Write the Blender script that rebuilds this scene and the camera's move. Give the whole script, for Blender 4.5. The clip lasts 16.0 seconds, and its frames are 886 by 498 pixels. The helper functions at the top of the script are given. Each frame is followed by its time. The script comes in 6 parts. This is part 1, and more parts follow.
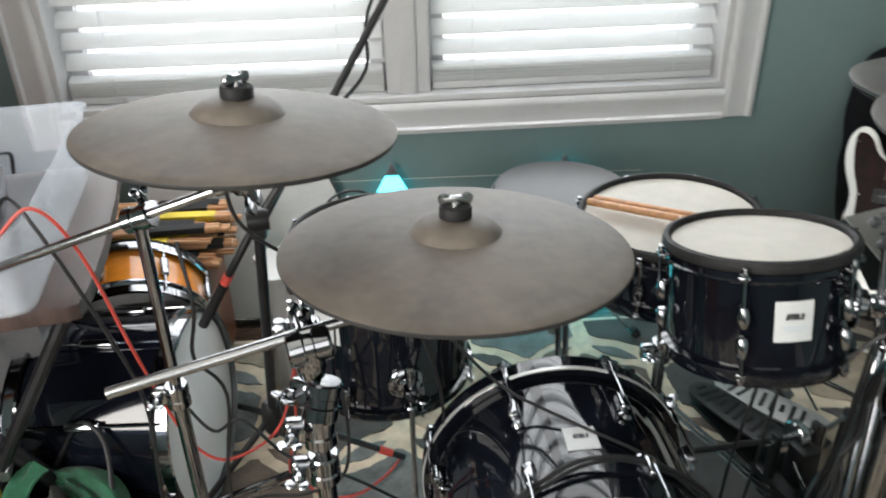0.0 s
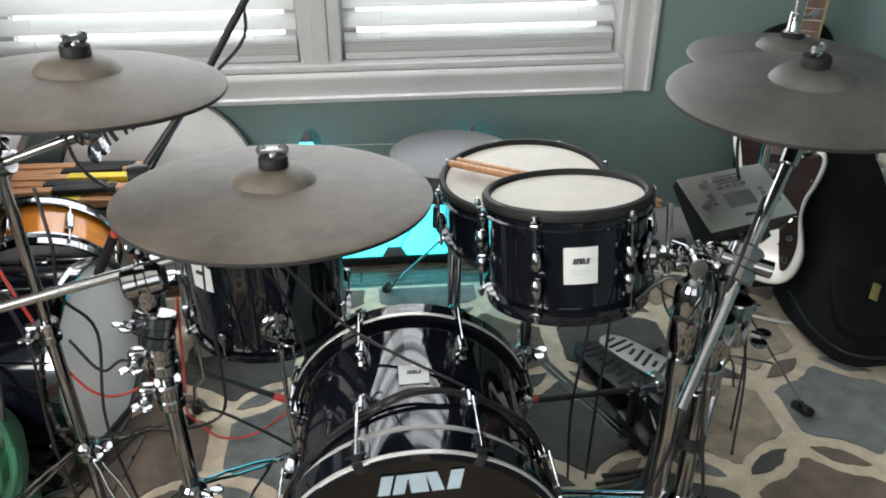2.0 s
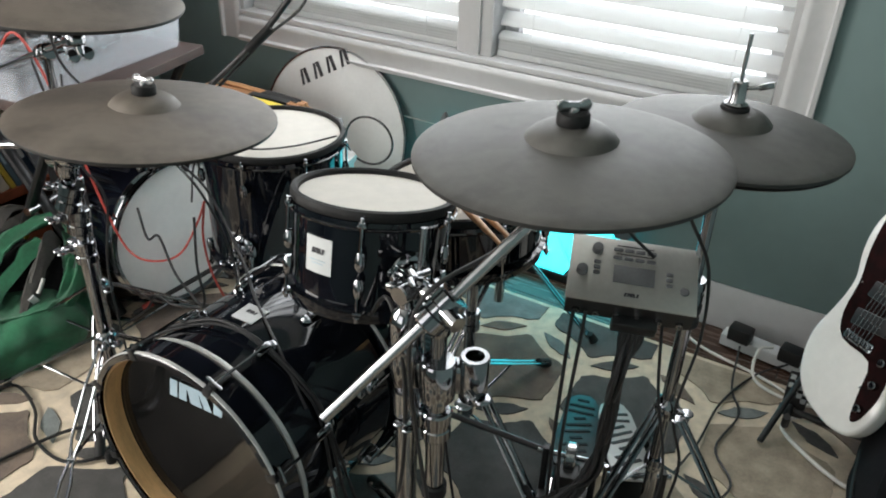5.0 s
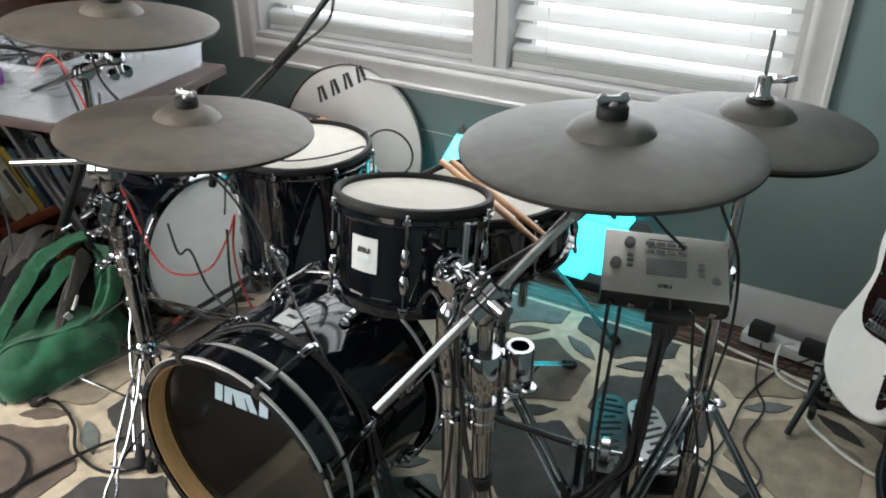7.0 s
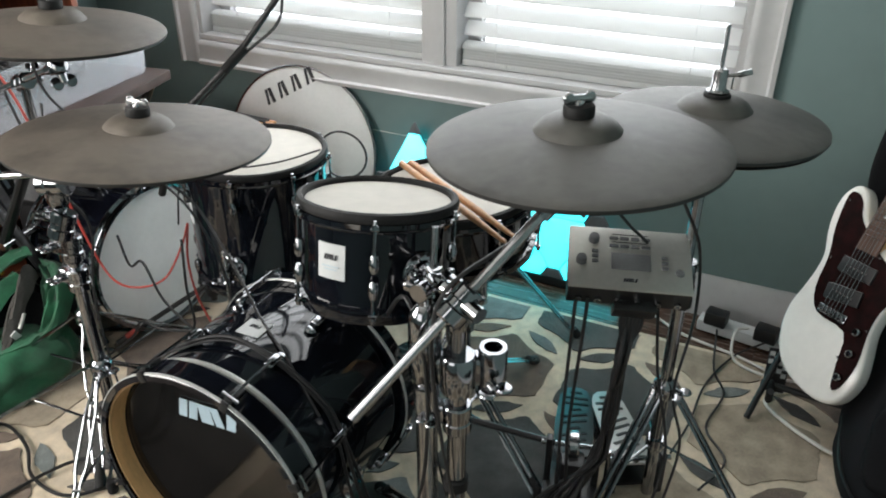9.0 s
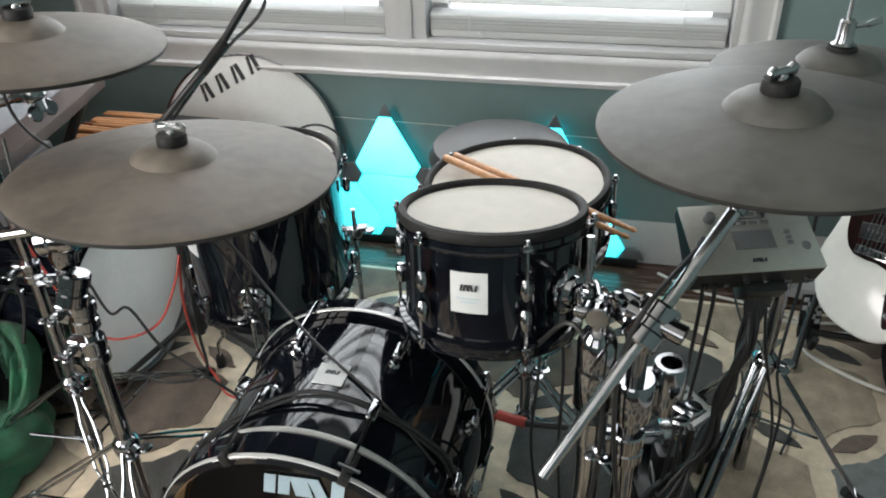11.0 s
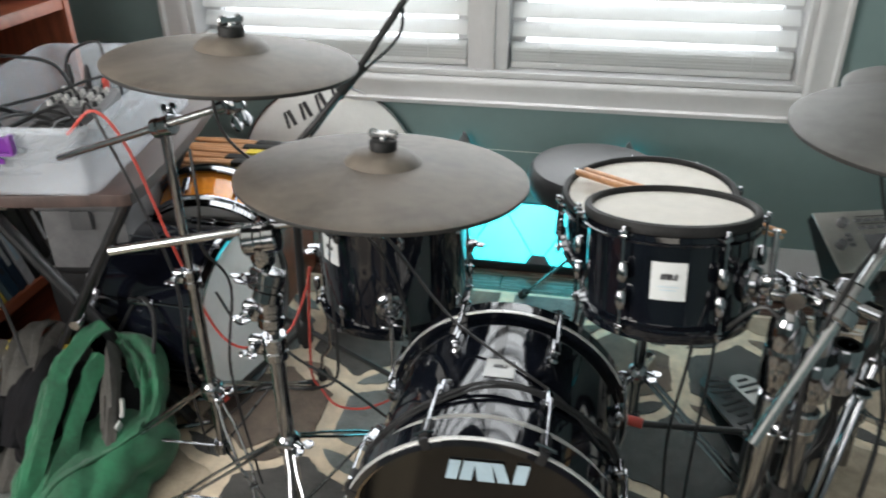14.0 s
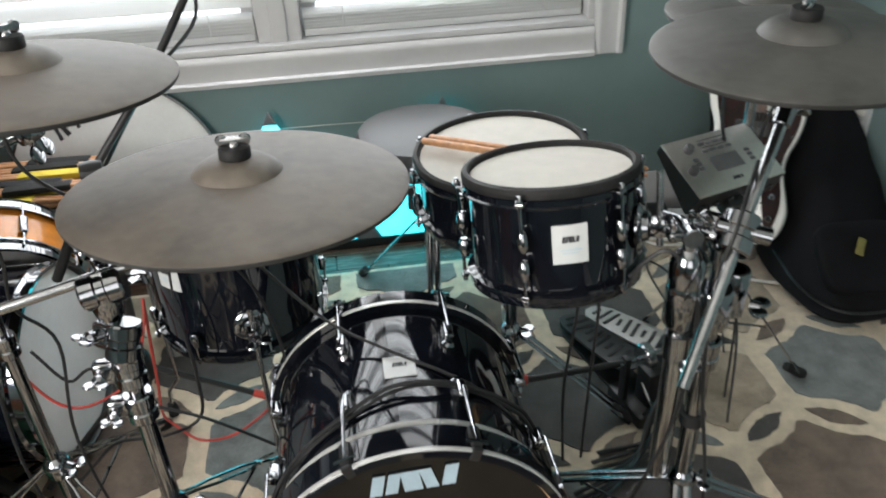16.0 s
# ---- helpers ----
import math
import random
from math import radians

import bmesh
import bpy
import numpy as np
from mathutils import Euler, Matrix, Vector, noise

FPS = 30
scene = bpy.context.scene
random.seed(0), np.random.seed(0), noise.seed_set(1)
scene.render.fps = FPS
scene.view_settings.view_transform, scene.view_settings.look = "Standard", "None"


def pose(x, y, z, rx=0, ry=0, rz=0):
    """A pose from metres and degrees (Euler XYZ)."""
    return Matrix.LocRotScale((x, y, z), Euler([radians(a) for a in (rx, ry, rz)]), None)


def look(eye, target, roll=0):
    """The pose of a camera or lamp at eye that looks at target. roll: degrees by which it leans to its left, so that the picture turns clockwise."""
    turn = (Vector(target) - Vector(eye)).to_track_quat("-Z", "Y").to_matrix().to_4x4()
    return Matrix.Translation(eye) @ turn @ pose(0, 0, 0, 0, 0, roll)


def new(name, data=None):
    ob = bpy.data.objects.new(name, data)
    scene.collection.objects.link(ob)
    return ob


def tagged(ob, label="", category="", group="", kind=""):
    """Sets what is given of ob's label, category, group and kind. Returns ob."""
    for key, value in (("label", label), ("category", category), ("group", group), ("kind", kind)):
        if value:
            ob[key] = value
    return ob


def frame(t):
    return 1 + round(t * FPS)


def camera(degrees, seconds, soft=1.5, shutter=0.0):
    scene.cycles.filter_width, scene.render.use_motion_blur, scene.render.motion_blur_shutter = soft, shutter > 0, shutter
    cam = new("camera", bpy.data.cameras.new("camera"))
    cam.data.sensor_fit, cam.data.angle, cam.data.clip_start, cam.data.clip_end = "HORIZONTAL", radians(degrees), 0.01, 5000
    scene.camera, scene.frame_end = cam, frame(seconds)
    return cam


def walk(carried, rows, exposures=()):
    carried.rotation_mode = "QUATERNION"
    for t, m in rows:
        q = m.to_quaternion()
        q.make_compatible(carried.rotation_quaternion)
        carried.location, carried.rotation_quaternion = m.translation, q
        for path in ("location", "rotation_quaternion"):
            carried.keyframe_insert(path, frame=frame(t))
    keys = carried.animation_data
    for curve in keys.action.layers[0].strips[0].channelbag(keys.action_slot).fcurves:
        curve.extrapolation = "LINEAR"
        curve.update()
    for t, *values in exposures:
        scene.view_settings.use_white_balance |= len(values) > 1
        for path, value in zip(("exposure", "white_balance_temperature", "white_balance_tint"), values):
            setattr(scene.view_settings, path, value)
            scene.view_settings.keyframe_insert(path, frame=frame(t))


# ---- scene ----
cam = camera(59.1, 16.0, soft=1.9, shutter=0.3)
METRES, EYE, TILT, LEAN, TURN = 3.06, 1.308, 0.0, 0.0, -4.2
ROWS = [
    (0.0, 0.0, 0.0, 0.0, -0.67, -28.76, 1.22),
    (0.5, -0.0133, -0.0329, 0.0007, -8.61, -30.03, 1.26),
    (1.0, 0.0076, -0.0467, 0.0045, -10.03, -30.32, 0.17),
    (1.5, 0.0415, -0.0457, 0.0042, -6.07, -30.26, -0.41),
    (2.0, 0.0815, -0.0424, 0.0044, -0.63, -30.22, 0.31),
    (2.5, 0.1241, -0.0189, -0.002, 4.44, -30.63, -0.12),
    (3.0, 0.1722, 0.0228, -0.0005, 12.26, -31.17, -2.09),
    (3.5, 0.2205, 0.0277, -0.0005, 19.12, -31.99, -2.39),
    (3.7, 0.2523, 0.0192, 0.0029, 21.4, -32.06, -2.09),
    (5.8, 0.4102, 0.0433, 0.0104, 39.38, -28.7, -1.47),
    (6.0, 0.4076, 0.0373, 0.0113, 38.95, -28.09, -1.07),
    (6.5, 0.3948, 0.0192, 0.0105, 36.84, -27.73, -0.46),
    (7.0, 0.3828, 0.0105, 0.0039, 34.55, -28.73, -0.31),
    (7.5, 0.3737, 0.0105, 0.0027, 32.74, -29.24, -0.36),
    (8.0, 0.3712, 0.0136, 0.0046, 31.42, -29.31, -0.39),
    (8.5, 0.3805, 0.0168, 0.0071, 30.6, -29.17, -0.39),
    (9.0, 0.3712, 0.0084, 0.0054, 30.05, -28.98, -0.2),
    (9.2, 0.3628, 0.0022, 0.0063, 29.75, -29.05, -0.09),
    (11.3, 0.2065, 0.0156, 0.0002, 13.55, -32.23, 1.51),
    (11.5, 0.1963, -0.0051, 0.0024, 10.76, -31.97, 1.31),
    (12.0, 0.1707, -0.0445, 0.0025, 5.76, -30.9, -0.1),
    (12.5, 0.1636, -0.056, 0.0007, 5.49, -29.51, -1.17),
    (13.0, 0.1564, -0.0615, -0.0033, 7.18, -28.75, -1.66),
    (13.5, 0.1457, -0.0635, -0.0036, 9.85, -28.59, -1.53),
    (14.0, 0.1321, -0.0539, -0.0002, 15.23, -28.84, 0.46),
    (14.5, 0.106, -0.0172, 0.0047, 19.12, -29.37, 3.09),
    (15.0, 0.1002, 0.0184, -0.0008, 13.05, -30.58, 3.31),
    (15.5, 0.0971, 0.0232, -0.0039, 3.54, -32.54, 2.63),
    (16.0, 0.0785, -0.0189, -0.0023, -4.08, -32.32, 2.22),
]
walk(cam, [(t, pose(0, 0, EYE, TILT, LEAN, TURN) @ pose(METRES * x, METRES * y, METRES * z, 90 + pitch, roll, yaw)) for t, x, y, z, yaw, pitch, roll in ROWS])

# ---- world, sun, lamps ----
world = bpy.data.worlds.new("world")
scene.world = world
world.use_nodes = True
wn = world.node_tree
sky = wn.nodes.new("ShaderNodeTexSky")
sky.sky_type, sky.sun_disc = "NISHITA", False
sky.sun_elevation, sky.sun_rotation = radians(42), radians(150)
wn.links.new(sky.outputs[0], wn.nodes["Background"].inputs[0])
wn.nodes["Background"].inputs[1].default_value = 0.12
scene.view_settings.exposure = -0.32


def area_lamp(name, m, sx, sy, watts, color):
    data = bpy.data.lights.new(name, "AREA")
    data.shape, data.size, data.size_y, data.energy, data.color = "RECTANGLE", sx, sy, watts, color
    ob = new(name, data)
    ob.matrix_world = m
    return ob


XW = -1.36
# lamp strips before the blinds stand in for daylight coming past the slats
for k in range(12):
    area_lamp("window_daylight", look((0.05, 2.06, 0.72 + 0.103 * k), (0.05, 0.6, 0.22 + 0.103 * k)), 1.8, 0.055, 1.7, (0.95, 0.98, 1.0))
# added fill from an assumed, unseen south opening, to brighten the drum fronts
area_lamp("south_fill", look((0.10, -1.72, 1.45), (0.5, 1.2, 1.20)), 1.5, 1.3, 19, (1.0, 0.955, 0.89))
# added fill from an invented west opening out of view, lifting the east wall
area_lamp("west_fill", look((XW + 0.03, -0.55, 1.40), (1.68, 1.35, 0.95)), 1.1, 1.2, 86, (1.0, 0.96, 0.90))
sun = new("sun", bpy.data.lights.new("sun", "SUN"))
sun.data.energy, sun.data.angle, sun.data.color = 2.5, radians(0.5), (1.0, 0.95, 0.87)
sun.matrix_world = look((3, 6, 6), (0, 2, 0.5))


# ---- materials ----
def material(name, color, rough=0.5, metal=0.0, vary=0.15, scale=12.0, bump=0.0, bump_scale=None, coat=0.0, second=None, sheen=0.0, stretch=None, ramp=(0.35, 0.7), island=False, spec=0.5):
    m = bpy.data.materials.new(name)
    m.use_nodes = True
    n, l = m.node_tree.nodes, m.node_tree.links
    b = n["Principled BSDF"]
    b.inputs["Roughness"].default_value, b.inputs["Metallic"].default_value = rough, metal
    b.inputs["Coat Weight"].default_value, b.inputs["Coat Roughness"].default_value = coat, 0.06
    b.inputs["Sheen Weight"].default_value = sheen
    b.inputs["Specular IOR Level"].default_value = spec
    co = n.new("ShaderNodeTexCoord")
    mp = n.new("ShaderNodeMapping")
    mp.inputs["Scale"].default_value = stretch or (1, 1, 1)
    l.new(co.outputs["Object"], mp.inputs["Vector"])
    big, fine = n.new("ShaderNodeTexNoise"), n.new("ShaderNodeTexNoise")
    big.inputs["Scale"].default_value, fine.inputs["Scale"].default_value = scale, scale * 9
    big.inputs["Detail"].default_value = 4
    for t in (big, fine):
        l.new(mp.outputs[0], t.inputs["Vector"])
    add = n.new("ShaderNodeMath")
    add.operation = "MULTIPLY_ADD"
    add.inputs[1].default_value = 0.35
    l.new(fine.outputs["Fac"], add.inputs[0])
    l.new(big.outputs["Fac"], add.inputs[2])
    rm = n.new("ShaderNodeValToRGB")
    c = Vector(color)
    d = Vector(second) if second else c * (1 - vary)
    e = c if second else c * (1 + vary)
    rm.color_ramp.elements[0].position, rm.color_ramp.elements[1].position = ramp[0] + 0.15, ramp[1] + 0.15
    rm.color_ramp.elements[0].color, rm.color_ramp.elements[1].color = (*d, 1), (*e, 1)
    l.new(add.outputs[0], rm.inputs[0])
    out = rm.outputs[0]
    if island:
        geo = n.new("ShaderNodeNewGeometry")
        hs = n.new("ShaderNodeHueSaturation")
        mr = n.new("ShaderNodeMapRange")
        mr.inputs[3].default_value, mr.inputs[4].default_value = 0.65, 1.3
        l.new(geo.outputs["Random Per Island"], mr.inputs[0])
        l.new(mr.outputs[0], hs.inputs["Value"])
        l.new(out, hs.inputs["Color"])
        out = hs.outputs[0]
    l.new(out, b.inputs["Base Color"])
    rr = n.new("ShaderNodeMapRange")
    rr.inputs[3].default_value, rr.inputs[4].default_value = max(rough * 0.8, 0.02), min(rough * 1.25 + 0.02, 1)
    l.new(big.outputs["Fac"], rr.inputs[0])
    l.new(rr.outputs[0], b.inputs["Roughness"])
    if bump:
        bp, bn = n.new("ShaderNodeBump"), n.new("ShaderNodeTexNoise")
        bn.inputs["Scale"].default_value = bump_scale or scale * 12
        l.new(mp.outputs[0], bn.inputs["Vector"])
        bp.inputs["Strength"].default_value, bp.inputs["Distance"].default_value = bump, 0.002
        l.new(bn.outputs["Fac"], bp.inputs["Height"])
        l.new(bp.outputs[0], b.inputs["Normal"])
    return m


def glowing(name, color, strength):
    m = bpy.data.materials.new(name)
    m.use_nodes = True
    b = m.node_tree.nodes["Principled BSDF"]
    b.inputs["Base Color"].default_value = (0.8, 0.8, 0.8, 1)
    b.inputs["Emission Color"].default_value, b.inputs["Emission Strength"].default_value = (*color, 1), strength
    b.inputs["Roughness"].default_value = 0.35
    return m


def translucent(name, color, amount, rough=0.4, clear=0.0):
    """White plastic that lets daylight through; clear: the share seen straight through."""
    m = bpy.data.materials.new(name)
    m.use_nodes = True
    n, l = m.node_tree.nodes, m.node_tree.links
    b, o = n["Principled BSDF"], n["Material Output"]
    b.inputs["Base Color"].default_value, b.inputs["Roughness"].default_value = (*color, 1), rough
    t, mix = n.new("ShaderNodeBsdfTranslucent"), n.new("ShaderNodeMixShader")
    t.inputs[0].default_value = (*color, 1)
    mix.inputs[0].default_value = amount
    l.new(b.outputs[0], mix.inputs[1])
    l.new(t.outputs[0], mix.inputs[2])
    last = mix
    if clear:
        tr, mx = n.new("ShaderNodeBsdfTransparent"), n.new("ShaderNodeMixShader")
        mx.inputs[0].default_value = clear
        l.new(mix.outputs[0], mx.inputs[1])
        l.new(tr.outputs[0], mx.inputs[2])
        last = mx
    l.new(last.outputs[0], o.inputs[0])
    return m


WALL = material("teal_wall_paint", (0.168, 0.238, 0.240), 0.6, vary=0.05, scale=3, bump=0.12, bump_scale=260)
CEIL = material("ceiling_paint", (0.82, 0.82, 0.80), 0.8, vary=0.03, scale=4, bump=0.1)
TRIM = material("white_trim_paint", (0.53, 0.53, 0.537), 0.35, vary=0.05, scale=6, bump=0.05)
PLANK = material("dark_hardwood", (0.075, 0.042, 0.03), 0.25, vary=0.35, scale=5, stretch=(1.5, 14, 1), bump=0.05)
RUG = material("cream_pile", (0.60, 0.50, 0.37), 0.95, vary=0.18, scale=25, bump=0.9, bump_scale=420, sheen=0.3)
PILE_BLUE = material("bluegrey_pile", (0.135, 0.150, 0.145), 0.95, vary=0.3, scale=18, bump=0.9, bump_scale=420, sheen=0.2)
PILE_BROWN = material("brown_pile", (0.125, 0.092, 0.070), 0.95, vary=0.3, scale=18, bump=0.9, bump_scale=420, sheen=0.2)
PILE_CHARCOAL = material("charcoal_pile", (0.052, 0.050, 0.047), 0.95, vary=0.3, scale=18, bump=0.9, bump_scale=420, sheen=0.2)
PILE_TAN = material("taupe_pile", (0.30, 0.245, 0.18), 0.95, vary=0.25, scale=18, bump=0.9, bump_scale=420, sheen=0.2)
GLOSS = material("black_lacquer", (0.004, 0.005, 0.008), 0.03, vary=0.3, scale=8, coat=0.15, spec=0.42)
NAVY = material("navy_lacquer", (0.003, 0.0036, 0.0065), 0.05, vary=0.4, scale=9, coat=0.3, spec=0.4)
CHROME = material("chrome", (0.29, 0.295, 0.31), 0.08, metal=1.0, vary=0.1, scale=15)
STEEL = material("worn_chrome_tube", (0.40, 0.405, 0.415), 0.2, metal=1.0, vary=0.2, scale=10)
RUBBER = material("black_rubber", (0.018, 0.018, 0.0185), 0.6, vary=0.3, scale=20, bump=0.15, spec=0.2)
CYMBAL = material("worn_cymbal_rubber", (0.108, 0.091, 0.075), 0.55, vary=0.30, scale=5, bump=0.25, bump_scale=700, ramp=(0.36, 0.66))
CYMBAL_DARK = material("charcoal_cymbal_rubber", (0.070, 0.067, 0.062), 0.5, vary=0.34, scale=5, bump=0.25, bump_scale=700, ramp=(0.36, 0.66))
VINYL = material("black_vinyl", (0.028, 0.028, 0.03), 0.38, vary=0.2, scale=12, bump=0.2, bump_scale=300)
UNDER = material("black_cymbal_underside", (0.02, 0.02, 0.02), 0.5, vary=0.2, scale=10)
MESH = material("white_mesh_head", (0.66, 0.63, 0.58), 0.75, vary=0.05, scale=30, bump=0.4, bump_scale=1400)
SKIN = material("coated_drum_skin", (0.72, 0.72, 0.71), 0.5, vary=0.05, scale=8, bump=0.1)
HEADBLACK = material("black_drum_skin", (0.006, 0.0055, 0.0055), 0.07, vary=0.3, scale=9, spec=0.35)
PLASTIC = material("black_plastic", (0.009, 0.009, 0.010), 0.4, vary=0.3, scale=25, bump=0.05)
BRUSHED = material("brushed_module_panel", (0.60, 0.59, 0.55), 0.36, metal=0.72, vary=0.08, scale=14)
SILVER = material("silver_panel", (0.40, 0.395, 0.38), 0.42, metal=0.25, vary=0.06, scale=14)
GREYPL = material("grey_plastic", (0.13, 0.13, 0.135), 0.45, vary=0.15, scale=20)
PAPER = material("white_label", (0.56, 0.575, 0.58), 0.45, vary=0.04, scale=20)
INK = material("dark_print", (0.03, 0.03, 0.035), 0.5, vary=0.1)
ICE = material("pale_blue_print", (0.40, 0.52, 0.60), 0.35, vary=0.08, scale=20)
MAPLE = material("maple_wood", (0.60, 0.39, 0.19), 0.45, vary=0.2, scale=8, stretch=(1, 1, 6), bump=0.1)
HICKORY = material("hickory_stick", (0.52, 0.27, 0.13), 0.45, vary=0.2, scale=14, stretch=(1, 6, 6), bump=0.1)
ORANGE = material("orange_lacquer", (0.62, 0.21, 0.02), 0.18, vary=0.25, scale=6, coat=0.6)
CHERRY = material("cherry_wood", (0.20, 0.056, 0.028), 0.35, vary=0.35, scale=6, stretch=(8, 1, 1), bump=0.1)
WALNUT = material("dark_walnut", (0.042, 0.023, 0.019), 0.5, vary=0.35, scale=6, stretch=(6, 1, 1), bump=0.1)
WHITE = material("white_lacquer", (0.84, 0.82, 0.78), 0.2, vary=0.05, scale=5, coat=0.5)
TORT = material("tortoiseshell_plate", (0.020, 0.004, 0.004), 0.30, second=(0.006, 0.003, 0.003), scale=40, spec=0.10)
ROSE = material("rosewood", (0.085, 0.04, 0.025), 0.4, vary=0.4, scale=9, stretch=(6, 1, 1))
OAK = material("orange_oak", (0.24, 0.08, 0.026), 0.4, vary=0.3, scale=7, stretch=(1, 1, 7), bump=0.1)
MATTE = material("worn_black_rubber", (0.007, 0.007, 0.0075), 0.85, vary=0.4, scale=30, bump=0.3, spec=0.08)
NYLON = material("black_nylon", (0.006, 0.006, 0.0075), 0.9, vary=0.4, scale=16, bump=0.6, bump_scale=600, spec=0.2)
GREEN = material("green_canvas", (0.011, 0.098, 0.045), 0.8, vary=0.35, scale=11, bump=0.7, bump_scale=500, sheen=0.2)
GREYCLOTH = material("grey_canvas", (0.055, 0.052, 0.048), 0.85, vary=0.35, scale=13, bump=0.7, bump_scale=500)
YELLOW = material("yellow_sleeve", (0.62, 0.47, 0.03), 0.5, vary=0.2, scale=15)
RED = material("red_cable", (0.45, 0.055, 0.04), 0.45, vary=0.15, scale=15)
CABLE = material("black_cable", (0.010, 0.010, 0.011), 0.45, vary=0.3, scale=30)
WCABLE = material("white_cable", (0.65, 0.64, 0.60), 0.5, vary=0.1, scale=15)
BRASS = material("brass", (0.6, 0.42, 0.16), 0.25, metal=1.0, vary=0.15)
PURPLE = material("purple_plastic", (0.12, 0.02, 0.20), 0.35, vary=0.15)
SHELLMIX = material("oyster_wrap", (0.30, 0.26, 0.19), 0.25, second=(0.04, 0.035, 0.03), scale=55, coat=0.6)
FRAMEGREY = material("grey_connector", (0.16, 0.16, 0.17), 0.5, vary=0.15)
SLAT = translucent("white_slat", (0.82, 0.83, 0.83), 0.45, 0.35)
BINPL = translucent("milky_plastic", (0.80, 0.84, 0.90), 0.42, 0.2, clear=0.76)
GLOW = glowing("cyan_glow", (0.015, 0.60, 0.70), 4.2)
OUTSIDE = glowing("bright_outdoors", (0.93, 0.97, 1.0), 4.0)
STRIPE = material("pale_silver_paint", (0.52, 0.52, 0.51), 0.3, metal=0.3, vary=0.08, scale=12)
GLASS = bpy.data.materials.new("window_glass")
GLASS.use_nodes = True
GLASS.node_tree.nodes["Principled BSDF"].inputs["Transmission Weight"].default_value = 1.0
GLASS.node_tree.nodes["Principled BSDF"].inputs["Roughness"].default_value = 0.0
GLASS.node_tree.nodes["Principled BSDF"].inputs["IOR"].default_value = 1.02


# ---- mesh builders ----
WM = {}


def bm_box(sx, sy, sz, m=None, bevel=0.0, seg=2):
    bm = bmesh.new()
    bmesh.ops.create_cube(bm, size=1, matrix=Matrix.Diagonal((sx, sy, sz, 1)))
    if bevel:
        bmesh.ops.bevel(bm, geom=bm.edges[:], offset=bevel, segments=seg, profile=0.6, affect="EDGES")
    if m:
        bm.transform(m)
    return bm


def bm_lathe(profile, seg=48, m=None, closed=False):
    """Turn (radius, height) pairs about z."""
    bm = bmesh.new()
    rings = []
    for r, z in profile:
        if r < 1e-6:
            rings.append([bm.verts.new((0, 0, z))])
        else:
            rings.append([bm.verts.new((r * math.cos(2 * math.pi * i / seg), r * math.sin(2 * math.pi * i / seg), z)) for i in range(seg)])
    pairs = list(zip(rings, rings[1:])) + ([(rings[-1], rings[0])] if closed else [])
    for a, b in pairs:
        for i in range(seg):
            j = (i + 1) % seg
            if len(a) == 1 and len(b) == 1:
                continue
            if len(a) == 1:
                bm.faces.new((a[0], b[i], b[j]))
            elif len(b) == 1:
                bm.faces.new((a[i], b[0], a[j]))
            else:
                bm.faces.new((a[i], a[j], b[j], b[i]))
    bmesh.ops.recalc_face_normals(bm, faces=bm.faces[:])
    if m:
        bm.transform(m)
    return bm


def spline(points, steps=6):
    p = [Vector(q) for q in points]
    p = [2 * p[0] - p[1]] + p + [2 * p[-1] - p[-2]]
    out = []
    for i in range(1, len(p) - 2):
        for s in range(steps):
            t = s / steps
            a, b, c, d = p[i - 1], p[i], p[i + 1], p[i + 2]
            out.append(0.5 * (2 * b + (c - a) * t + (2 * a - 5 * b + 4 * c - d) * t * t + (3 * b - a - 3 * c + d) * t ** 3))
    out.append(p[-2])
    return out


def bm_tube(points, r, seg=8, smooth=0, flat=1.0, ring=False):
    """A rod or cable along points; r: one radius or one for each end."""
    pts = spline(points, smooth) if smooth else [Vector(q) for q in points]
    bm = bmesh.new()
    rings, up = [], None
    for i, p in enumerate(pts):
        if ring:
            d = (pts[(i + 1) % len(pts)] - pts[i - 1]).normalized()
        else:
            d = (pts[min(i + 1, len(pts) - 1)] - pts[max(i - 1, 0)]).normalized()
        if up is None:
            up = Vector((0, 0, 1)) if abs(d.z) < 0.9 else Vector((0, 1, 0))
        u = d.cross(up).normalized()
        v = u.cross(d).normalized()
        up = v
        k = i / max(len(pts) - 1, 1)
        rr = r if not isinstance(r, tuple) else r[0] * (1 - k) + r[1] * k
        rings.append([bm.verts.new(p + rr * (math.cos(2 * math.pi * s / seg) * u + flat * math.sin(2 * math.pi * s / seg) * v)) for s in range(seg)])
    for a, b in list(zip(rings, rings[1:])) + ([(rings[-1], rings[0])] if ring else []):
        for s in range(seg):
            bm.faces.new((a[s], a[(s + 1) % seg], b[(s + 1) % seg], b[s]))
    if not ring:
        bm.faces.new(rings[0][::-1])
        bm.faces.new(rings[-1])
    bmesh.ops.recalc_face_normals(bm, faces=bm.faces[:])
    return bm


def bm_prism(outline, height, m=None, bevel=0.0):
    """A plate of the given outline (x, y), from z = 0 up to height."""
    bm = bmesh.new()
    lo = [bm.verts.new((x, y, 0)) for x, y in outline]
    hi = [bm.verts.new((x, y, height)) for x, y in outline]
    bm.faces.new(lo[::-1])
    top = bm.faces.new(hi)
    for i in range(len(lo)):
        j = (i + 1) % len(lo)
        bm.faces.new((lo[i], lo[j], hi[j], hi[i]))
    bmesh.ops.recalc_face_normals(bm, faces=bm.faces[:])
    if bevel:
        bmesh.ops.bevel(bm, geom=list(top.edges), offset=bevel, segments=2, profile=0.6, affect="EDGES")
    if m:
        bm.transform(m)
    return bm


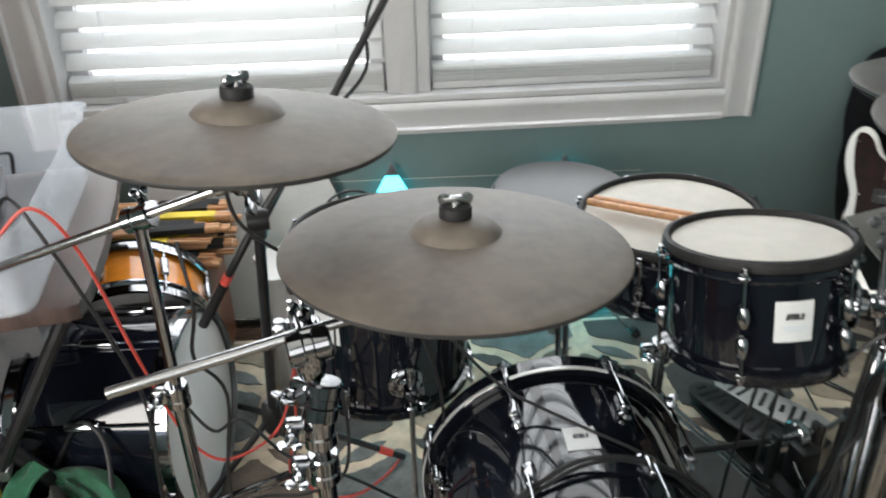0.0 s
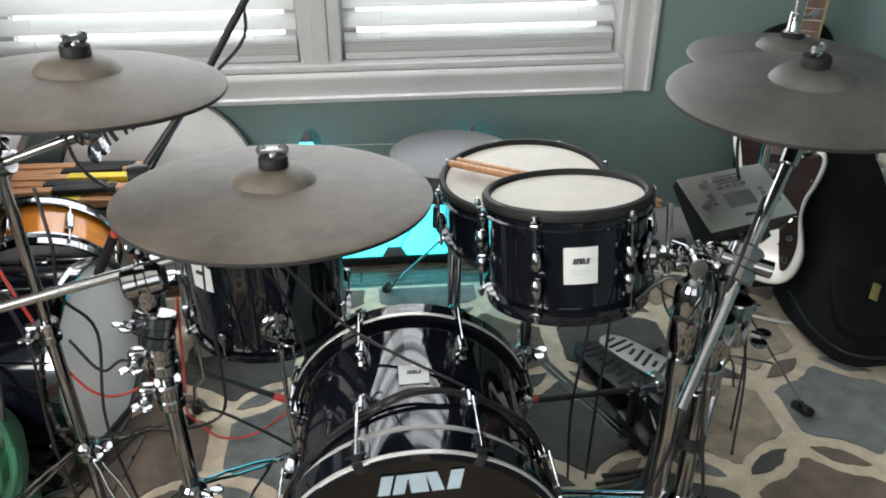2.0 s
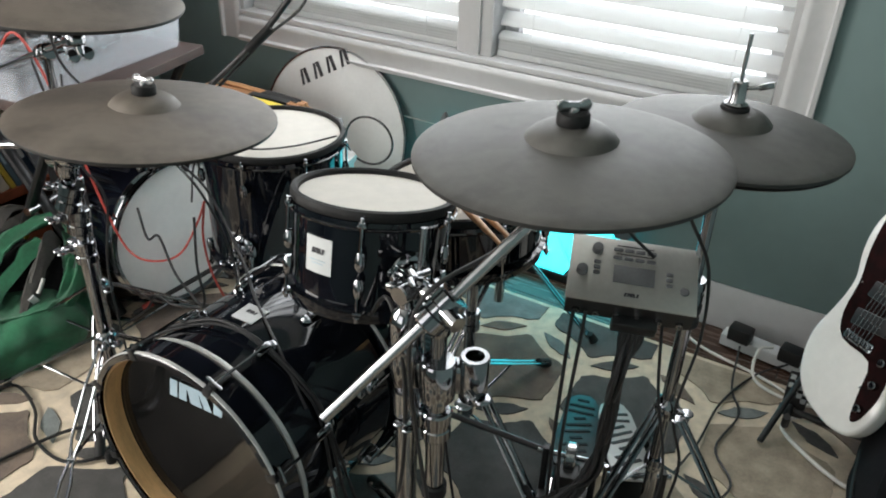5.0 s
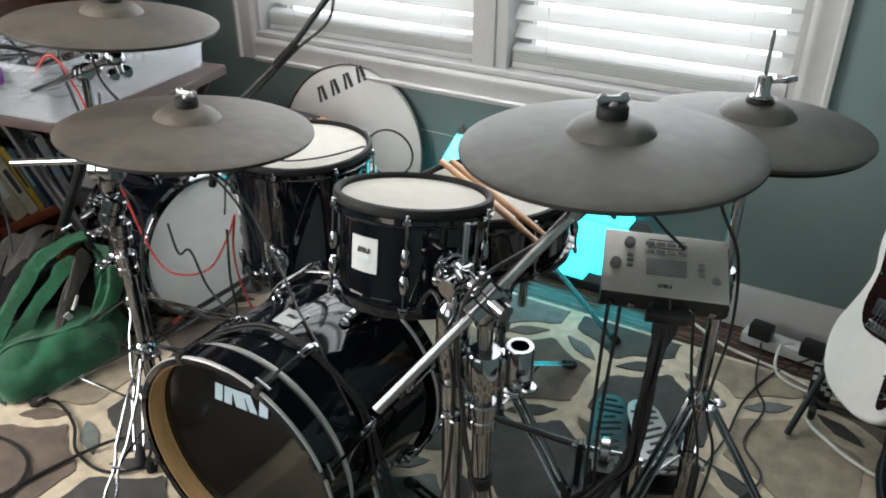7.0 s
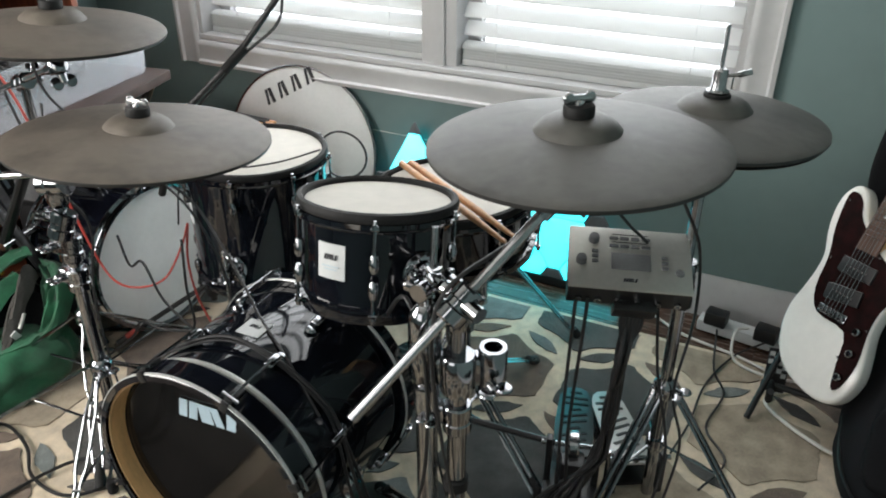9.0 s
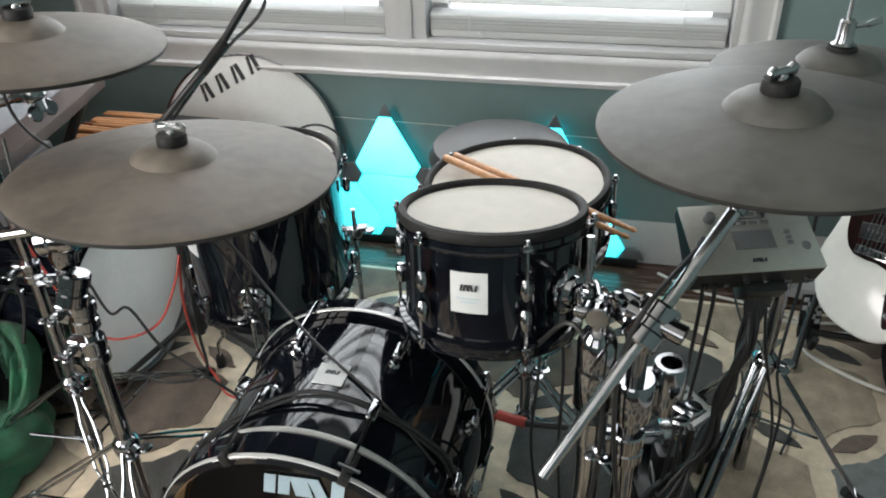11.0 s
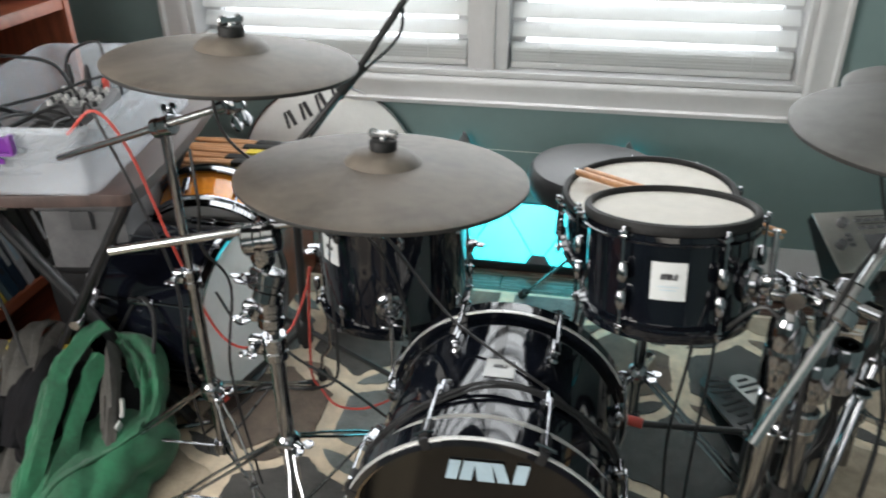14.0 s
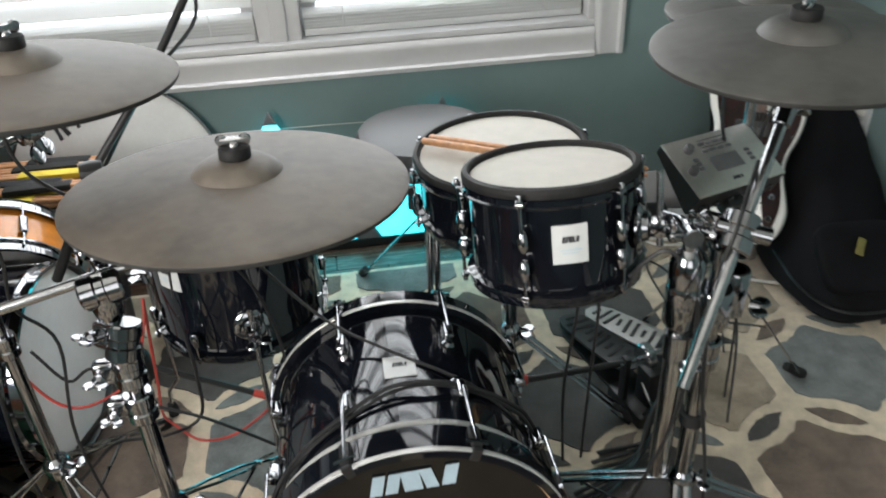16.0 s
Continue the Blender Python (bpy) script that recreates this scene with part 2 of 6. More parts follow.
def join(*bms):
    out = bmesh.new()
    for b in bms:
        me = bpy.data.meshes.new("piece")
        b.to_mesh(me)
        b.free()
        out.from_mesh(me)
        bpy.data.meshes.remove(me)
    return out


def turn_to(p, d):
    """A pose at p whose z axis runs along d."""
    return Matrix.Translation(p) @ Vector(d).to_track_quat("Z", "Y").to_matrix().to_4x4()


def to_mesh(name, bm, mat):
    me = bpy.data.meshes.new(name)
    bm.to_mesh(me)
    bm.free()
    me.materials.append(mat)
    me.shade_smooth()
    me.set_sharp_from_angle(angle=radians(38))
    return me


def thing(name, label, category, m=None, group="", kind=""):
    ob = new(name)
    ob.empty_display_size = 0.05
    ob.matrix_basis = m or Matrix()
    WM[ob] = m or Matrix()
    return tagged(ob, label, category, group, kind)


def part(name, bm, mat, parent, label="", there=True):
    """One mesh under a thing or a part; there: bm is given in the world, else in the thing's own axes."""
    if there:
        bm.transform(WM[parent].inverted())
    ob = new(name, to_mesh(name, bm, mat))
    ob.parent = parent
    WM[ob] = WM[parent]
    return tagged(ob, label)


def solid(name, bm, mat, label, category, group="", kind="", base=None):
    """A thing that is one mesh, with its origin at base."""
    if base:
        bm.transform(Matrix.Translation(base).inverted())
    ob = new(name, to_mesh(name, bm, mat))
    ob.location = base or (0, 0, 0)
    WM[ob] = Matrix.Translation(base or (0, 0, 0))
    return tagged(ob, label, category, group, kind)


def slab(x0, x1, y0, y1, z0, z1, bevel=0.0):
    return bm_box(x1 - x0, y1 - y0, z1 - z0, pose((x0 + x1) / 2, (y0 + y1) / 2, (z0 + z1) / 2), bevel)


# ---- the room ----
XW, XE, YN, YS, H = -1.36, 1.68, 2.10, -1.80, 2.45
WX0, WX1, WZ0, WZ1 = -0.870, 0.965, 0.627, 1.98
floor = solid("floor", slab(XW - 0.1, XE + 0.1, YS - 0.1, YN + 0.1, -0.08, -0.020), PLASTIC, "dark hardwood floor of narrow boards", "floor", kind="structure")
ceiling = solid("ceiling", slab(XW - 0.1, XE + 0.1, YS - 0.1, YN + 0.15, H, H + 0.1), CEIL, "plain white painted ceiling", "ceiling", kind="structure")
solid("wall_north", join(slab(XW, WX0, YN, YN + 0.16, 0, H), slab(WX1, XE, YN, YN + 0.16, 0, H), slab(WX0, WX1, YN, YN + 0.16, 0, WZ0), slab(WX0, WX1, YN, YN + 0.16, WZ1, H)), WALL, "teal painted wall with a wide window", "wall", kind="structure")
solid("wall_east", slab(XE, XE + 0.1, YS, YN + 0.16, 0, H), WALL, "teal painted side wall", "wall", kind="structure")
# its gap near the south end is invented, out of view, for the west fill
solid("wall_west", join(slab(XW - 0.1, XW, 0.12, YN + 0.16, 0, H), slab(XW - 0.1, XW, YS, -1.22, 0, H), slab(XW - 0.1, XW, -1.22, 0.12, 0, 0.62), slab(XW - 0.1, XW, -1.22, 0.12, 2.08, H)), WALL, "teal painted wall behind the bookcase", "wall", kind="structure")
# the opening is assumed, cut to hold the south fill lamp
solid("wall_south", join(slab(XW, -0.68, YS - 0.1, YS, 0, H), slab(0.88, XE, YS - 0.1, YS, 0, H), slab(-0.68, 0.88, YS - 0.1, YS, 2.13, H), slab(-0.68, 0.88, YS - 0.1, YS, 0, 0.77)), WALL, "teal painted wall with an opening", "wall", kind="structure")
# baseboards with a moulded top
def baseboard(x0, x1, along_x=True, at=0.0, side=-1):
    prof = [(0, 0), (0.016, 0), (0.016, 0.105), (0.012, 0.115), (0.010, 0.128), (0.004, 0.138), (0, 0.138)]
    bm = bm_prism(prof, x1 - x0)
    if along_x:
        bm.transform(Matrix(((0, 0, 1, x0), (side, 0, 0, at), (0, 1, 0, -0.01), (0, 0, 0, 1))))
    else:
        bm.transform(Matrix(((side, 0, 0, at), (0, 0, 1, x0), (0, 1, 0, -0.01), (0, 0, 0, 1))))
    bmesh.ops.recalc_face_normals(bm, faces=bm.faces[:])
    return bm
solid("baseboard", join(baseboard(XW, XE, True, YN - 0.001), baseboard(YS, YN - 0.02, False, XE - 0.001)), TRIM, "white moulded wooden baseboard", "baseboard", kind="structure")

# window: casing, jambs, stool, sashes and panes
win = thing("window_1", "wide white double window with moulded casing", "window", pose(0.05, YN, WZ0), kind="structure")
def casing(bm_len, w=0.085):
    return [(0, 0), (w, 0), (w, 0.026), (w - 0.012, 0.028), (w - 0.018, 0.02), (0.03, 0.016), (0.022, 0.02), (0.008, 0.018), (0, 0.012)]
def casing_run(p0, p1, inward):
    """A moulded board from p0 to p1 on the wall, its inner edge along the line, widening away from the opening."""
    p0, p1 = Vector(p0), Vector(p1)
    d = (p1 - p0).normalized()
    out = -Vector(inward)
    m = Matrix.Identity(4)
    m.col[0][:3], m.col[1][:3], m.col[2][:3], m.col[3][:3] = out, (0, -1, 0), d, p0
    bm = bm_prism(casing(0), (p1 - p0).length, m)
    bmesh.ops.recalc_face_normals(bm, faces=bm.faces[:])
    return bm
e = 0.085
part("side_casing", casing_run((WX0, YN, WZ0 - e), (WX0, YN, WZ1 + e), (1, 0, 0)), TRIM, win)
part("side_casing", casing_run((WX1, YN, WZ0 - e), (WX1, YN, WZ1 + e), (-1, 0, 0)), TRIM, win)
part("apron", casing_run((WX0, YN - 0.002, WZ0 - 0.002), (WX1, YN - 0.002, WZ0 - 0.002), (0, 0, 1)), TRIM, win)
part("head_casing", casing_run((WX0, YN - 0.002, WZ1), (WX1, YN - 0.002, WZ1), (0, 0, -1)), TRIM, win)
part("window_sill", slab(WX0, WX1, YN - 0.012, YN + 0.16, WZ0, WZ0 + 0.018, 0.003), TRIM, win)
part("jamb", slab(WX0, WX0 + 0.018, YN - 0.005, YN + 0.16, WZ0 + 0.018, WZ1, 0.002), TRIM, win)
part("jamb", slab(WX1 - 0.018, WX1, YN - 0.005, YN + 0.16, WZ0 + 0.018, WZ1, 0.002), TRIM, win)
part("mullion", slab(0.012, 0.132, YN + 0.012, YN + 0.16, WZ0 + 0.018, WZ1, 0.004), TRIM, win)
part("mullion_bead", slab(0.05, 0.094, YN + 0.002, YN + 0.013, WZ0 + 0.018, WZ1, 0.004), TRIM, win)
BAYS = ((WX0 + 0.018, 0.012), (0.132, WX1 - 0.018))
for a, b in BAYS:
    fr = part("sash", join(slab(a, b, YN + 0.10, YN + 0.135, WZ0 + 0.018, WZ0 + 0.075), slab(a, b, YN + 0.10, YN + 0.135, WZ1 - 0.06, WZ1), slab(a, a + 0.045, YN + 0.1, YN + 0.135, WZ0 + 0.075, WZ1 - 0.06), slab(b - 0.045, b, YN + 0.1, YN + 0.135, WZ0 + 0.075, WZ1 - 0.06)), TRIM, win)
    pane = part("pane", slab(a + 0.045, b - 0.045, YN + 0.116, YN + 0.12, WZ0 + 0.075, WZ1 - 0.06), GLASS, win)
    pane.visible_shadow = False
# overcast brightness outside
solid("backdrop", slab(-3.0, 3.2, YN + 1.2, YN + 1.22, -0.6, 3.6), OUTSIDE, "hazy white daylight outside the window", "backdrop", kind="structure")

# blinds: one slat mesh shared by all slats of a blind
for a, b in BAYS:
    w = b - a - 0.016
    cx = (a + b) / 2
    blind = thing("window_blind", "white slatted window blind, lowered and nearly closed", "blind", pose(cx, YN + 0.06, WZ0 + 0.02), "window blinds")
    prof = [(0.025 * math.cos(t), 0.0035 * math.sin(t) + 0.003 * math.cos(t) ** 2 * -1) for t in np.linspace(0, 2 * math.pi, 12, endpoint=False)]
    base = bm_prism(prof, w, Matrix(((0, 0, 1, -w / 2), (1, 0, 0, 0), (0, 1, 0, 0), (0, 0, 0, 1))))
    bmesh.ops.recalc_face_normals(base, faces=base.faces[:])
    me = to_mesh("slat", base, SLAT)
    zs, k = [], 0
    z = 0.112
    while z < WZ1 - WZ0 - 0.06:
        zs.append((z, 52 + random.uniform(-2, 2)))
        z += 0.0565
    zs += [(0.028, 3), (0.037, 4), (0.046, 2), (0.056, 5), (0.066, 9)]
    for z, tilt in zs:
        s = new("slat", me)
        s.parent = blind
        s.matrix_basis = pose(random.uniform(-0.001, 0.001), 0, z, tilt, random.uniform(-0.15, 0.15), 0)
    part("bottom_rail", slab(cx - w / 2, cx + w / 2, YN + 0.035, YN + 0.085, WZ0 + 0.020, WZ0 + 0.040, 0.004), SLAT, blind)
    part("headrail", slab(cx - w / 2, cx + w / 2, YN + 0.03, YN + 0.09, WZ1 - 0.05, WZ1 - 0.002, 0.003), TRIM, blind)
    for f in (0.14, 0.86):
        part("ladder_cord", bm_tube([(cx - w / 2 + f * w, YN + 0.036, WZ0 + 0.03), (cx - w / 2 + f * w, YN + 0.036, WZ1 - 0.03)], 0.0011, 5), SLAT, blind)
    part("cord_plug", bm_lathe([(0, 0), (0.008, 0), (0.009, 0.004), (0.006, 0.007), (0, 0.008)], 12, turn_to((cx - w * 0.32, YN + 0.034, WZ0 + 0.03), (0, -1, 0))), SLAT, blind)

# ---- rug ----
rug = thing("area_rug", "cream and grey area rug with interlaced ring pattern", "rug", pose(0.3, 0.8, 0))
RX0, RX1, RY0, RY1 = -1.02, 1.60, -0.9, 1.90
part("pile_ground", slab(RX0, RX1, RY0, RY1, -0.0115, 0.0, 0.003), RUG, rug)
# a trellis of six-sided fields: plain cream bands between columns, slim lens shapes on the slanting sides
PX, PY, EDGE, SHEAR = 0.3407, 0.320, 0.216, 0.0125
SLOPE = PY - EDGE
cells = {PILE_BLUE: [], PILE_BROWN: [], PILE_TAN: [], PILE_CHARCOAL: []}
lens = {PILE_BLUE: [], PILE_BROWN: [], PILE_TAN: [], PILE_CHARCOAL: []}
FIELD = (PILE_TAN, PILE_CHARCOAL, PILE_BLUE, PILE_BROWN)
KNOWN = {(1, -2): 1, (0, 0): 3, (0, 1): 1, (0, -4): 1, (0, -5): 0, (1, 0): 2, (1, -1): 0, (1, 1): 3, (2, 0): 0, (2, -1): 1, (2, -2): 3, (-1, -5): 3, (-1, -6): 2, (-1, 0): 0}
rng = random.Random(7)
def wob(v):
    return v + Vector((rng.uniform(-0.0026, 0.0026), rng.uniform(-0.0026, 0.0026)))
def bowed(p, q, start, mid, inward, n=9):
    """A side p-q drawn in by start at its ends and by mid at its middle."""
    nrm = Vector((p.y - q.y, q.x - p.x)).normalized()
    nrm = nrm if nrm.dot(inward) > 0 else -nrm
    return [wob(p.lerp(q, f) + nrm * (start + (mid - start) * math.sin(math.pi * f) ** 0.8)) for f in np.linspace(0.17, 0.83, n).tolist()]
for j in range(-7, 4):
    for i in range(-9, 4):
        peak = Vector((1.168 + PX * (i + 0.5 * (j % 2)) + SHEAR * j, 1.135 + PY * j))
        c = peak - Vector((0, SLOPE + EDGE / 2))
        vs = [peak + Vector(v) for v in ((0, 0), (-PX / 2, -SLOPE), (-PX / 2, -PY), (0, -PY - SLOPE), (PX / 2, -PY), (PX / 2, -SLOPE))]
        mat_c = FIELD[KNOWN.get((j, i), (i * 3 + j * 2 + j // 2) % 4)]
        out = []
        for k in range(6):
            p, q = vs[k], vs[(k + 1) % 6]
            out += bowed(p, q, 0.024, 0.024 if k in (1, 4) else 0.052, c - (p + q) / 2)
        cells[mat_c].append(out)
        for k in (0, 5):
            p, q = vs[k], vs[(k + 1) % 6]
            d = q - p
            s = Vector((-d.y, d.x)).normalized()
            up = [wob(p + d * f + s * 0.021 * math.sin(math.pi * (f - 0.17) / 0.66)) for f in np.linspace(0.17, 0.83, 9).tolist()]
            dn = [wob(p + d * f - s * 0.021 * math.sin(math.pi * (f - 0.17) / 0.66)) for f in np.linspace(0.83, 0.17, 9).tolist()[1:-1]]
            lens[FIELD[(i + 2 * j + k) % 3 + 1]].append(up + dn)
for group, nm in ((cells, "ring_field"), (lens, "lens_motif")):
    for mt, polys in group.items():
        verts, faces = [], []
        for out in polys:
            pts = [(min(max(p.x, RX0 + 0.02), RX1 - 0.02), min(max(p.y, RY0 + 0.02), RY1 - 0.02)) for p in out]
            if max(p[0] for p in pts) - min(p[0] for p in pts) < 0.015 or max(p[1] for p in pts) - min(p[1] for p in pts) < 0.015:
                continue
            k = len(verts)
            verts += [(px - 0.3, py - 0.8, 0.0035) for px, py in pts]
            m = len(pts)
            verts += [(px - 0.3, py - 0.8, -0.002) for px, py in pts]
            faces += [[k + i, k + m + i, k + m + (i + 1) % m, k + (i + 1) % m] for i in range(m)]
            verts.append((sum(p[0] for p in pts) / m - 0.3, sum(p[1] for p in pts) / m - 0.8, 0.0035))
            faces += [[k + i, k + (i + 1) % m, k + 2 * m] for i in range(m)]
        me = bpy.data.meshes.new(nm)
        me.from_pydata(verts, [], faces)
        me.materials.append(mt)
        ob = new(nm, me)
        ob.parent = rug
        ob["kind"] = "stuff"


# ---- drums ----
def wing_bolt(p, d, s=1.0):
    """A wing nut at p that stands along d."""
    m = turn_to(p, d)
    hub = bm_lathe([(0, 0), (0.0075 * s, 0), (0.0065 * s, 0.012 * s), (0, 0.013 * s)], 14, m)
    wings = [bm_lathe([(0.0, -0.003 * s), (0.009 * s, -0.0022 * s), (0.0105 * s, 0), (0.009 * s, 0.0022 * s), (0.0, 0.003 * s)], 16, m @ pose(q * 0.011 * s, 0, 0.012 * s) @ pose(0, 0, 0, 90, 0, 0)) for q in (-1, 1)]
    return join(hub, *wings)


def badge_art(m, w, h, mat_a, parent):
    """A mark of plain slanted bars on a plate whose surface is the plane z = 0 of m."""
    k = w / 3.2
    for x0, wd, lean in ((-1.5, 0.42, 0.55), (-0.98, 0.42, 0.55), (-0.32, 0.62, -0.18), (0.42, 0.42, -0.5), (0.92, 0.46, 0.5)):
        part("mark", bm_prism([((x0 + px * wd + (lean * 0.4 if py else 0)) * k, (py - 0.5) * h) for px, py in ((0, 0), (1, 0), (1, 1), (0, 1))], 0.0006, m), mat_a, parent)


def drum(name, label, top, tilt, R, depth, lugs, phase, badge=None, shell=GLOSS, bottom_hoop=GLOSS, rim=True, lug_len=0.032):
    # keep the turn about the axis plain: x stays to the east
    z = Vector(tilt).normalized()
    x = (Vector((1, 0, 0)) - z * z.x).normalized()
    m = Matrix.Identity(4)
    m.col[0][:3], m.col[1][:3], m.col[2][:3], m.col[3][:3] = x, z.cross(x), z, top
    d = thing(name, label, "drum", m)
    lathe = lambda prof, seg=64: bm_lathe(prof, seg)
    part("shell", lathe([(R - 0.008, -0.018), (R - 0.004, -0.018), (R - 0.004, -depth + 0.012), (R - 0.012, -depth + 0.012), (R - 0.012, -0.03)]), shell, d, there=False)
    part("drum_head", lathe([(0, -0.0075), (R * 0.5, -0.0078), (R - 0.010, -0.0085), (R - 0.0095, -0.014), (R - 0.0095, -0.02), (0, -0.02)]), MESH, d, "white woven mesh head", there=False)
    if rim:
        part("rim", lathe([(R - 0.009, -0.009), (R - 0.0085, -0.002), (R - 0.005, 0.0015), (R + 0.002, 0.0), (R + 0.004, -0.005), (R + 0.004, -0.012), (R + 0.002, -0.015), (R - 0.006, -0.015)]), RUBBER, d, "black rubber rim cover", there=False)
        part("top_hoop", lathe([(R - 0.002, -0.0155), (R + 0.003, -0.016), (R + 0.0035, -0.024), (R + 0.0065, -0.026), (R + 0.0055, -0.029), (R - 0.003, -0.029)]), GLOSS, d, there=False)
    part("bottom_hoop", lathe([(R - 0.009, -depth - 0.003), (R + 0.001, -depth - 0.004), (R + 0.003, -depth - 0.001), (R + 0.0032, -depth + 0.014), (R + 0.0065, -depth + 0.0165), (R + 0.0065, -depth + 0.0195), (R - 0.005, -depth + 0.022)]), bottom_hoop, d, there=False)
    part("bottom_head", lathe([(0, -depth + 0.002), (R - 0.006, -depth + 0.002), (R - 0.006, -depth + 0.008), (0, -depth + 0.008)], 48), HEADBLACK, d, there=False)
    for i in range(lugs):
        a = phase + 2 * math.pi * i / lugs
        q = Matrix.Rotation(a, 4, "Z")
        rr = R + 0.004
        for sgn, z0 in ((1, -0.022), (-1, -depth + 0.02)):
            zl = -0.058 - lug_len * 0.5 if sgn > 0 else -depth + 0.058
            lugb = bm_lathe([(0, -lug_len * 0.5), (0.0055, -lug_len * 0.48), (0.0085, -lug_len * 0.3), (0.0088, lug_len * 0.1), (0.0062, lug_len * 0.44), (0, lug_len * 0.5)], 16, q @ pose(rr + 0.005, 0, zl, 180 if sgn < 0 else 0))
            lug = part("lug", lugb, CHROME, d, there=False)
            zt = z0 + sgn * 0.006
            rod = join(
                bm_tube([q @ Vector((rr + 0.008, 0, zl)), q @ Vector((rr + 0.008, 0, zt))], 0.0026, 8),
                bm_lathe([(0, 0), (0.0062, 0), (0.0062, 0.004), (0.0042, 0.005), (0.0036, 0.011), (0, 0.0115)], 10, q @ pose(rr + 0.008, 0, zt, 0 if sgn > 0 else 180)),
                bm_box(0.016, 0.014, 0.005, q @ pose(rr + 0.003, 0, zt - sgn * 0.003), 0.0015))
            part("tension_rod", rod, CHROME, lug, there=False)
    if badge is not None:
        a, zc, w, h = badge
        q = Matrix.Rotation(a, 4, "Z") @ pose(R - 0.0035, 0, zc) @ Matrix(((0, 0, 1, 0), (1, 0, 0, 0), (0, 1, 0, 0), (0, 0, 0, 1)))
        n = 8
        prof = []
        bm = bmesh.new()
        for s in range(n + 1):
            ang = (s / n - 0.5) * w / R
            for zz in (-h / 2, h / 2):
                bm.verts.new(Matrix.Rotation(a + ang, 4, "Z") @ Vector((R - 0.0028, 0, zc + zz)))
        bm.verts.ensure_lookup_table()
        for s in range(n):
            bm.faces.new([bm.verts[2 * s + j] for j in (0, 2, 3, 1)])
        g = bmesh.ops.extrude_face_region(bm, geom=bm.faces[:])
        bmesh.ops.translate(bm, verts=[v for v in g["geom"] if isinstance(v, bmesh.types.BMVert)], vec=Matrix.Rotation(a, 4, "Z") @ Vector((0.0012, 0, 0)))
        bmesh.ops.recalc_face_normals(bm, faces=bm.faces[:])
        pl = part("badge", bm, PAPER, d, "white badge plate with a dark mark", there=False)
        mq = Matrix.Rotation(a, 4, "Z") @ pose(R - 0.0013, 0, zc + h * 0.13) @ Matrix(((0, 0, 1, 0), (1, 0, 0, 0), (0, 1, 0, 0), (0, 0, 0, 1)))
        WM[pl] = Matrix()
        badge_art(mq, w * 0.5, 0.009, INK, pl)
        part("fine_print", bm_prism([(-w * .3, 0), (w * .3, 0), (w * .3, 0.0012), (-w * .3, 0.0012)], 0.0005, mq @ pose(0, -0.016, 0)), ICE, pl)
        part("fine_print", bm_prism([(-w * .22, 0), (w * .22, 0), (w * .22, 0.0012), (-w * .22, 0.0012)], 0.0005, mq @ pose(0, -0.021, 0)), ICE, pl)
    return d, m


def holder_plate(d, m, R, a, z, rod_up=0.10, rod_dn=0.03):
    """The round chrome bracket with its rod on the side of a drum."""
    q = Matrix.Rotation(a, 4, "Z")
    ax = q @ pose(R - 0.004, 0, z) @ pose(0, 0, 0, 0, 90, 0)
    br = part("holder_bracket", join(
        bm_lathe([(0, 0), (0.034, 0), (0.035, 0.004), (0.031, 0.008), (0.024, 0.010), (0.022, 0.018), (0.014, 0.022), (0, 0.022)], 28, ax),
        bm_lathe([(0, 0.022), (0.012, 0.022), (0.013, 0.045), (0.010, 0.05), (0, 0.05)], 18, ax),
        bm_box(0.026, 0.026, 0.03, q @ pose(R + 0.03, 0, z), 0.006)), CHROME, d, there=False)
    part("holder_rod", bm_tube([q @ Vector((R + 0.03, 0, z - rod_dn)), q @ Vector((R + 0.03, 0, z + rod_up))], 0.0053, 12), STEEL, br, there=False)
    part("wing_screw", wing_bolt(q @ Vector((R + 0.045, 0.0, z)), q @ Vector((1, 0.3, 0)), 1.2), CHROME, br, there=False)
    return br


TOM, TOM_M = drum("rack_tom", "glossy black rack tom with white mesh head on the holder", (0.527, 0.956, 0.777), (-0.038, 0.192, 1), 0.131, 0.176, 6, math.radians(-62), (math.radians(-94), -0.083, 0.052, 0.058))
holder_plate(TOM, TOM_M, 0.131, math.radians(-28), -0.098, 0.085)
SNARE, SNARE_M = drum("snare_drum", "glossy black snare drum with mesh head on its stand", (0.517, 1.265, 0.664), (-0.05, -0.02, 1), 0.166, 0.135, 8, math.radians(-80))
FTOM, FTOM_M = drum("floor_tom", "deep glossy black floor tom with mesh head", (-0.024, 1.311, 0.635), (0.0, 0.0, 1), 0.169, 0.315, 8, math.radians(-70), (math.radians(-128), -0.125, 0.055, 0.06))
for a in (-78, 42, 165):
    holder_plate(FTOM, FTOM_M, 0.169, math.radians(a), -0.235, 0.06, 0.12)
    q = Matrix.Rotation(math.radians(a), 4, "Z")
    leg = part("leg", bm_tube([q @ Vector((0.20, 0, -0.20)), q @ Vector((0.20, 0, -0.52)), q @ Vector((0.23, 0, -0.56)), q @ Vector((0.235, 0, -0.615))], 0.0052, 10), STEEL, FTOM, there=False)
    part("rubber_foot", bm_lathe([(0, 0), (0.012, 0), (0.013, 0.02), (0.009, 0.035), (0, 0.036)], 14, q @ pose(0.235, 0, -0.635)), RUBBER, leg, there=False)

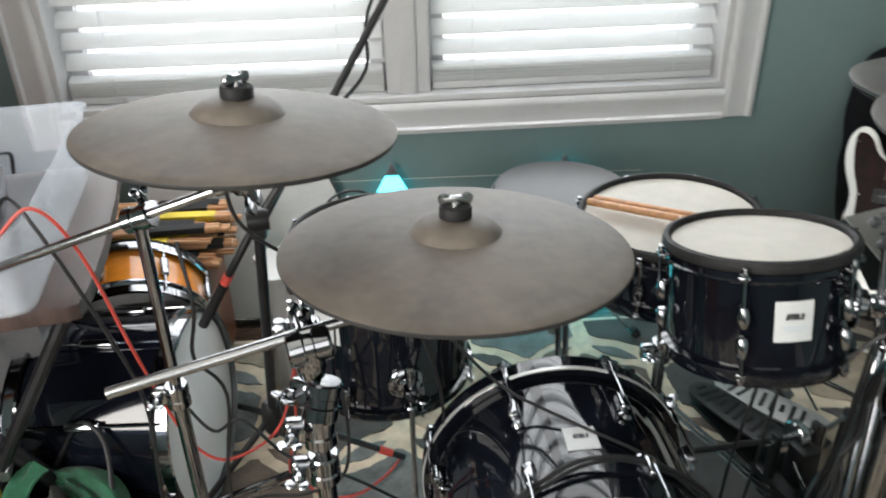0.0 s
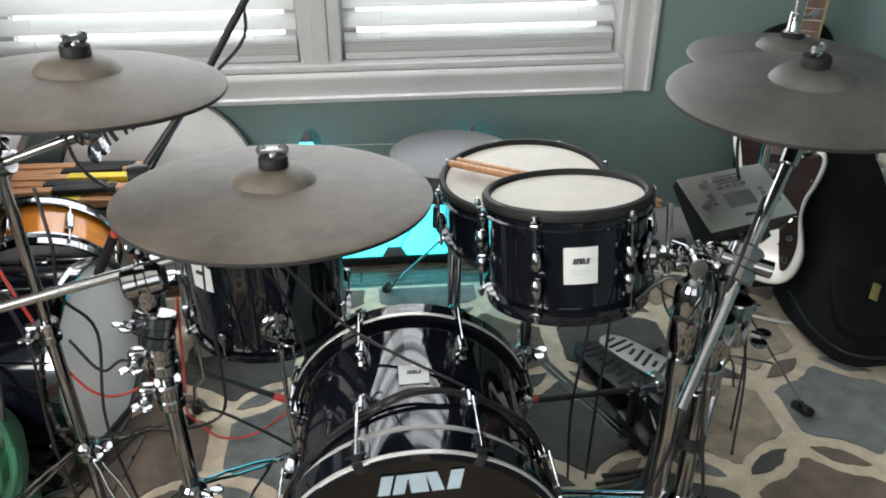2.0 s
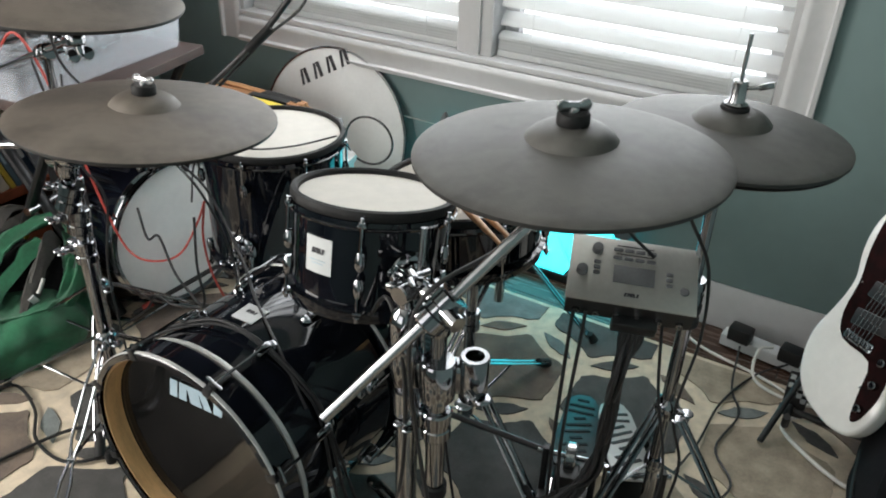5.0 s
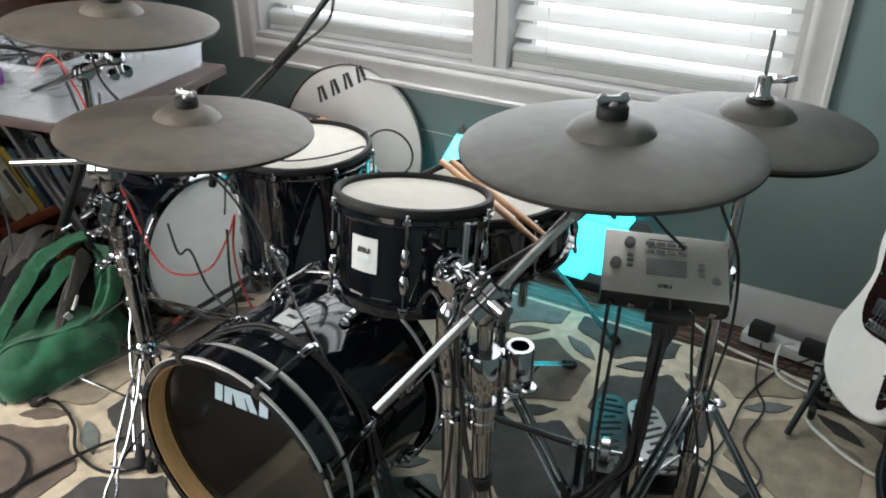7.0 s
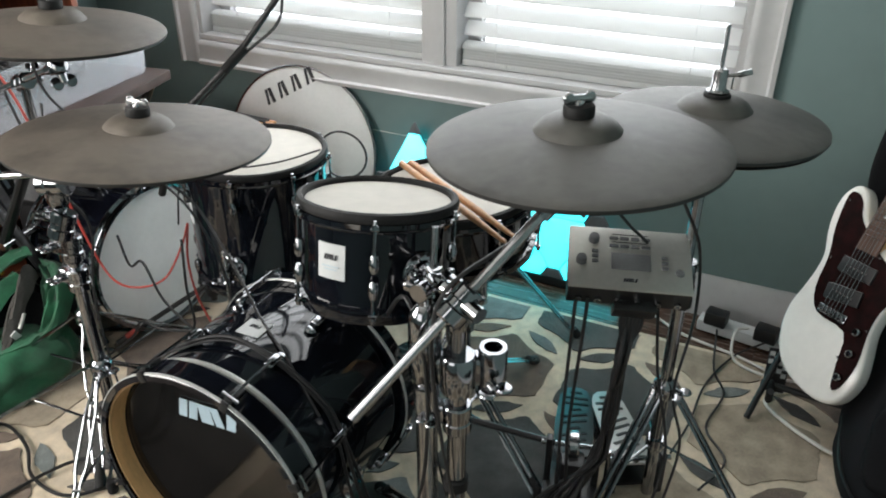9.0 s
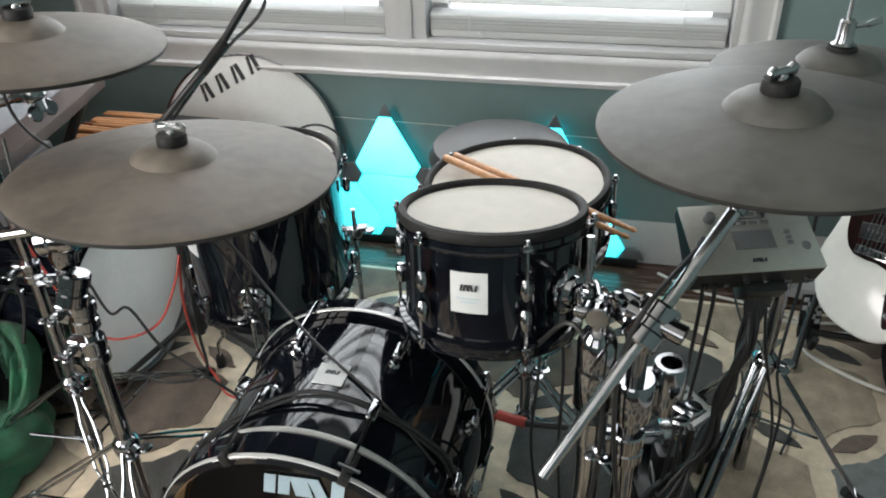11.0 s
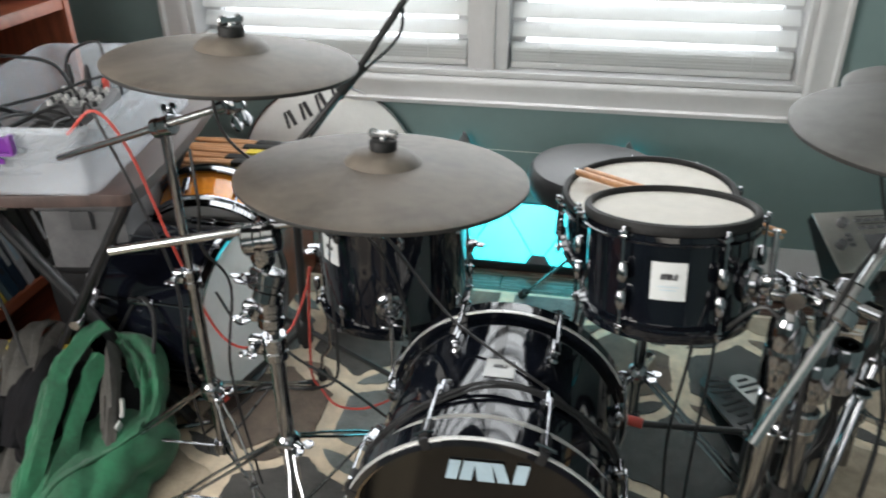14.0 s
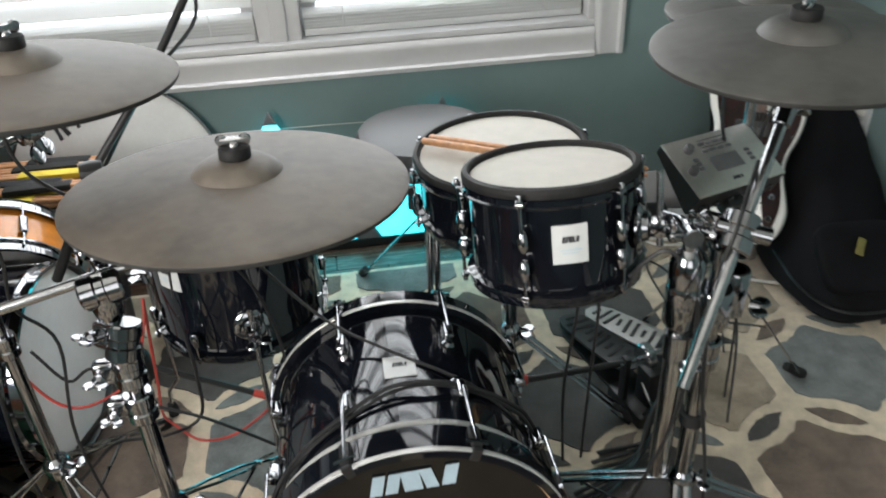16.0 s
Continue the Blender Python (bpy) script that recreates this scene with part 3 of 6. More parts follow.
# bass drum, lying with its axis along y
KX, KZ, KY0, KY1, KR = 0.272, 0.238, 0.745, 1.062, 0.2265
KM = pose(KX, KY0, KZ, -90, 0, 0)
kick = thing("bass_drum", "glossy black bass drum with black front head lying on its side", "drum", KM)
KL = KY1 - KY0
part("shell", bm_lathe([(KR - 0.01, 0.0), (KR, 0.0), (KR, KL), (KR - 0.01, KL), (KR - 0.01, 0.0)], 96), GLOSS, kick, there=False)
for z0, z1, nm in ((-0.048, 0.006, "front_hoop"), (KL - 0.008, KL + 0.032, "rear_hoop")):
    hp = part(nm, bm_lathe([(KR + 0.002, z0), (KR + 0.013, z0), (KR + 0.015, z0 + 0.002), (KR + 0.015, z1 - 0.002), (KR + 0.013, z1), (KR + 0.002, z1)], 96), GLOSS, kick, there=False)
    if z0 < 0:
        part("hoop_lining", bm_lathe([(KR - 0.002, z0 + 0.008), (KR + 0.0023, z0 + 0.008), (KR + 0.0023, -0.002), (KR - 0.002, -0.002)], 96, closed=True), MAPLE, hp, "bare maple inside of the hoop", there=False)
    zi = z0 + 0.001
    part("hoop_inlay", bm_lathe([(KR + 0.0145, zi), (KR + 0.0162, zi + 0.001), (KR + 0.0162, zi + 0.007), (KR + 0.0145, zi + 0.008)], 96, closed=True), STRIPE, hp, "silver stripe round the hoop", there=False)
for zi in (0.022,):
    part("head_band", bm_lathe([(KR - 0.001, zi - 0.006), (KR + 0.004, zi - 0.005), (KR + 0.006, zi), (KR + 0.004, zi + 0.005), (KR - 0.001, zi + 0.006)], 96), STRIPE, kick, "bright metal band round the shell", there=False)
fh = part("front_head", bm_lathe([(0, 0.001), (KR - 0.004, 0.0), (KR + 0.001, -0.003), (KR + 0.001, 0.004), (0, 0.006)], 72), HEADBLACK, kick, "black front head with a pale mark", there=False)
part("rear_head", bm_lathe([(0, KL - 0.004), (KR - 0.002, KL - 0.003), (KR - 0.002, KL + 0.002), (0, KL + 0.002)], 72), MESH, kick, there=False)
LM = pose(KX, KY0 - 0.0015, 0.371, 90, -3, 0)
WM[fh] = KM
badge_art(LM, 0.148, 0.042, ICE, fh)
for i in range(8):
    a = math.radians(90 + 22.5 + 45 * i)
    c, s = math.cos(a), math.sin(a)
    q = Matrix.Rotation(-a, 4, "Z")
    for z0, zl, sg in ((-0.020, 0.085, 1), (KL + 0.010, KL - 0.075, -1)):
        rr = KR + 0.012
        claw = part("claw", join(
            bm_box(0.010, 0.017, 0.040, q @ pose(KR + 0.019, 0, z0), 0.004, 2),
            bm_box(0.022, 0.016, 0.008, q @ pose(KR + 0.011, 0, z0 - sg * 0.026), 0.003, 2)), PLASTIC if sg > 0 else CHROME, kick, there=False)
        part("tension_rod", join(
            bm_tube([q @ Vector((KR + 0.022, 0, z0 - sg * 0.01)), q @ Vector((KR + 0.022, 0, zl))], 0.003, 8),
            bm_tube([q @ Vector((KR + 0.022, -0.017, z0 - sg * 0.012)), q @ Vector((KR + 0.022, 0.017, z0 - sg * 0.012))], 0.0035, 8)), CHROME, claw, there=False)
        part("lug", join(bm_box(0.022, 0.018, 0.038, q @ pose(KR + 0.010, 0, zl + sg * 0.004), 0.006, 3), bm_lathe([(0, 0), (0.010, 0), (0.011, 0.006), (0.007, 0.011), (0, 0.012)], 16, q @ pose(KR, 0, zl + sg * 0.03) @ pose(0, 0, 0, 0, 90, 0))), CHROME, kick, there=False)
# badge plate on top of the shell
kb = part("badge", bm_box(0.052, 0.050, 0.002, pose(KX + 0.001, 0.899, KZ + KR + 0.0008), 0.0006, 1), PAPER, kick, "white badge plate with a dark mark")
badge_art(pose(KX + 0.001, 0.903, KZ + KR + 0.0019), 0.026, 0.009, INK, kb)
for sx in (-1, 1):
    spur = part("spur", bm_tube([(KX + sx * 0.20, 0.86, 0.20), (KX + sx * 0.30, 0.79, 0.10), (KX + sx * 0.345, 0.765, 0.018)], (0.008, 0.006), 10), STEEL, kick)
    part("rubber_foot", bm_lathe([(0, 0), (0.012, 0), (0.013, 0.02), (0.008, 0.03), (0, 0.031)], 14, pose(KX + sx * 0.348, 0.763, 0.003)), RUBBER, spur)
    part("spur_bracket", bm_lathe([(0, -0.01), (0.03, -0.01), (0.032, 0.006), (0.024, 0.016), (0, 0.018)], 20, turn_to((KX + sx * 0.222, 0.86, 0.205), (sx, 0, -0.15))), CHROME, kick)


# ---- cymbals ----
def cymbal(label, centre, tilt, R, spin, rubber=CYMBAL):
    z = Vector(tilt).normalized()
    x = (Vector((1, 0, 0)) - z * z.x).normalized()
    m = Matrix.Identity(4)
    m.col[0][:3], m.col[1][:3], m.col[2][:3], m.col[3][:3] = x, z.cross(x), z, centre
    c = thing("cymbal", label, "cymbal", m)
    top = [(0.012, 0.0405), (0.022, 0.0398), (0.034, 0.0380), (0.045, 0.0345), (0.0535, 0.0285), (0.0588, 0.0222), (0.0600, 0.0206), (0.064, 0.0203), (R * 0.45, 0.0180), (R * 0.65, 0.0130), (R * 0.82, 0.0072), (R * 0.93, 0.0030), (R - 0.003, 0.0004), (R, -0.0012)]
    part("bow", bm_lathe(top, 96), rubber, c, there=False)
    part("underside", bm_lathe([(R, -0.0012), (R + 0.0003, -0.0045), (R - 0.0015, -0.0075), (R - 0.006, -0.0078), (R * 0.8, -0.003), (R * 0.45, 0.010), (0.066, 0.013), (0.012, 0.03)], 96), UNDER, c, there=False)
    return c, m


def topper(c, m, spin):
    f = part("felt_washer", bm_lathe([(0, 0.038), (0.020, 0.038), (0.0212, 0.041), (0.0212, 0.053), (0.0195, 0.0555), (0, 0.0555)], 28), RUBBER, c, "black rubber washer", there=False)
    q = Matrix.Rotation(spin, 4, "Z")
    nut = join(
        bm_lathe([(0, 0.055), (0.0075, 0.055), (0.007, 0.060), (0.005, 0.062), (0, 0.062)], 16),
        bm_box(0.038, 0.007, 0.013, q @ pose(0, 0, 0.0625), 0.003, 2),
        bm_lathe([(0, -0.0035), (0.0075, -0.003), (0.0086, 0), (0.0075, 0.003), (0, 0.0035)], 16, q @ pose(0.0145, 0, 0.0640, 90)),
        bm_lathe([(0, -0.0035), (0.0075, -0.003), (0.0086, 0), (0.0075, 0.003), (0, 0.0035)], 16, q @ pose(-0.0145, 0, 0.0640, 90)))
    part("wing_nut", nut, STEEL, c, "chrome wing nut", there=False)


CB, CBM = cymbal("dark grey rubber electronic cymbal on a boom stand", (0.081, 0.888, 0.824), (0.032, 0.079, 1), 0.228, 0)
topper(CB, CBM, 0.1)
CA, CAM = cymbal("brownish grey rubber electronic cymbal on a tall boom stand", (-0.187, 0.975, 0.967), (0.066, 0.045, 1), 0.203, 0)
topper(CA, CAM, 1.0)
CC, CCM = cymbal("charcoal rubber electronic cymbal beside the hi-hat", (0.867, 0.912, 0.939), (-0.028, -0.01, 1), 0.204, 0, CYMBAL_DARK)
topper(CC, CCM, 0.7)
HH, HHM = cymbal("charcoal rubber hi-hat cymbal with steel clutch", (1.0, 1.237, 0.891), (0.009, -0.002, 1), 0.181, 0, CYMBAL_DARK)
part("lower_hat", bm_lathe([(0.012, -0.02), (0.06, -0.012), (0.172, -0.010), (0.176, -0.013), (0.172, -0.016), (0.06, -0.02), (0.012, -0.03)], 80), UNDER, HH, there=False)
part("felt_washer", bm_lathe([(0, 0.038), (0.021, 0.038), (0.022, 0.041), (0.021, 0.045), (0, 0.046)], 24), RUBBER, HH, there=False)
cl = part("clutch", bm_lathe([(0.003, 0.045), (0.017, 0.045), (0.018, 0.049), (0.013, 0.052), (0.0115, 0.056), (0.0115, 0.082), (0.009, 0.085), (0.003, 0.085)], 24), STEEL, HH, "brushed steel clutch", there=False)
part("wing_screw", join(bm_tube([(0.008, 0, 0.074), (0.030, 0.004, 0.078)], 0.003, 8), bm_box(0.022, 0.004, 0.010, pose(0.036, 0.005, 0.081, 0, -20, 10), 0.0018)), STEEL, cl, there=False)


# ---- stands ----
def clamp_block(p, d, s=1.0):
    """A cast chrome clamp round a tube at p along d, with hinge and wing bolt."""
    m = turn_to(p, d)
    return join(
        bm_lathe([(0.0, -0.022 * s), (0.0175 * s, -0.022 * s), (0.0195 * s, -0.0195 * s), (0.0195 * s, -0.006 * s), (0.0175 * s, -0.004 * s), (0.0175 * s, 0.004 * s), (0.0195 * s, 0.006 * s), (0.0195 * s, 0.0195 * s), (0.0175 * s, 0.022 * s), (0.0, 0.022 * s)], 20, m),
        bm_box(0.03 * s, 0.020 * s, 0.032 * s, m @ pose(0.026 * s, 0, 0), 0.0085 * s, 4),
        bm_lathe([(0, 0), (0.008 * s, 0), (0.0085 * s, 0.012 * s), (0.005 * s, 0.016 * s), (0, 0.016 * s)], 12, m @ pose(0.03 * s, 0.010 * s, 0, -90)),
        wing_bolt(m @ Vector((0.03 * s, 0.02 * s, 0)), m.to_3x3() @ Vector((0.2, 1, 0)), 0.72 * s))


def wire_leg(p, q, gap=0.022):
    """One leg of bent double wire from p on the hub out to q on the floor."""
    p, q = Vector(p), Vector(q)
    d = (q - p).normalized()
    s = d.cross(Vector((0, 0, 1))).normalized()
    rods = []
    for k in (-1, 1):
        pts = [p + s * k * 0.006]
        for f, w in ((0.10, 0.006), (0.2, gap / 2), (0.45, gap / 2), (0.52, 0.005), (0.58, 0.005), (0.65, gap / 2), (0.9, gap / 2), (1.0, 0.006)):
            pts.append(p.lerp(q, f) + s * k * w)
        rods.append(bm_tube(pts, 0.0032, 8))
    rods.append(bm_tube([p.lerp(q, 0.55) - s * 0.009, p.lerp(q, 0.55) + s * 0.009], 0.0045, 8))
    return join(*rods)


def flat_leg(p, q):
    p, q = Vector(p), Vector(q)
    d = (q - p).normalized()
    s = d.cross(Vector((0, 0, 1))).normalized()
    return join(bm_tube([p + s * 0.009, q + s * 0.009], 0.0078, 8, flat=0.35), bm_tube([p - s * 0.009, q - s * 0.009], 0.0078, 8, flat=0.35), bm_tube([p.lerp(q, 0.97) - s * 0.012, p.lerp(q, 0.97) + s * 0.012], 0.006, 8))


def tripod(st, x, y, hub, low, feet, leg=wire_leg, r=0.0125):
    """Legs from the upper hub, braces from the lower collar, and the foot of the centre tube."""
    h = part("hub", join(bm_lathe([(r, -0.022), (0.021, -0.02), (0.024, -0.006), (0.024, 0.008), (0.019, 0.016), (r, 0.022)], 20, pose(x, y, hub)), wing_bolt((x + 0.022, y - 0.01, hub + 0.004), (1, -0.5, 0), 1.2)), CHROME, st)
    part("lower_collar", bm_lathe([(r * 0.7, -0.014), (0.018, -0.014), (0.020, 0.0), (0.018, 0.014), (r * 0.7, 0.014)], 18, pose(x, y, low)), CHROME, st)
    for fx, fy in feet:
        d = Vector((fx - x, fy - y, 0)).normalized()
        lg = part("leg", leg((x + d.x * 0.02, y + d.y * 0.02, hub), (fx, fy, 0.022)), CHROME, st)
        part("rubber_foot", bm_tube([(fx - d.x * 0.028, fy - d.y * 0.028, 0.036), (fx, fy, 0.018), (fx + d.x * 0.018, fy + d.y * 0.018, 0.006)], (0.011, 0.014), 12), RUBBER, lg)
        mid = Vector((x, y, hub)).lerp(Vector((fx, fy, 0.022)), 0.55)
        part("brace", bm_tube([(x + d.x * 0.016, y + d.y * 0.016, low), mid], 0.0038, 8, flat=0.5), CHROME, st)


def ring_feet(x, y, r, a0):
    return [(x + r * math.cos(math.radians(a0 + 120 * i)), y + r * math.sin(math.radians(a0 + 120 * i))) for i in range(3)]


def boom_top(st, a, b, r, rod_from, rod_to):
    """A boom arm from a to b and the tilting rod that carries the cymbal."""
    arm = part("boom_arm", join(bm_tube([a, b], r, 14), bm_lathe([(0, -0.002), (r * 1.02, -0.002), (r * 1.02, 0.004), (0, 0.006)], 14, turn_to(a, Vector(a) - Vector(b)))), STEEL, st)
    m = turn_to(b, Vector(b) - Vector(a))
    part("tilter", join(bm_lathe([(0, -0.03), (r * 1.5, -0.028), (r * 1.7, 0), (0.017, 0.006), (0.018, 0.016), (0.010, 0.022), (0, 0.022)], 18, m), bm_lathe([(0, -0.014), (0.017, -0.014), (0.019, -0.008), (0.019, 0.008), (0.017, 0.014), (0, 0.014)], 22, m @ pose(0, 0, 0.012, 90)), wing_bolt(m @ Vector((0, -0.016, 0.012)), m.to_3x3() @ Vector((0, -1, 0)), 1.3)), CHROME, arm)
    part("cymbal_rod", join(bm_tube([rod_from, rod_to], 0.004, 10), bm_lathe([(0, -0.004), (0.014, -0.004), (0.0165, 0.004), (0.012, 0.012), (0, 0.014)], 18, turn_to(Vector(rod_from).lerp(Vector(rod_to), 0.5), Vector(rod_to) - Vector(rod_from)))), CHROME, arm)


def pt(m, x, y, z):
    return m @ Vector((x, y, z))


# stand under the large cymbal
bx, by = -0.115, 0.840
SB = thing("cymbal_stand", "chrome double-braced boom cymbal stand with big clamps", "stand", pose(bx, by, 0), "cymbal stands")
part("lower_tube", bm_tube([(bx, by, 0.10), (bx, by, 0.50)], 0.0142, 18), CHROME, SB)
part("upper_tube", bm_tube([(bx, by, 0.49), (bx, by, 0.70)], 0.0115, 18), CHROME, SB)
part("height_clamp", clamp_block((bx, by, 0.505), (0, 0, 1), 1.15), CHROME, SB)
part("multi_clamp", join(clamp_block((bx, by, 0.575), (0, 0.1, 1), 1.2), clamp_block((bx + 0.01, by - 0.012, 0.635), (0.2, 0.3, 1), 1.25)), CHROME, SB)
part("boom_clamp", join(clamp_block((bx, by + 0.002, 0.715), (0.96, 0.16, 0.14), 1.3), bm_lathe([(0, -0.02), (0.018, -0.02), (0.022, 0), (0.02, 0.02), (0, 0.024)], 20, pose(bx, by, 0.69))), CHROME, SB)
boom_top(SB, (-0.362, 0.803, 0.690), (0.06, 0.874, 0.765), 0.0078, pt(CBM, 0, 0, -0.045), pt(CBM, 0, 0, 0.062))
tripod(SB, bx, by, 0.285, 0.11, [(-0.50, 0.775), (0.06, 0.50), (0.06, 1.20)])

# tall stand for the upper cymbal
ax_, ay_ = -0.350, 1.000
SA = thing("cymbal_stand", "slim chrome boom cymbal stand with small tilter", "stand", pose(ax_, ay_, 0), "cymbal stands")
part("lower_tube", bm_tube([(ax_, ay_, 0.08), (ax_, ay_, 0.52)], 0.0115, 16), CHROME, SA)
part("upper_tube", bm_tube([(ax_, ay_, 0.50), (ax_ + 0.004, ay_ - 0.004, 0.835)], 0.0092, 16), CHROME, SA)
part("height_clamp", clamp_block((ax_, ay_, 0.525), (0, 0, 1), 0.95), CHROME, SA)
part("boom_clamp", clamp_block((ax_ + 0.005, ay_ - 0.004, 0.837), (0.95, -0.15, 0.3), 0.95), CHROME, SA)
boom_top(SA, (-0.592, 1.026, 0.749), (-0.203, 0.968, 0.893), 0.0068, pt(CAM, 0, 0, -0.055), pt(CAM, 0, 0, 0.062))
tripod(SA, ax_, ay_, 0.25, 0.09, ring_feet(ax_, ay_, 0.33, 195), r=0.0105)

# double stand with the rack tom's holder
cx_, cy_ = 0.744, 0.806
SC = thing("cymbal_stand", "heavy chrome double stand holding a tom arm and boom", "stand", pose(cx_, cy_, 0), "cymbal stands")
part("lower_tube", bm_tube([(cx_, cy_, 0.06), (cx_, cy_, 0.56)], 0.0155, 18), CHROME, SC)
part("upper_tube", bm_tube([(cx_, cy_, 0.55), (cx_, cy_, 0.70)], 0.0125, 18), CHROME, SC)
part("side_tube", bm_lathe([(0, 0.24), (0.012, 0.242), (0.0175, 0.26), (0.0175, 0.50), (0.0215, 0.505), (0.0215, 0.55), (0, 0.552)], 22, pose(0.694, 0.800, 0)), STEEL, SC)
part("cable_tie", bm_lathe([(0.016, -0.012), (0.021, -0.01), (0.021, 0.01), (0.016, 0.012)], 18, pose(cx_, cy_, 0.36), closed=True), RUBBER, SC)
part("height_clamp", clamp_block((cx_, cy_, 0.50), (0, 0, 1), 1.2), CHROME, SC)
part("tom_clamp", join(
    bm_box(0.115, 0.036, 0.052, pose(cx_ - 0.015, cy_ + 0.008, 0.585, 0, 0, 25), 0.010, 3),
    bm_lathe([(0.013, -0.032), (0.026, -0.032), (0.028, -0.02), (0.028, 0.032), (0.025, 0.036), (0.013, 0.036)], 24, pose(cx_, cy_, 0.585)),
    bm_lathe([(0.013, -0.045), (0.022, -0.045), (0.023, 0.03), (0.021, 0.034), (0.0145, 0.034), (0.0145, -0.045)], 24, pose(0.789, 0.835, 0.595)),
    wing_bolt((0.80, 0.80, 0.585), (0.8, -0.6, 0), 1.3)), CHROME, SC)
part("tom_post", join(
    bm_lathe([(0, -0.12), (0.0145, -0.12), (0.0145, -0.03), (0.019, -0.03), (0.026, -0.02), (0.0265, 0.04), (0.024, 0.048), (0.026, 0.05), (0.026, 0.085), (0.020, 0.10), (0.012, 0.108), (0.011, 0.125), (0, 0.126)], 26, pose(0.692, 0.800, 0.592)),
    bm_tube([(0.692, 0.800, 0.70), (0.690, 0.805, 0.725), (0.686, 0.83, 0.730), (0.68, 0.872, 0.715)], 0.0075, 12),
    clamp_block((0.690, 0.803, 0.722), (0.1, 1, 0), 0.8)), CHROME, SC)
part("boom_clamp", join(clamp_block((0.752, 0.790, 0.722), (0.46, 0.49, 0.66), 1.35), bm_lathe([(0, -0.03), (0.017, -0.03), (0.022, 0), (0.02, 0.02), (0, 0.024)], 20, pose(cx_, cy_, 0.70)), bm_tube([(0.725, 0.80, 0.735), (0.792, 0.772, 0.722)], 0.013, 14)), CHROME, SC)
boom_top(SC, (0.644, 0.668, 0.568), (0.850, 0.886, 0.862), 0.0085, pt(CCM, 0, 0, -0.055), pt(CCM, 0, 0, 0.062))
tripod(SC, cx_, cy_, 0.215, 0.08, [(0.47, 1.02), (0.62, 0.50), (1.06, 0.80)], flat_leg, 0.0155)

# hi-hat stand
hx, hy = 1.0, 1.238
SH = thing("hihat_stand", "chrome hi-hat stand with tripod legs and pedal", "stand", pose(hx, hy, 0))
part("lower_tube", bm_tube([(hx, hy, 0.05), (hx, hy, 0.60)], 0.0125, 16), CHROME, SH)
part("upper_tube", bm_tube([(hx, hy, 0.58), (hx, hy, 0.868)], 0.0095, 16), CHROME, SH)
part("pull_rod", bm_tube([(hx, hy, 0.85), (hx, hy, 1.045)], 0.0034, 10), STEEL, SH)
part("seat_cup", bm_lathe([(0, -0.03), (0.010, -0.03), (0.014, -0.018), (0.022, -0.008), (0.022, 0), (0, 0)], 20, pose(hx, hy, 0.868)), RUBBER, SH)
part("height_clamp", clamp_block((hx, hy, 0.60), (0, 0, 1), 1.05), CHROME, SH)
tripod(SH, hx, hy, 0.335, 0.19, [(1.232, 1.225), (0.905, 1.09), (0.93, 1.47)], flat_leg, 0.0125)


def pedal(name, label, heel, toe, z_toe, frame_h, board=SILVER, bars=RUBBER):
    """A slotted footboard on a base plate; heel and toe are places on the floor."""
    h, t = Vector((*heel, 0)), Vector((*toe, 0))
    d = (t - h).normalized()
    L = (t - h).length
    m = Matrix.Identity(4)
    s = Vector((0, 0, 1)).cross(d)
    m.col[0][:3], m.col[1][:3], m.col[2][:3], m.col[3][:3] = d, s, (0, 0, 1), h
    p = thing(name, label, "pedal", m)
    part("base_plate", bm_box(L * 1.02, 0.085, 0.008, pose(L * 0.5, 0, 0.008), 0.003), PLASTIC, p, there=False)
    tilt = math.degrees(math.atan2(z_toe - 0.03, L))
    fb = pose(0.0, 0, 0.03, 0, -tilt, 0)
    outline = [(-0.05, -0.012), (-0.035, -0.028), (0.0, -0.040), (L * 0.5, -0.046), (L * 0.85, -0.044), (L, -0.034), (L, 0.034), (L * 0.85, 0.044), (L * 0.5, 0.046), (0.0, 0.040), (-0.035, 0.028), (-0.05, 0.012)]
    b = part("footboard", bm_prism(outline, 0.006, fb, 0.0015), board, p, "footboard with grip bars", there=False)
    for i in range(9):
        x0 = -0.02 + i * (L - 0.01) / 9
        part("grip", bm_box(0.010, 0.030 if i % 3 == 0 else 0.062, 0.003, fb @ pose(x0, 0, 0.0064, 0, 0, 22 if i > 2 else 0), 0.001, 1), bars, b, there=False)
    part("heel_plate", bm_box(0.05, 0.06, 0.014, pose(-0.005, 0, 0.016), 0.005), PLASTIC, p, there=False)
    for k in (-1, 1):
        part("upright", bm_box(0.022, 0.014, frame_h, pose(L + 0.015, k * 0.052, frame_h / 2 + 0.004), 0.004), PLASTIC, p, there=False)
    part("axle", bm_tube([(L + 0.015, -0.07, frame_h - 0.012), (L + 0.015, 0.07, frame_h - 0.012)], 0.006, 12), CHROME, p, there=False)
    part("chain", bm_tube([(L - 0.01, 0, z_toe), (L + 0.01, 0, frame_h - 0.02)], 0.005, 6), STEEL, p, there=False)
    return p, m, L


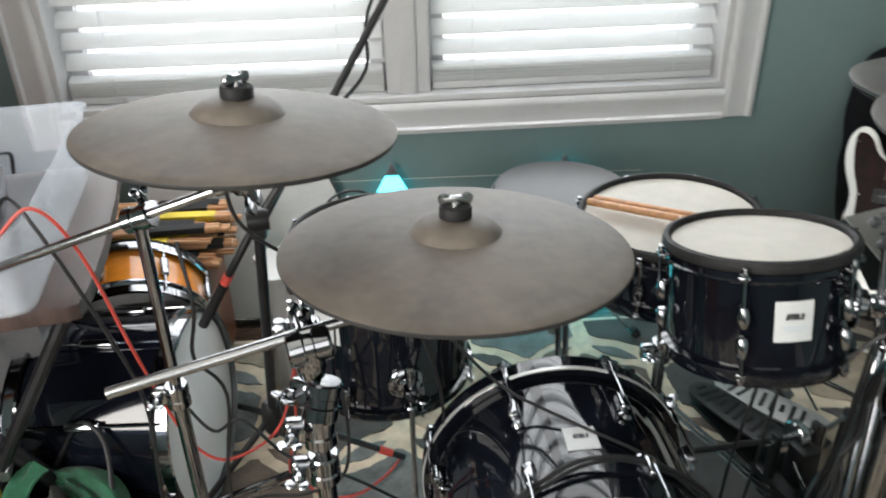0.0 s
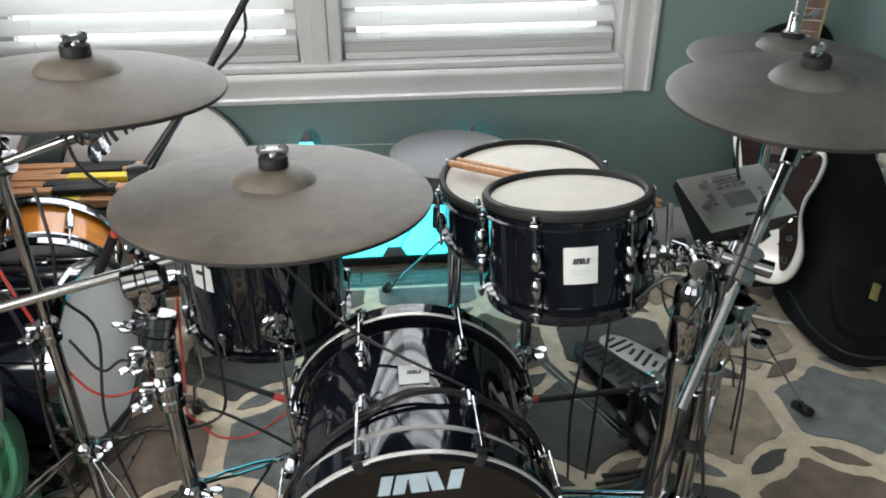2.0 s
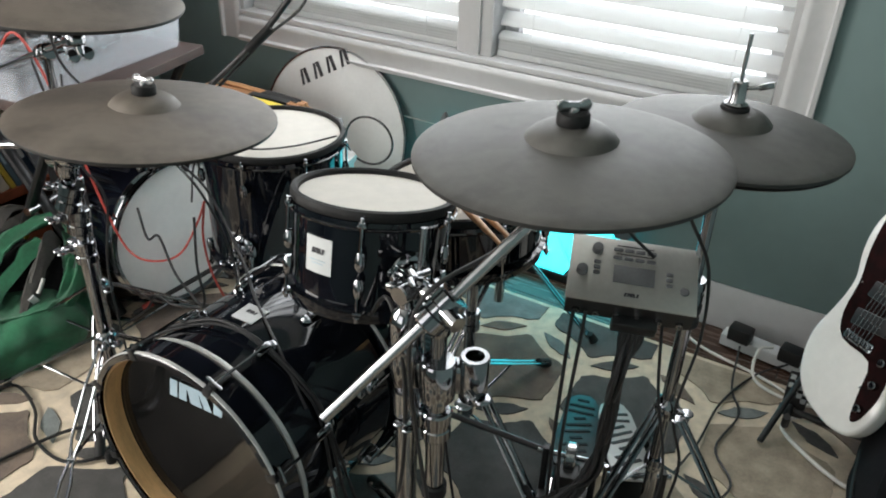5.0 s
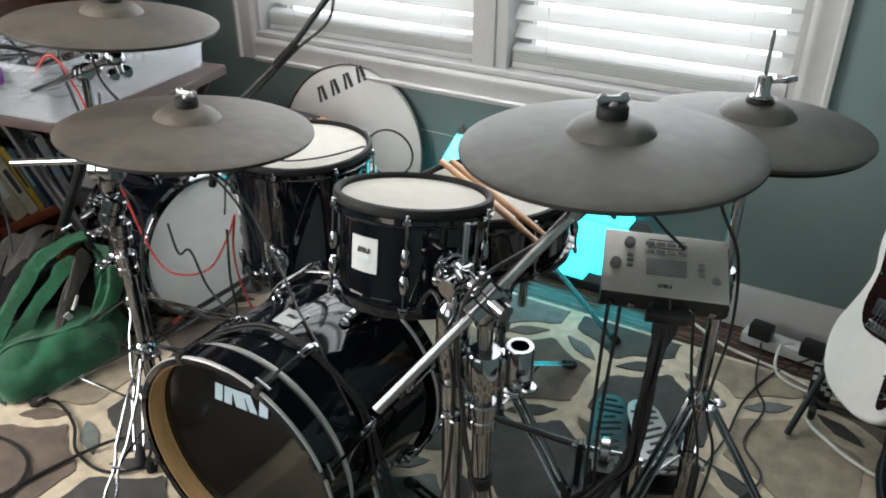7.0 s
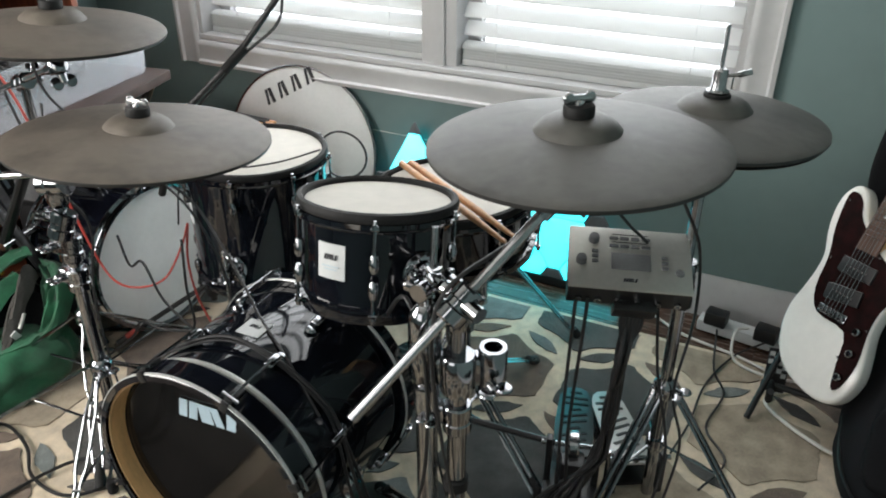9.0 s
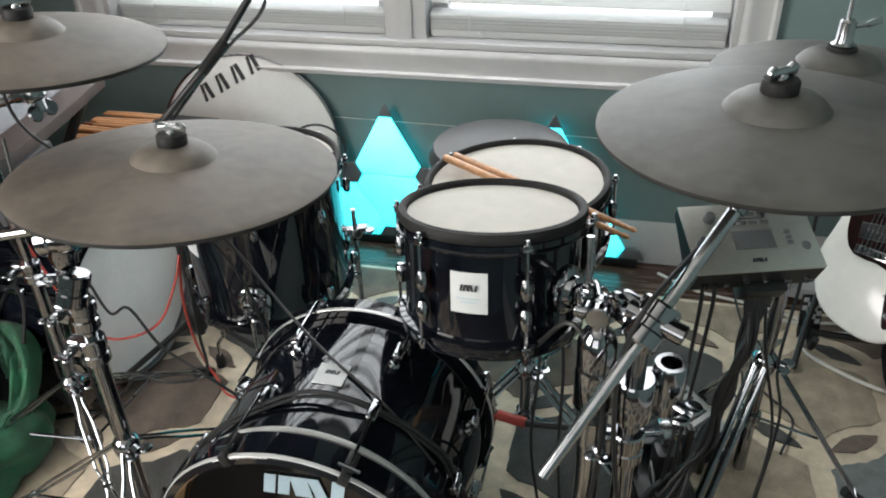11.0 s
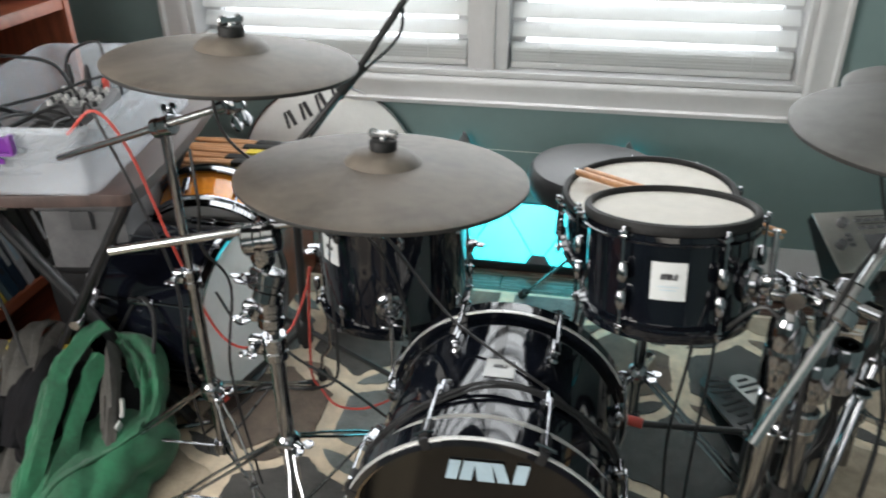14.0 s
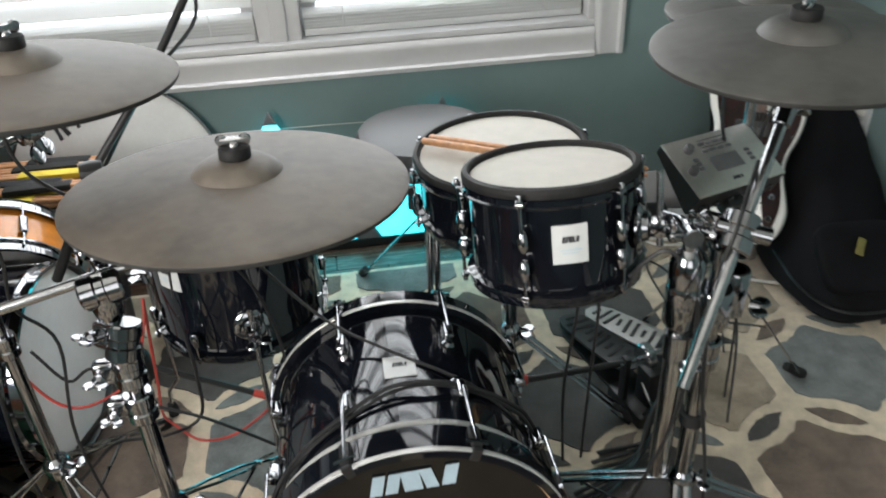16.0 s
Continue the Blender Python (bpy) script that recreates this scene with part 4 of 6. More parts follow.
pedal("hihat_pedal", "silver slotted hi-hat pedal footboard on the rug", (0.842, 1.505), (0.962, 1.290), 0.062, 0.11, SILVER, PLASTIC)
kp, kpm, kpl = pedal("kick_pedal", "black bass drum pedal behind the bass drum", (0.30, 1.50), (0.288, 1.235), 0.09, 0.14, MATTE)
part("drive_shaft", join(bm_tube([(0.33, 1.235, 0.14), (0.50, 1.195, 0.14)], 0.010, 12), bm_tube([(0.56, 1.182, 0.14), (0.80, 1.20, 0.138)], 0.0075, 12)), PLASTIC, kp)
part("tape", bm_tube([(0.50, 1.195, 0.14), (0.56, 1.182, 0.14)], 0.0115, 12), RED, kp, "red tape on the drive shaft")
part("beater", join(bm_tube([(0.29, 1.235, 0.14), (0.285, 1.14, 0.25)], 0.004, 8), bm_lathe([(0, -0.02), (0.02, -0.018), (0.024, 0), (0.02, 0.018), (0, 0.02)], 16, turn_to((0.285, 1.125, 0.255), (0, -1, 0.2)))), RUBBER, kp)
slave, sm, sl_ = pedal("kick_pedal", "glossy black double pedal footboard beside the hi-hat pedal", (0.765, 1.490), (0.835, 1.225), 0.085, 0.15, PLASTIC, RUBBER)
part("pedestal", join(bm_box(0.13, 0.12, 0.035, pose(sl_ + 0.03, 0, 0.0195), 0.008), bm_box(0.05, 0.05, 0.11, pose(sl_ + 0.045, 0, 0.075), 0.008)), PLASTIC, slave, there=False)
part("spring_rod", bm_tube([(sl_ + 0.02, 0.075, 0.03), (sl_ + 0.02, 0.075, 0.14)], 0.005, 8), CHROME, slave, there=False)
part("tension_rod", bm_tube([(sl_ + 0.05, -0.03, 0.10), (sl_ + 0.10, -0.03, 0.055)], 0.004, 8), CHROME, slave, there=False)
part("cam", bm_lathe([(0.006, -0.012), (0.028, -0.012), (0.032, -0.008), (0.032, 0.008), (0.028, 0.012), (0.006, 0.012)], 20, pose(sl_ + 0.015, 0, 0.138, 90)), STEEL, slave, there=False)

# snare stand
sx_, sy_ = 0.545, 1.285
SS = thing("snare_stand", "chrome snare stand with three curved basket arms", "stand", pose(sx_, sy_, 0))
part("tube", bm_tube([(sx_, sy_, 0.05), (sx_, sy_, 0.44)], 0.0125, 16), CHROME, SS)
part("height_clamp", clamp_block((sx_, sy_, 0.33), (0, 0, 1), 1.1), CHROME, SS)
for a in (40, 160, 280):
    c, s = math.cos(math.radians(a)), math.sin(math.radians(a))
    ar = part("basket_arm", bm_tube([(sx_, sy_, 0.43), (sx_ + c * 0.09, sy_ + s * 0.09, 0.455), (sx_ - 0.028 + c * 0.16, sy_ - 0.02 + s * 0.16, 0.49), (sx_ - 0.028 + c * 0.183, sy_ - 0.02 + s * 0.183, 0.53), (sx_ - 0.028 + c * 0.181, sy_ - 0.02 + s * 0.181, 0.56)], 0.0055, 8, 5), CHROME, SS)
    part("rubber_tip", bm_tube([(sx_ - 0.028 + c * 0.184, sy_ - 0.02 + s * 0.184, 0.515), (sx_ - 0.028 + c * 0.182, sy_ - 0.02 + s * 0.182, 0.565)], 0.008, 10), RUBBER, ar)
tripod(SS, sx_, sy_, 0.20, 0.07, [(0.605, 1.61), (0.35, 1.16), (0.78, 1.16)], flat_leg)

# throne: the round stool behind the drums
TH = thing("drum_throne", "round black drum throne on chrome tripod legs", "stool", pose(0.415, 1.70, 0))
part("seat", bm_lathe([(0, 0.535), (0.12, 0.534), (0.160, 0.526), (0.173, 0.508), (0.173, 0.478), (0.165, 0.458), (0.14, 0.452), (0, 0.45)], 56), VINYL, TH, there=False)
part("column", bm_tube([(0.415, 1.70, 0.10), (0.415, 1.70, 0.452)], 0.014, 16), CHROME, TH)
for i, (fx, fy) in enumerate(ring_feet(0.43, 1.70, 0.25, 140)):
    lg = part("leg", flat_leg((0.43 + (fx - 0.43) * 0.06, 1.70 + (fy - 1.70) * 0.06, 0.30), (fx, fy, 0.02)), CHROME, TH)
    part("rubber_foot", bm_tube([(fx, fy, 0.03), (fx + (fx - 0.43) * 0.06, fy + (fy - 1.7) * 0.06, 0.008)], (0.011, 0.014), 12), RUBBER, lg)

# drum sticks on the snare
def stick(p, q, label="light hickory drumstick", category="drumstick", group="", rad=0.0071):
    p, q = Vector(p), Vector(q)
    L = (q - p).length
    prof = [(0, 0), (rad * 0.7, 0.0008), (rad, 0.004), (rad, L * 0.72), (rad * 0.55, L * 0.955), (rad * 0.42, L * 0.965), (rad * 0.6, L * 0.975), (rad * 0.62, L * 0.985), (rad * 0.35, L), (0, L)]
    m = turn_to(p, q - p)
    bm = bm_lathe(prof, 14)
    ob = new("drumstick", to_mesh("drumstick", bm, HICKORY))
    ob.matrix_basis = m
    return tagged(ob, label, category, group)
stick((0.372, 1.312, 0.6705), (0.722, 1.042, 0.6905), "reddish hickory drumstick lying across the snare", group="sticks on the snare")
stick((0.388, 1.326, 0.6695), (0.732, 1.067, 0.6890), "reddish hickory drumstick lying across the snare", group="sticks on the snare")

# ---- sound module ----
mx = (Vector((0.992, 1.239, 0.676)) - Vector((0.797, 1.169, 0.682))).normalized()
my = (Vector((0.797, 1.169, 0.682)) - Vector((0.836, 1.062, 0.624)))
my = (my - mx * my.dot(mx)).normalized()
mn = mx.cross(my)
MC = (Vector((0.992, 1.239, 0.676)) + Vector((0.836, 1.062, 0.624))) / 2
MM = Matrix.Identity(4)
MM.col[0][:3], MM.col[1][:3], MM.col[2][:3], MM.col[3][:3] = mx, my, mn, MC
MOD = thing("drum_module", "silver drum sound module with screen, knobs and buttons", "sound module", MM)
w2, h2 = 0.106, 0.064
part("top_panel", bm_box(2 * w2, 2 * h2, 0.004, pose(0, 0, -0.002), 0.0015), BRUSHED, MOD, there=False)
side = [(-h2, -0.004), (h2, -0.004), (h2, -0.022), (-h2 * 0.9, -0.058), (-h2, -0.050)]
part("case", bm_prism(side, 2 * w2 - 0.004, Matrix(((0, 0, 1, -w2 + 0.002), (1, 0, 0, 0), (0, 1, 0, 0), (0, 0, 0, 1)))), PLASTIC, MOD, "black underside with sockets", there=False)
part("screen", bm_box(0.068, 0.034, 0.0016, pose(0.002, -0.006, 0.0004), 0.0005), GREYPL, MOD, "dim grey display", there=False)
for kx, ky in ((-0.062, 0.036), (-0.084, -0.010)):
    part("knob", bm_lathe([(0, 0.0), (0.0095, 0.0), (0.009, 0.010), (0.0078, 0.0125), (0, 0.013)], 22, pose(kx, ky, 0)), GREYPL, MOD, there=False)
part("pad_button", bm_lathe([(0, 0.0), (0.008, 0.0), (0.007, 0.002), (0, 0.0025)], 20, pose(0.085, -0.022, 0)), GREYPL, MOD, there=False)
for r in range(2):
    for c in range(4):
        part("button", bm_box(0.0155, 0.0065, 0.004, pose(-0.027 + c * 0.0185, 0.042 - r * 0.0165, 0.001), 0.0012, 1), GREYPL, MOD, there=False)
for r in range(3):
    part("button", bm_box(0.011, 0.007, 0.004, pose(-0.060, 0.012 - r * 0.0105, 0.001), 0.0012, 1), GREYPL, MOD, there=False)
    part("button", bm_box(0.011, 0.007, 0.004, pose(0.060, 0.006 - r * 0.0105, 0.001), 0.0012, 1), GREYPL, MOD, there=False)
badge_art(MM @ pose(0.0, -0.044, 0.0002), 0.026, 0.007, INK, MOD)
for r in range(2):
    part("caption", bm_box(0.062, 0.0016, 0.0006, pose(0.001, 0.0505 - r * 0.0165, 0.0003)), INK, MOD, there=False)
for i in range(6):
    part("socket", bm_lathe([(0, 0), (0.0062, 0), (0.0062, 0.006), (0.004, 0.006), (0.004, 0.002), (0, 0.002)], 14, pose(-0.085 + i * 0.034, -h2 - 0.001, -0.032, 90)), STEEL, MOD, there=False)
part("mount_arm", join(bm_tube([MM @ Vector((0.04, 0.0, -0.045)), (hx - 0.03, hy - 0.03, 0.585), (hx - 0.008, hy - 0.01, 0.575)], 0.008, 10), clamp_block((hx, hy, 0.552), (0, 0, 1), 1.1)), PLASTIC, MOD)

# ---- glowing panels against the wall ----
TS, TH0 = 0.25, 0.2165
PY = 2.066
PAN = thing("light_panels", "mountain-shaped cyan light panels with grey connectors leaning on the wall", "light panel", pose(0.25, PY, 0.012))
P_BASE = 0.016
def tile(cx, row, up):
    z0 = P_BASE + row * TH0
    c = TS / 2 - 0.0035
    if up:
        v = [Vector((cx - c, z0 + 0.002)), Vector((cx + c, z0 + 0.002)), Vector((cx, z0 + TH0 - 0.003 + 0.012 * row))]
    else:
        v = [Vector((cx + c, z0 + TH0 - 0.002)), Vector((cx - c, z0 + TH0 - 0.002)), Vector((cx, z0 + 0.003))]
    out = []
    for i in range(3):
        p, a, b = v[i], v[i - 1], v[(i + 1) % 3]
        out += [p.lerp(a, 0.155), p.lerp(b, 0.155)]
    m = Matrix(((1, 0, 0, 0), (0, 0, -1, PY), (0, 1, 0, 0), (0, 0, 0, 1)))
    part("tile_backing", bm_prism([(q.x, q.y) for q in ([p.lerp(sum(v, Vector((0, 0))) / 3, -0.02) for p in v])], 0.006, m), PLASTIC, PAN)
    part("light_tile", bm_prism([(q.x, q.y) for q in out], 0.012, m, 0.002), GLOW, PAN)
for cx in (0.01, 0.51):
    tile(cx, 1, True)
for cx in (-0.115, 0.135, 0.385, 0.635):
    tile(cx, 0, True)
for cx in (0.01, 0.26, 0.51):
    tile(cx, 0, False)
def connector(x, z, cut):
    m = Matrix(((1, 0, 0, x), (0, 0, -1, PY), (0, 1, 0, z), (0, 0, 0, 1)))
    s = TS * 0.152
    out = [(s * math.cos(math.radians(60 * i)), s * math.sin(math.radians(60 * i))) for i in range(6)]
    if cut == "top":
        out = [(-s / 2, -s * 0.866), (s / 2, -s * 0.866), (0.002, 0), (-0.002, 0)]
    if cut == "low":
        out = [(-s, 0), (s, 0), (s / 2, s * 0.866), (-s / 2, s * 0.866)]
    part("connector", bm_prism(out, 0.0135, m, 0.0015), FRAMEGREY, PAN)
for x in (0.01, 0.51):
    connector(x, P_BASE + 2 * TH0 + 0.012, "top")
for x in (-0.115, 0.135, 0.385, 0.635):
    connector(x, P_BASE + TH0, "")
for x in (-0.24, 0.01, 0.26, 0.51, 0.76):
    connector(x, P_BASE, "low")
part("base_strip", slab(-0.26, 0.78, PY - 0.018, PY + 0.004, -0.010, 0.018, 0.003), PLASTIC, PAN)
solid("panel_wire", bm_tube([(-0.2, 2.092, 0.40), (0.2, 2.092, 0.395), (0.75, 2.092, 0.385)], 0.0014, 5), WCABLE, "thin pale wire strung along the wall", "wire")

# large bass drum skin against the wall
z = Vector((0.05, -1, 0.16)).normalized()
x = Vector((1, 0, 0)); x = (x - z * x.dot(z)).normalized()
SKM = Matrix.Identity(4)
SKM.col[0][:3], SKM.col[1][:3], SKM.col[2][:3], SKM.col[3][:3] = x, z.cross(x), z, (-0.425, 2.030, 0.300)
SK = thing("drum_skin", "large white coated bass drum skin leaning on the wall", "drum skin", SKM)
part("film", bm_lathe([(0, 0.001), (0.274, 0.001), (0.287, -0.004), (0.287, -0.007), (0, -0.003)], 72), SKIN, SK, there=False)
part("flesh_hoop", bm_lathe([(0.285, -0.012), (0.292, -0.012), (0.293, -0.002), (0.289, 0.001), (0.285, -0.002)], 72, closed=True), STEEL, SK, there=False)
# dark slanted lettering drawn as plain bars
for i in range(4):
    mb = SKM @ pose(-0.115 + i * 0.052, 0.150 + i * 0.030, 0.0012, 0, 0, 30)
    for j, poly in enumerate(([(-0.020, 0), (-0.009, 0), (0.003, 0.052), (-0.008, 0.052)], [(0.004, 0), (0.018, 0), (0.018, 0.052), (0.004, 0.052)])):
        part("bar", bm_prism(poly, 0.0006, mb), INK, SK)

# ---- guitar on its stand ----
GM = Matrix.Identity(4)
gx = Vector((0.75, -0.655, 0.06)).normalized()
gy = Vector((0.201, 0.405, 0.892)).normalized()
gy = (gy - gx * gy.dot(gx)).normalized()
GM.col[0][:3], GM.col[1][:3], GM.col[2][:3], GM.col[3][:3] = gx, gy, gx.cross(gy), (1.264, 1.676, 0.126)
GT = thing("electric_guitar", "white electric guitar with dark tortoise pickguard", "guitar", GM)
body_pts = [(x * (0.70 + 0.28 * min(max((y - 0.2) / 0.15, 0), 1) if x < 0 else 0.9), 0.17 + (y - 0.17) * (0.92 if y < 0.17 else 1)) for x, y in [(0.03, -0.026), (-0.055, -0.008), (-0.118, 0.030), (-0.158, 0.09), (-0.170, 0.15), (-0.155, 0.205), (-0.128, 0.255), (-0.118, 0.30), (-0.128, 0.35), (-0.140, 0.40), (-0.138, 0.445), (-0.120, 0.475), (-0.095, 0.480), (-0.072, 0.462), (-0.055, 0.43), (-0.036, 0.405), (0.036, 0.365), (0.052, 0.362), (0.075, 0.378), (0.102, 0.386), (0.128, 0.375), (0.140, 0.342), (0.132, 0.29), (0.114, 0.24), (0.112, 0.19), (0.132, 0.13), (0.146, 0.075), (0.138, 0.022), (0.115, -0.012), (0.08, -0.026)]]
def closed_curve(pts, steps=4):
    n = len(pts)
    out = []
    for i in range(n):
        a, b, c, d = (Vector(pts[(i + k) % n]) for k in (-1, 0, 1, 2))
        for s in range(steps):
            t = s / steps
            v = 0.5 * (2 * b + (c - a) * t + (2 * a - 5 * b + 4 * c - d) * t * t + (3 * b - a - 3 * c + d) * t ** 3)
            out.append((v.x, v.y))
    return out
gb = bm_prism(closed_curve(body_pts), 0.044, pose(0, 0, -0.022))
edges = [e for e in gb.edges if abs(e.verts[0].co.z - e.verts[1].co.z) < 1e-6]
bmesh.ops.bevel(gb, geom=edges, offset=0.009, segments=3, profile=0.5, affect="EDGES")
part("body", gb, WHITE, GT, there=False)
guard = [(-0.118, 0.45), (-0.098, 0.462), (-0.075, 0.445), (-0.050, 0.405), (0.034, 0.350), (0.06, 0.345), (0.095, 0.365), (0.118, 0.350), (0.112, 0.29), (0.096, 0.235), (0.098, 0.18), (0.112, 0.11), (0.104, 0.045), (0.085, 0.035), (0.068, 0.09), (0.045, 0.16), (-0.04, 0.17), (-0.075, 0.22), (-0.085, 0.30), (-0.108, 0.37)]
part("pickguard", bm_prism(closed_curve(guard, 3), 0.0022, pose(0, 0, 0.0222)), TORT, GT, there=False)
nk = part("neck", join(bm_box(0.052, 0.46, 0.024, pose(0, 0.585, 0.018), 0.008, 3), bm_prism([(-0.022, 0.81), (0.022, 0.81), (0.034, 0.84), (0.040, 0.95), (0.012, 0.985), (-0.03, 0.96), (-0.034, 0.86)], 0.016, pose(0, 0, 0.008))), MAPLE, GT, there=False)
part("fingerboard", bm_prism([(-0.028, 0.345), (0.028, 0.345), (0.0215, 0.815), (-0.0215, 0.815)], 0.006, pose(0, 0, 0.029)), ROSE, nk, there=False)
yy = 0.815
for i in range(20):
    yy = 0.185 + (0.815 - 0.185) / (2 ** ((i + 1) / 12))
    if yy > 0.35:
        part("fret", bm_box(0.048, 0.002, 0.0015, pose(0, yy, 0.0355)), STEEL, nk, there=False)
        if i in (2, 4, 6, 8, 14, 16):
            part("inlay", bm_lathe([(0, 0), (0.0035, 0), (0.0035, 0.0006), (0, 0.0006)], 12, pose(0, yy + 0.013, 0.0349)), PAPER, nk, there=False)
for py, rot in ((0.30, 0), (0.235, 8)):
    pk = part("pickup", bm_box(0.092, 0.038, 0.008, pose(0, py, 0.027, 0, 0, rot), 0.003), PLASTIC, GT, there=False)
    for k in range(6):
        part("pole_piece", bm_lathe([(0, 0), (0.0025, 0), (0.0025, 0.001), (0, 0.001)], 8, pose(-0.026 + k * 0.0105, py, 0.031, 0, 0, 0)), STEEL, pk, there=False)
part("bridge", join(bm_box(0.078, 0.022, 0.008, pose(0, 0.185, 0.027), 0.002), *[bm_box(0.009, 0.016, 0.006, pose(-0.026 + k * 0.0105, 0.186, 0.033), 0.0015, 1) for k in range(6)]), CHROME, GT, there=False)
for k in range(6):
    part("string", bm_tube([(-0.026 + k * 0.0105, 0.185, 0.037), (-0.017 + k * 0.0068, 0.815, 0.0372)], 0.0006, 4), STEEL, GT, there=False)
for kx, ky in ((0.078, 0.175), (0.090, 0.125), (0.092, 0.065)):
    part("knob", bm_lathe([(0, 0), (0.010, 0), (0.009, 0.013), (0.007, 0.015), (0, 0.015)], 18, pose(kx, ky, 0.0242)), CHROME, GT, there=False)
for gxp, gyp in guard[::2]:
    part("screw", bm_lathe([(0, 0), (0.003, 0), (0.002, 0.0012), (0, 0.0012)], 8, pose(gxp * 0.93, 0.02 + gyp * 0.93, 0.0242)), STEEL, GT, there=False)
GS = thing("guitar_stand", "black folding guitar stand with checkered strap", "stand", pose(1.295, 1.725, 0))
for k in (-1, 1):
    part("leg", bm_tube([(1.295 + k * 0.03, 1.86, 0.33), (1.295 + k * 0.10, 1.725, 0.09), (1.295 + k * 0.13, 1.63, 0.012)], 0.008, 10), PLASTIC, GS)
    part("yoke_arm", bm_tube([(1.295 + k * 0.09, 1.74, 0.06), (1.295 + k * 0.09, 1.675, 0.05), (1.295 + k * 0.09, 1.655, 0.09)], 0.009, 10), RUBBER, GS)
part("rear_leg", bm_tube([(1.295, 1.86, 0.33), (1.295, 1.97, 0.012)], 0.008, 10), PLASTIC, GS)
part("cross_bar", bm_tube([(1.18, 1.735, 0.055), (1.41, 1.72, 0.055)], 0.009, 10), PLASTIC, GS)
for i in range(4):
    for j in range(9):
        if (i + j) % 2 == 0:
            part("check", bm_box(0.012, 0.002, 0.012, pose(1.192 + i * 0.012, 1.757 + j * 0.0006, 0.035 + j * 0.012, -12, 0, 8)), PAPER, GS)
part("strap", bm_box(0.054, 0.003, 0.12, pose(1.21, 1.761, 0.083, -12, 0, 8), 0.001), PLASTIC, GS)


# ---- soft bags ----
def lump(size, m, seed, rough=0.03, freq=5.0, power=3.0, sub=4, floor_z=None):
    """A soft, creased bag: a rounded block pushed in and out by noise."""
    bm = bmesh.new()
    bmesh.ops.create_icosphere(bm, subdivisions=sub, radius=1)
    for v in bm.verts:
        n = v.co.copy()
        k = (abs(n.x) ** power + abs(n.y) ** power + abs(n.z) ** power) ** (-1 / power)
        p = Vector((n.x * k * size[0] / 2, n.y * k * size[1] / 2, n.z * k * size[2] / 2))
        q = p * freq + Vector((seed * 7.3, seed * 3.1, seed))
        crease = abs(noise.noise(q)) * 2 - 0.5
        p += n * rough * (crease + 0.5 * noise.noise(q * 2.7))
        v.co = m @ p
        if floor_z is not None and v.co.z < floor_z:
            v.co.z = floor_z
    bmesh.ops.recalc_face_normals(bm, faces=bm.faces[:])
    return bm


# guitar gig bag slumped in the corner
GB = thing("gig_bag", "black padded guitar gig bag slumped in the corner", "bag", pose(1.53, 1.60, 0))
SEC = ((0.004, 1.52, 1.58, 0.130, 0.200), (0.03, 1.52, 1.58, 0.155, 0.222), (0.08, 1.522, 1.60, 0.155, 0.220), (0.14, 1.53, 1.645, 0.145, 0.200), (0.20, 1.54, 1.70, 0.135, 0.180), (0.27, 1.55, 1.76, 0.122, 0.160), (0.33, 1.56, 1.81, 0.110, 0.130), (0.39, 1.57, 1.85, 0.095, 0.100), (0.44, 1.575, 1.875, 0.070, 0.070), (0.465, 1.58, 1.88, 0.030, 0.030))
bag = bmesh.new()
rings = []
for z, x, y, hx_, hy_ in [tuple(v) for v in np.array([np.array(SEC[k]) * (1 - f) + np.array(SEC[k + 1]) * f for k in range(len(SEC) - 1) for f in (0, 0.33, 0.67)] + [np.array(SEC[-1])])]:
    ring = []
    for k in range(48):
        c, s_ = math.cos(2 * math.pi * k / 48), math.sin(2 * math.pi * k / 48)
        e_ = (abs(c) ** 3 + abs(s_) ** 3) ** (-1 / 3)
        q = Vector((x + hx_ * c * e_, y + hy_ * s_ * e_, z))
        w = 0.007 * (abs(noise.noise(q * 6)) * 2 - 0.5) + 0.004 * noise.noise(q * 17)
        ring.append(bag.verts.new((min(q.x + c * w, 1.676), q.y + s_ * w, max(q.z + 0.5 * w, 0.004))))
    rings.append(ring)
for p, q in zip(rings, rings[1:]):
    for k in range(48):
        bag.faces.new((p[k], p[(k + 1) % 48], q[(k + 1) % 48], q[k]))
bag.faces.new(rings[0][::-1])
bag.faces.new(rings[-1])
part("bag_body", bag, NYLON, GB)
part("front_pocket", lump((0.23, 0.045, 0.20), pose(1.522, 1.468, 0.150, -50, 0, -4), 5, 0.005, 4.0, 4.5, 4, 0.004), NYLON, GB)
part("zip", bm_tube([(1.366, 1.62, 0.10), (1.370, 1.48, 0.072), (1.42, 1.375, 0.06), (1.54, 1.352, 0.058), (1.635, 1.372, 0.075), (1.662, 1.47, 0.14)], 0.004, 6, 5), PLASTIC, GB)
part("tag", bm_box(0.05, 0.022, 0.003, turn_to((1.50, 1.458, 0.192), (0, -0.64, 0.77)) @ pose(0, 0, 0, 0, 0, 60), 0.0008), BRASS, GB, "small brass name plate")
GB2 = thing("gig_bag", "black soft gig bag standing upright behind the guitar", "bag", pose(1.35, 2.0, 0))
part("bag_body", lump((0.30, 0.09, 0.74), pose(1.485, 2.035, 0.385, 0, -8, 3), 11, 0.012, 4.0, 3.5, 5, 0.004), NYLON, GB2)
part("carry_handle", bm_tube([(1.39, 1.985, 0.60), (1.39, 1.965, 0.63), (1.39, 1.965, 0.68), (1.39, 1.985, 0.71)], 0.009, 8, 4), NYLON, GB2)

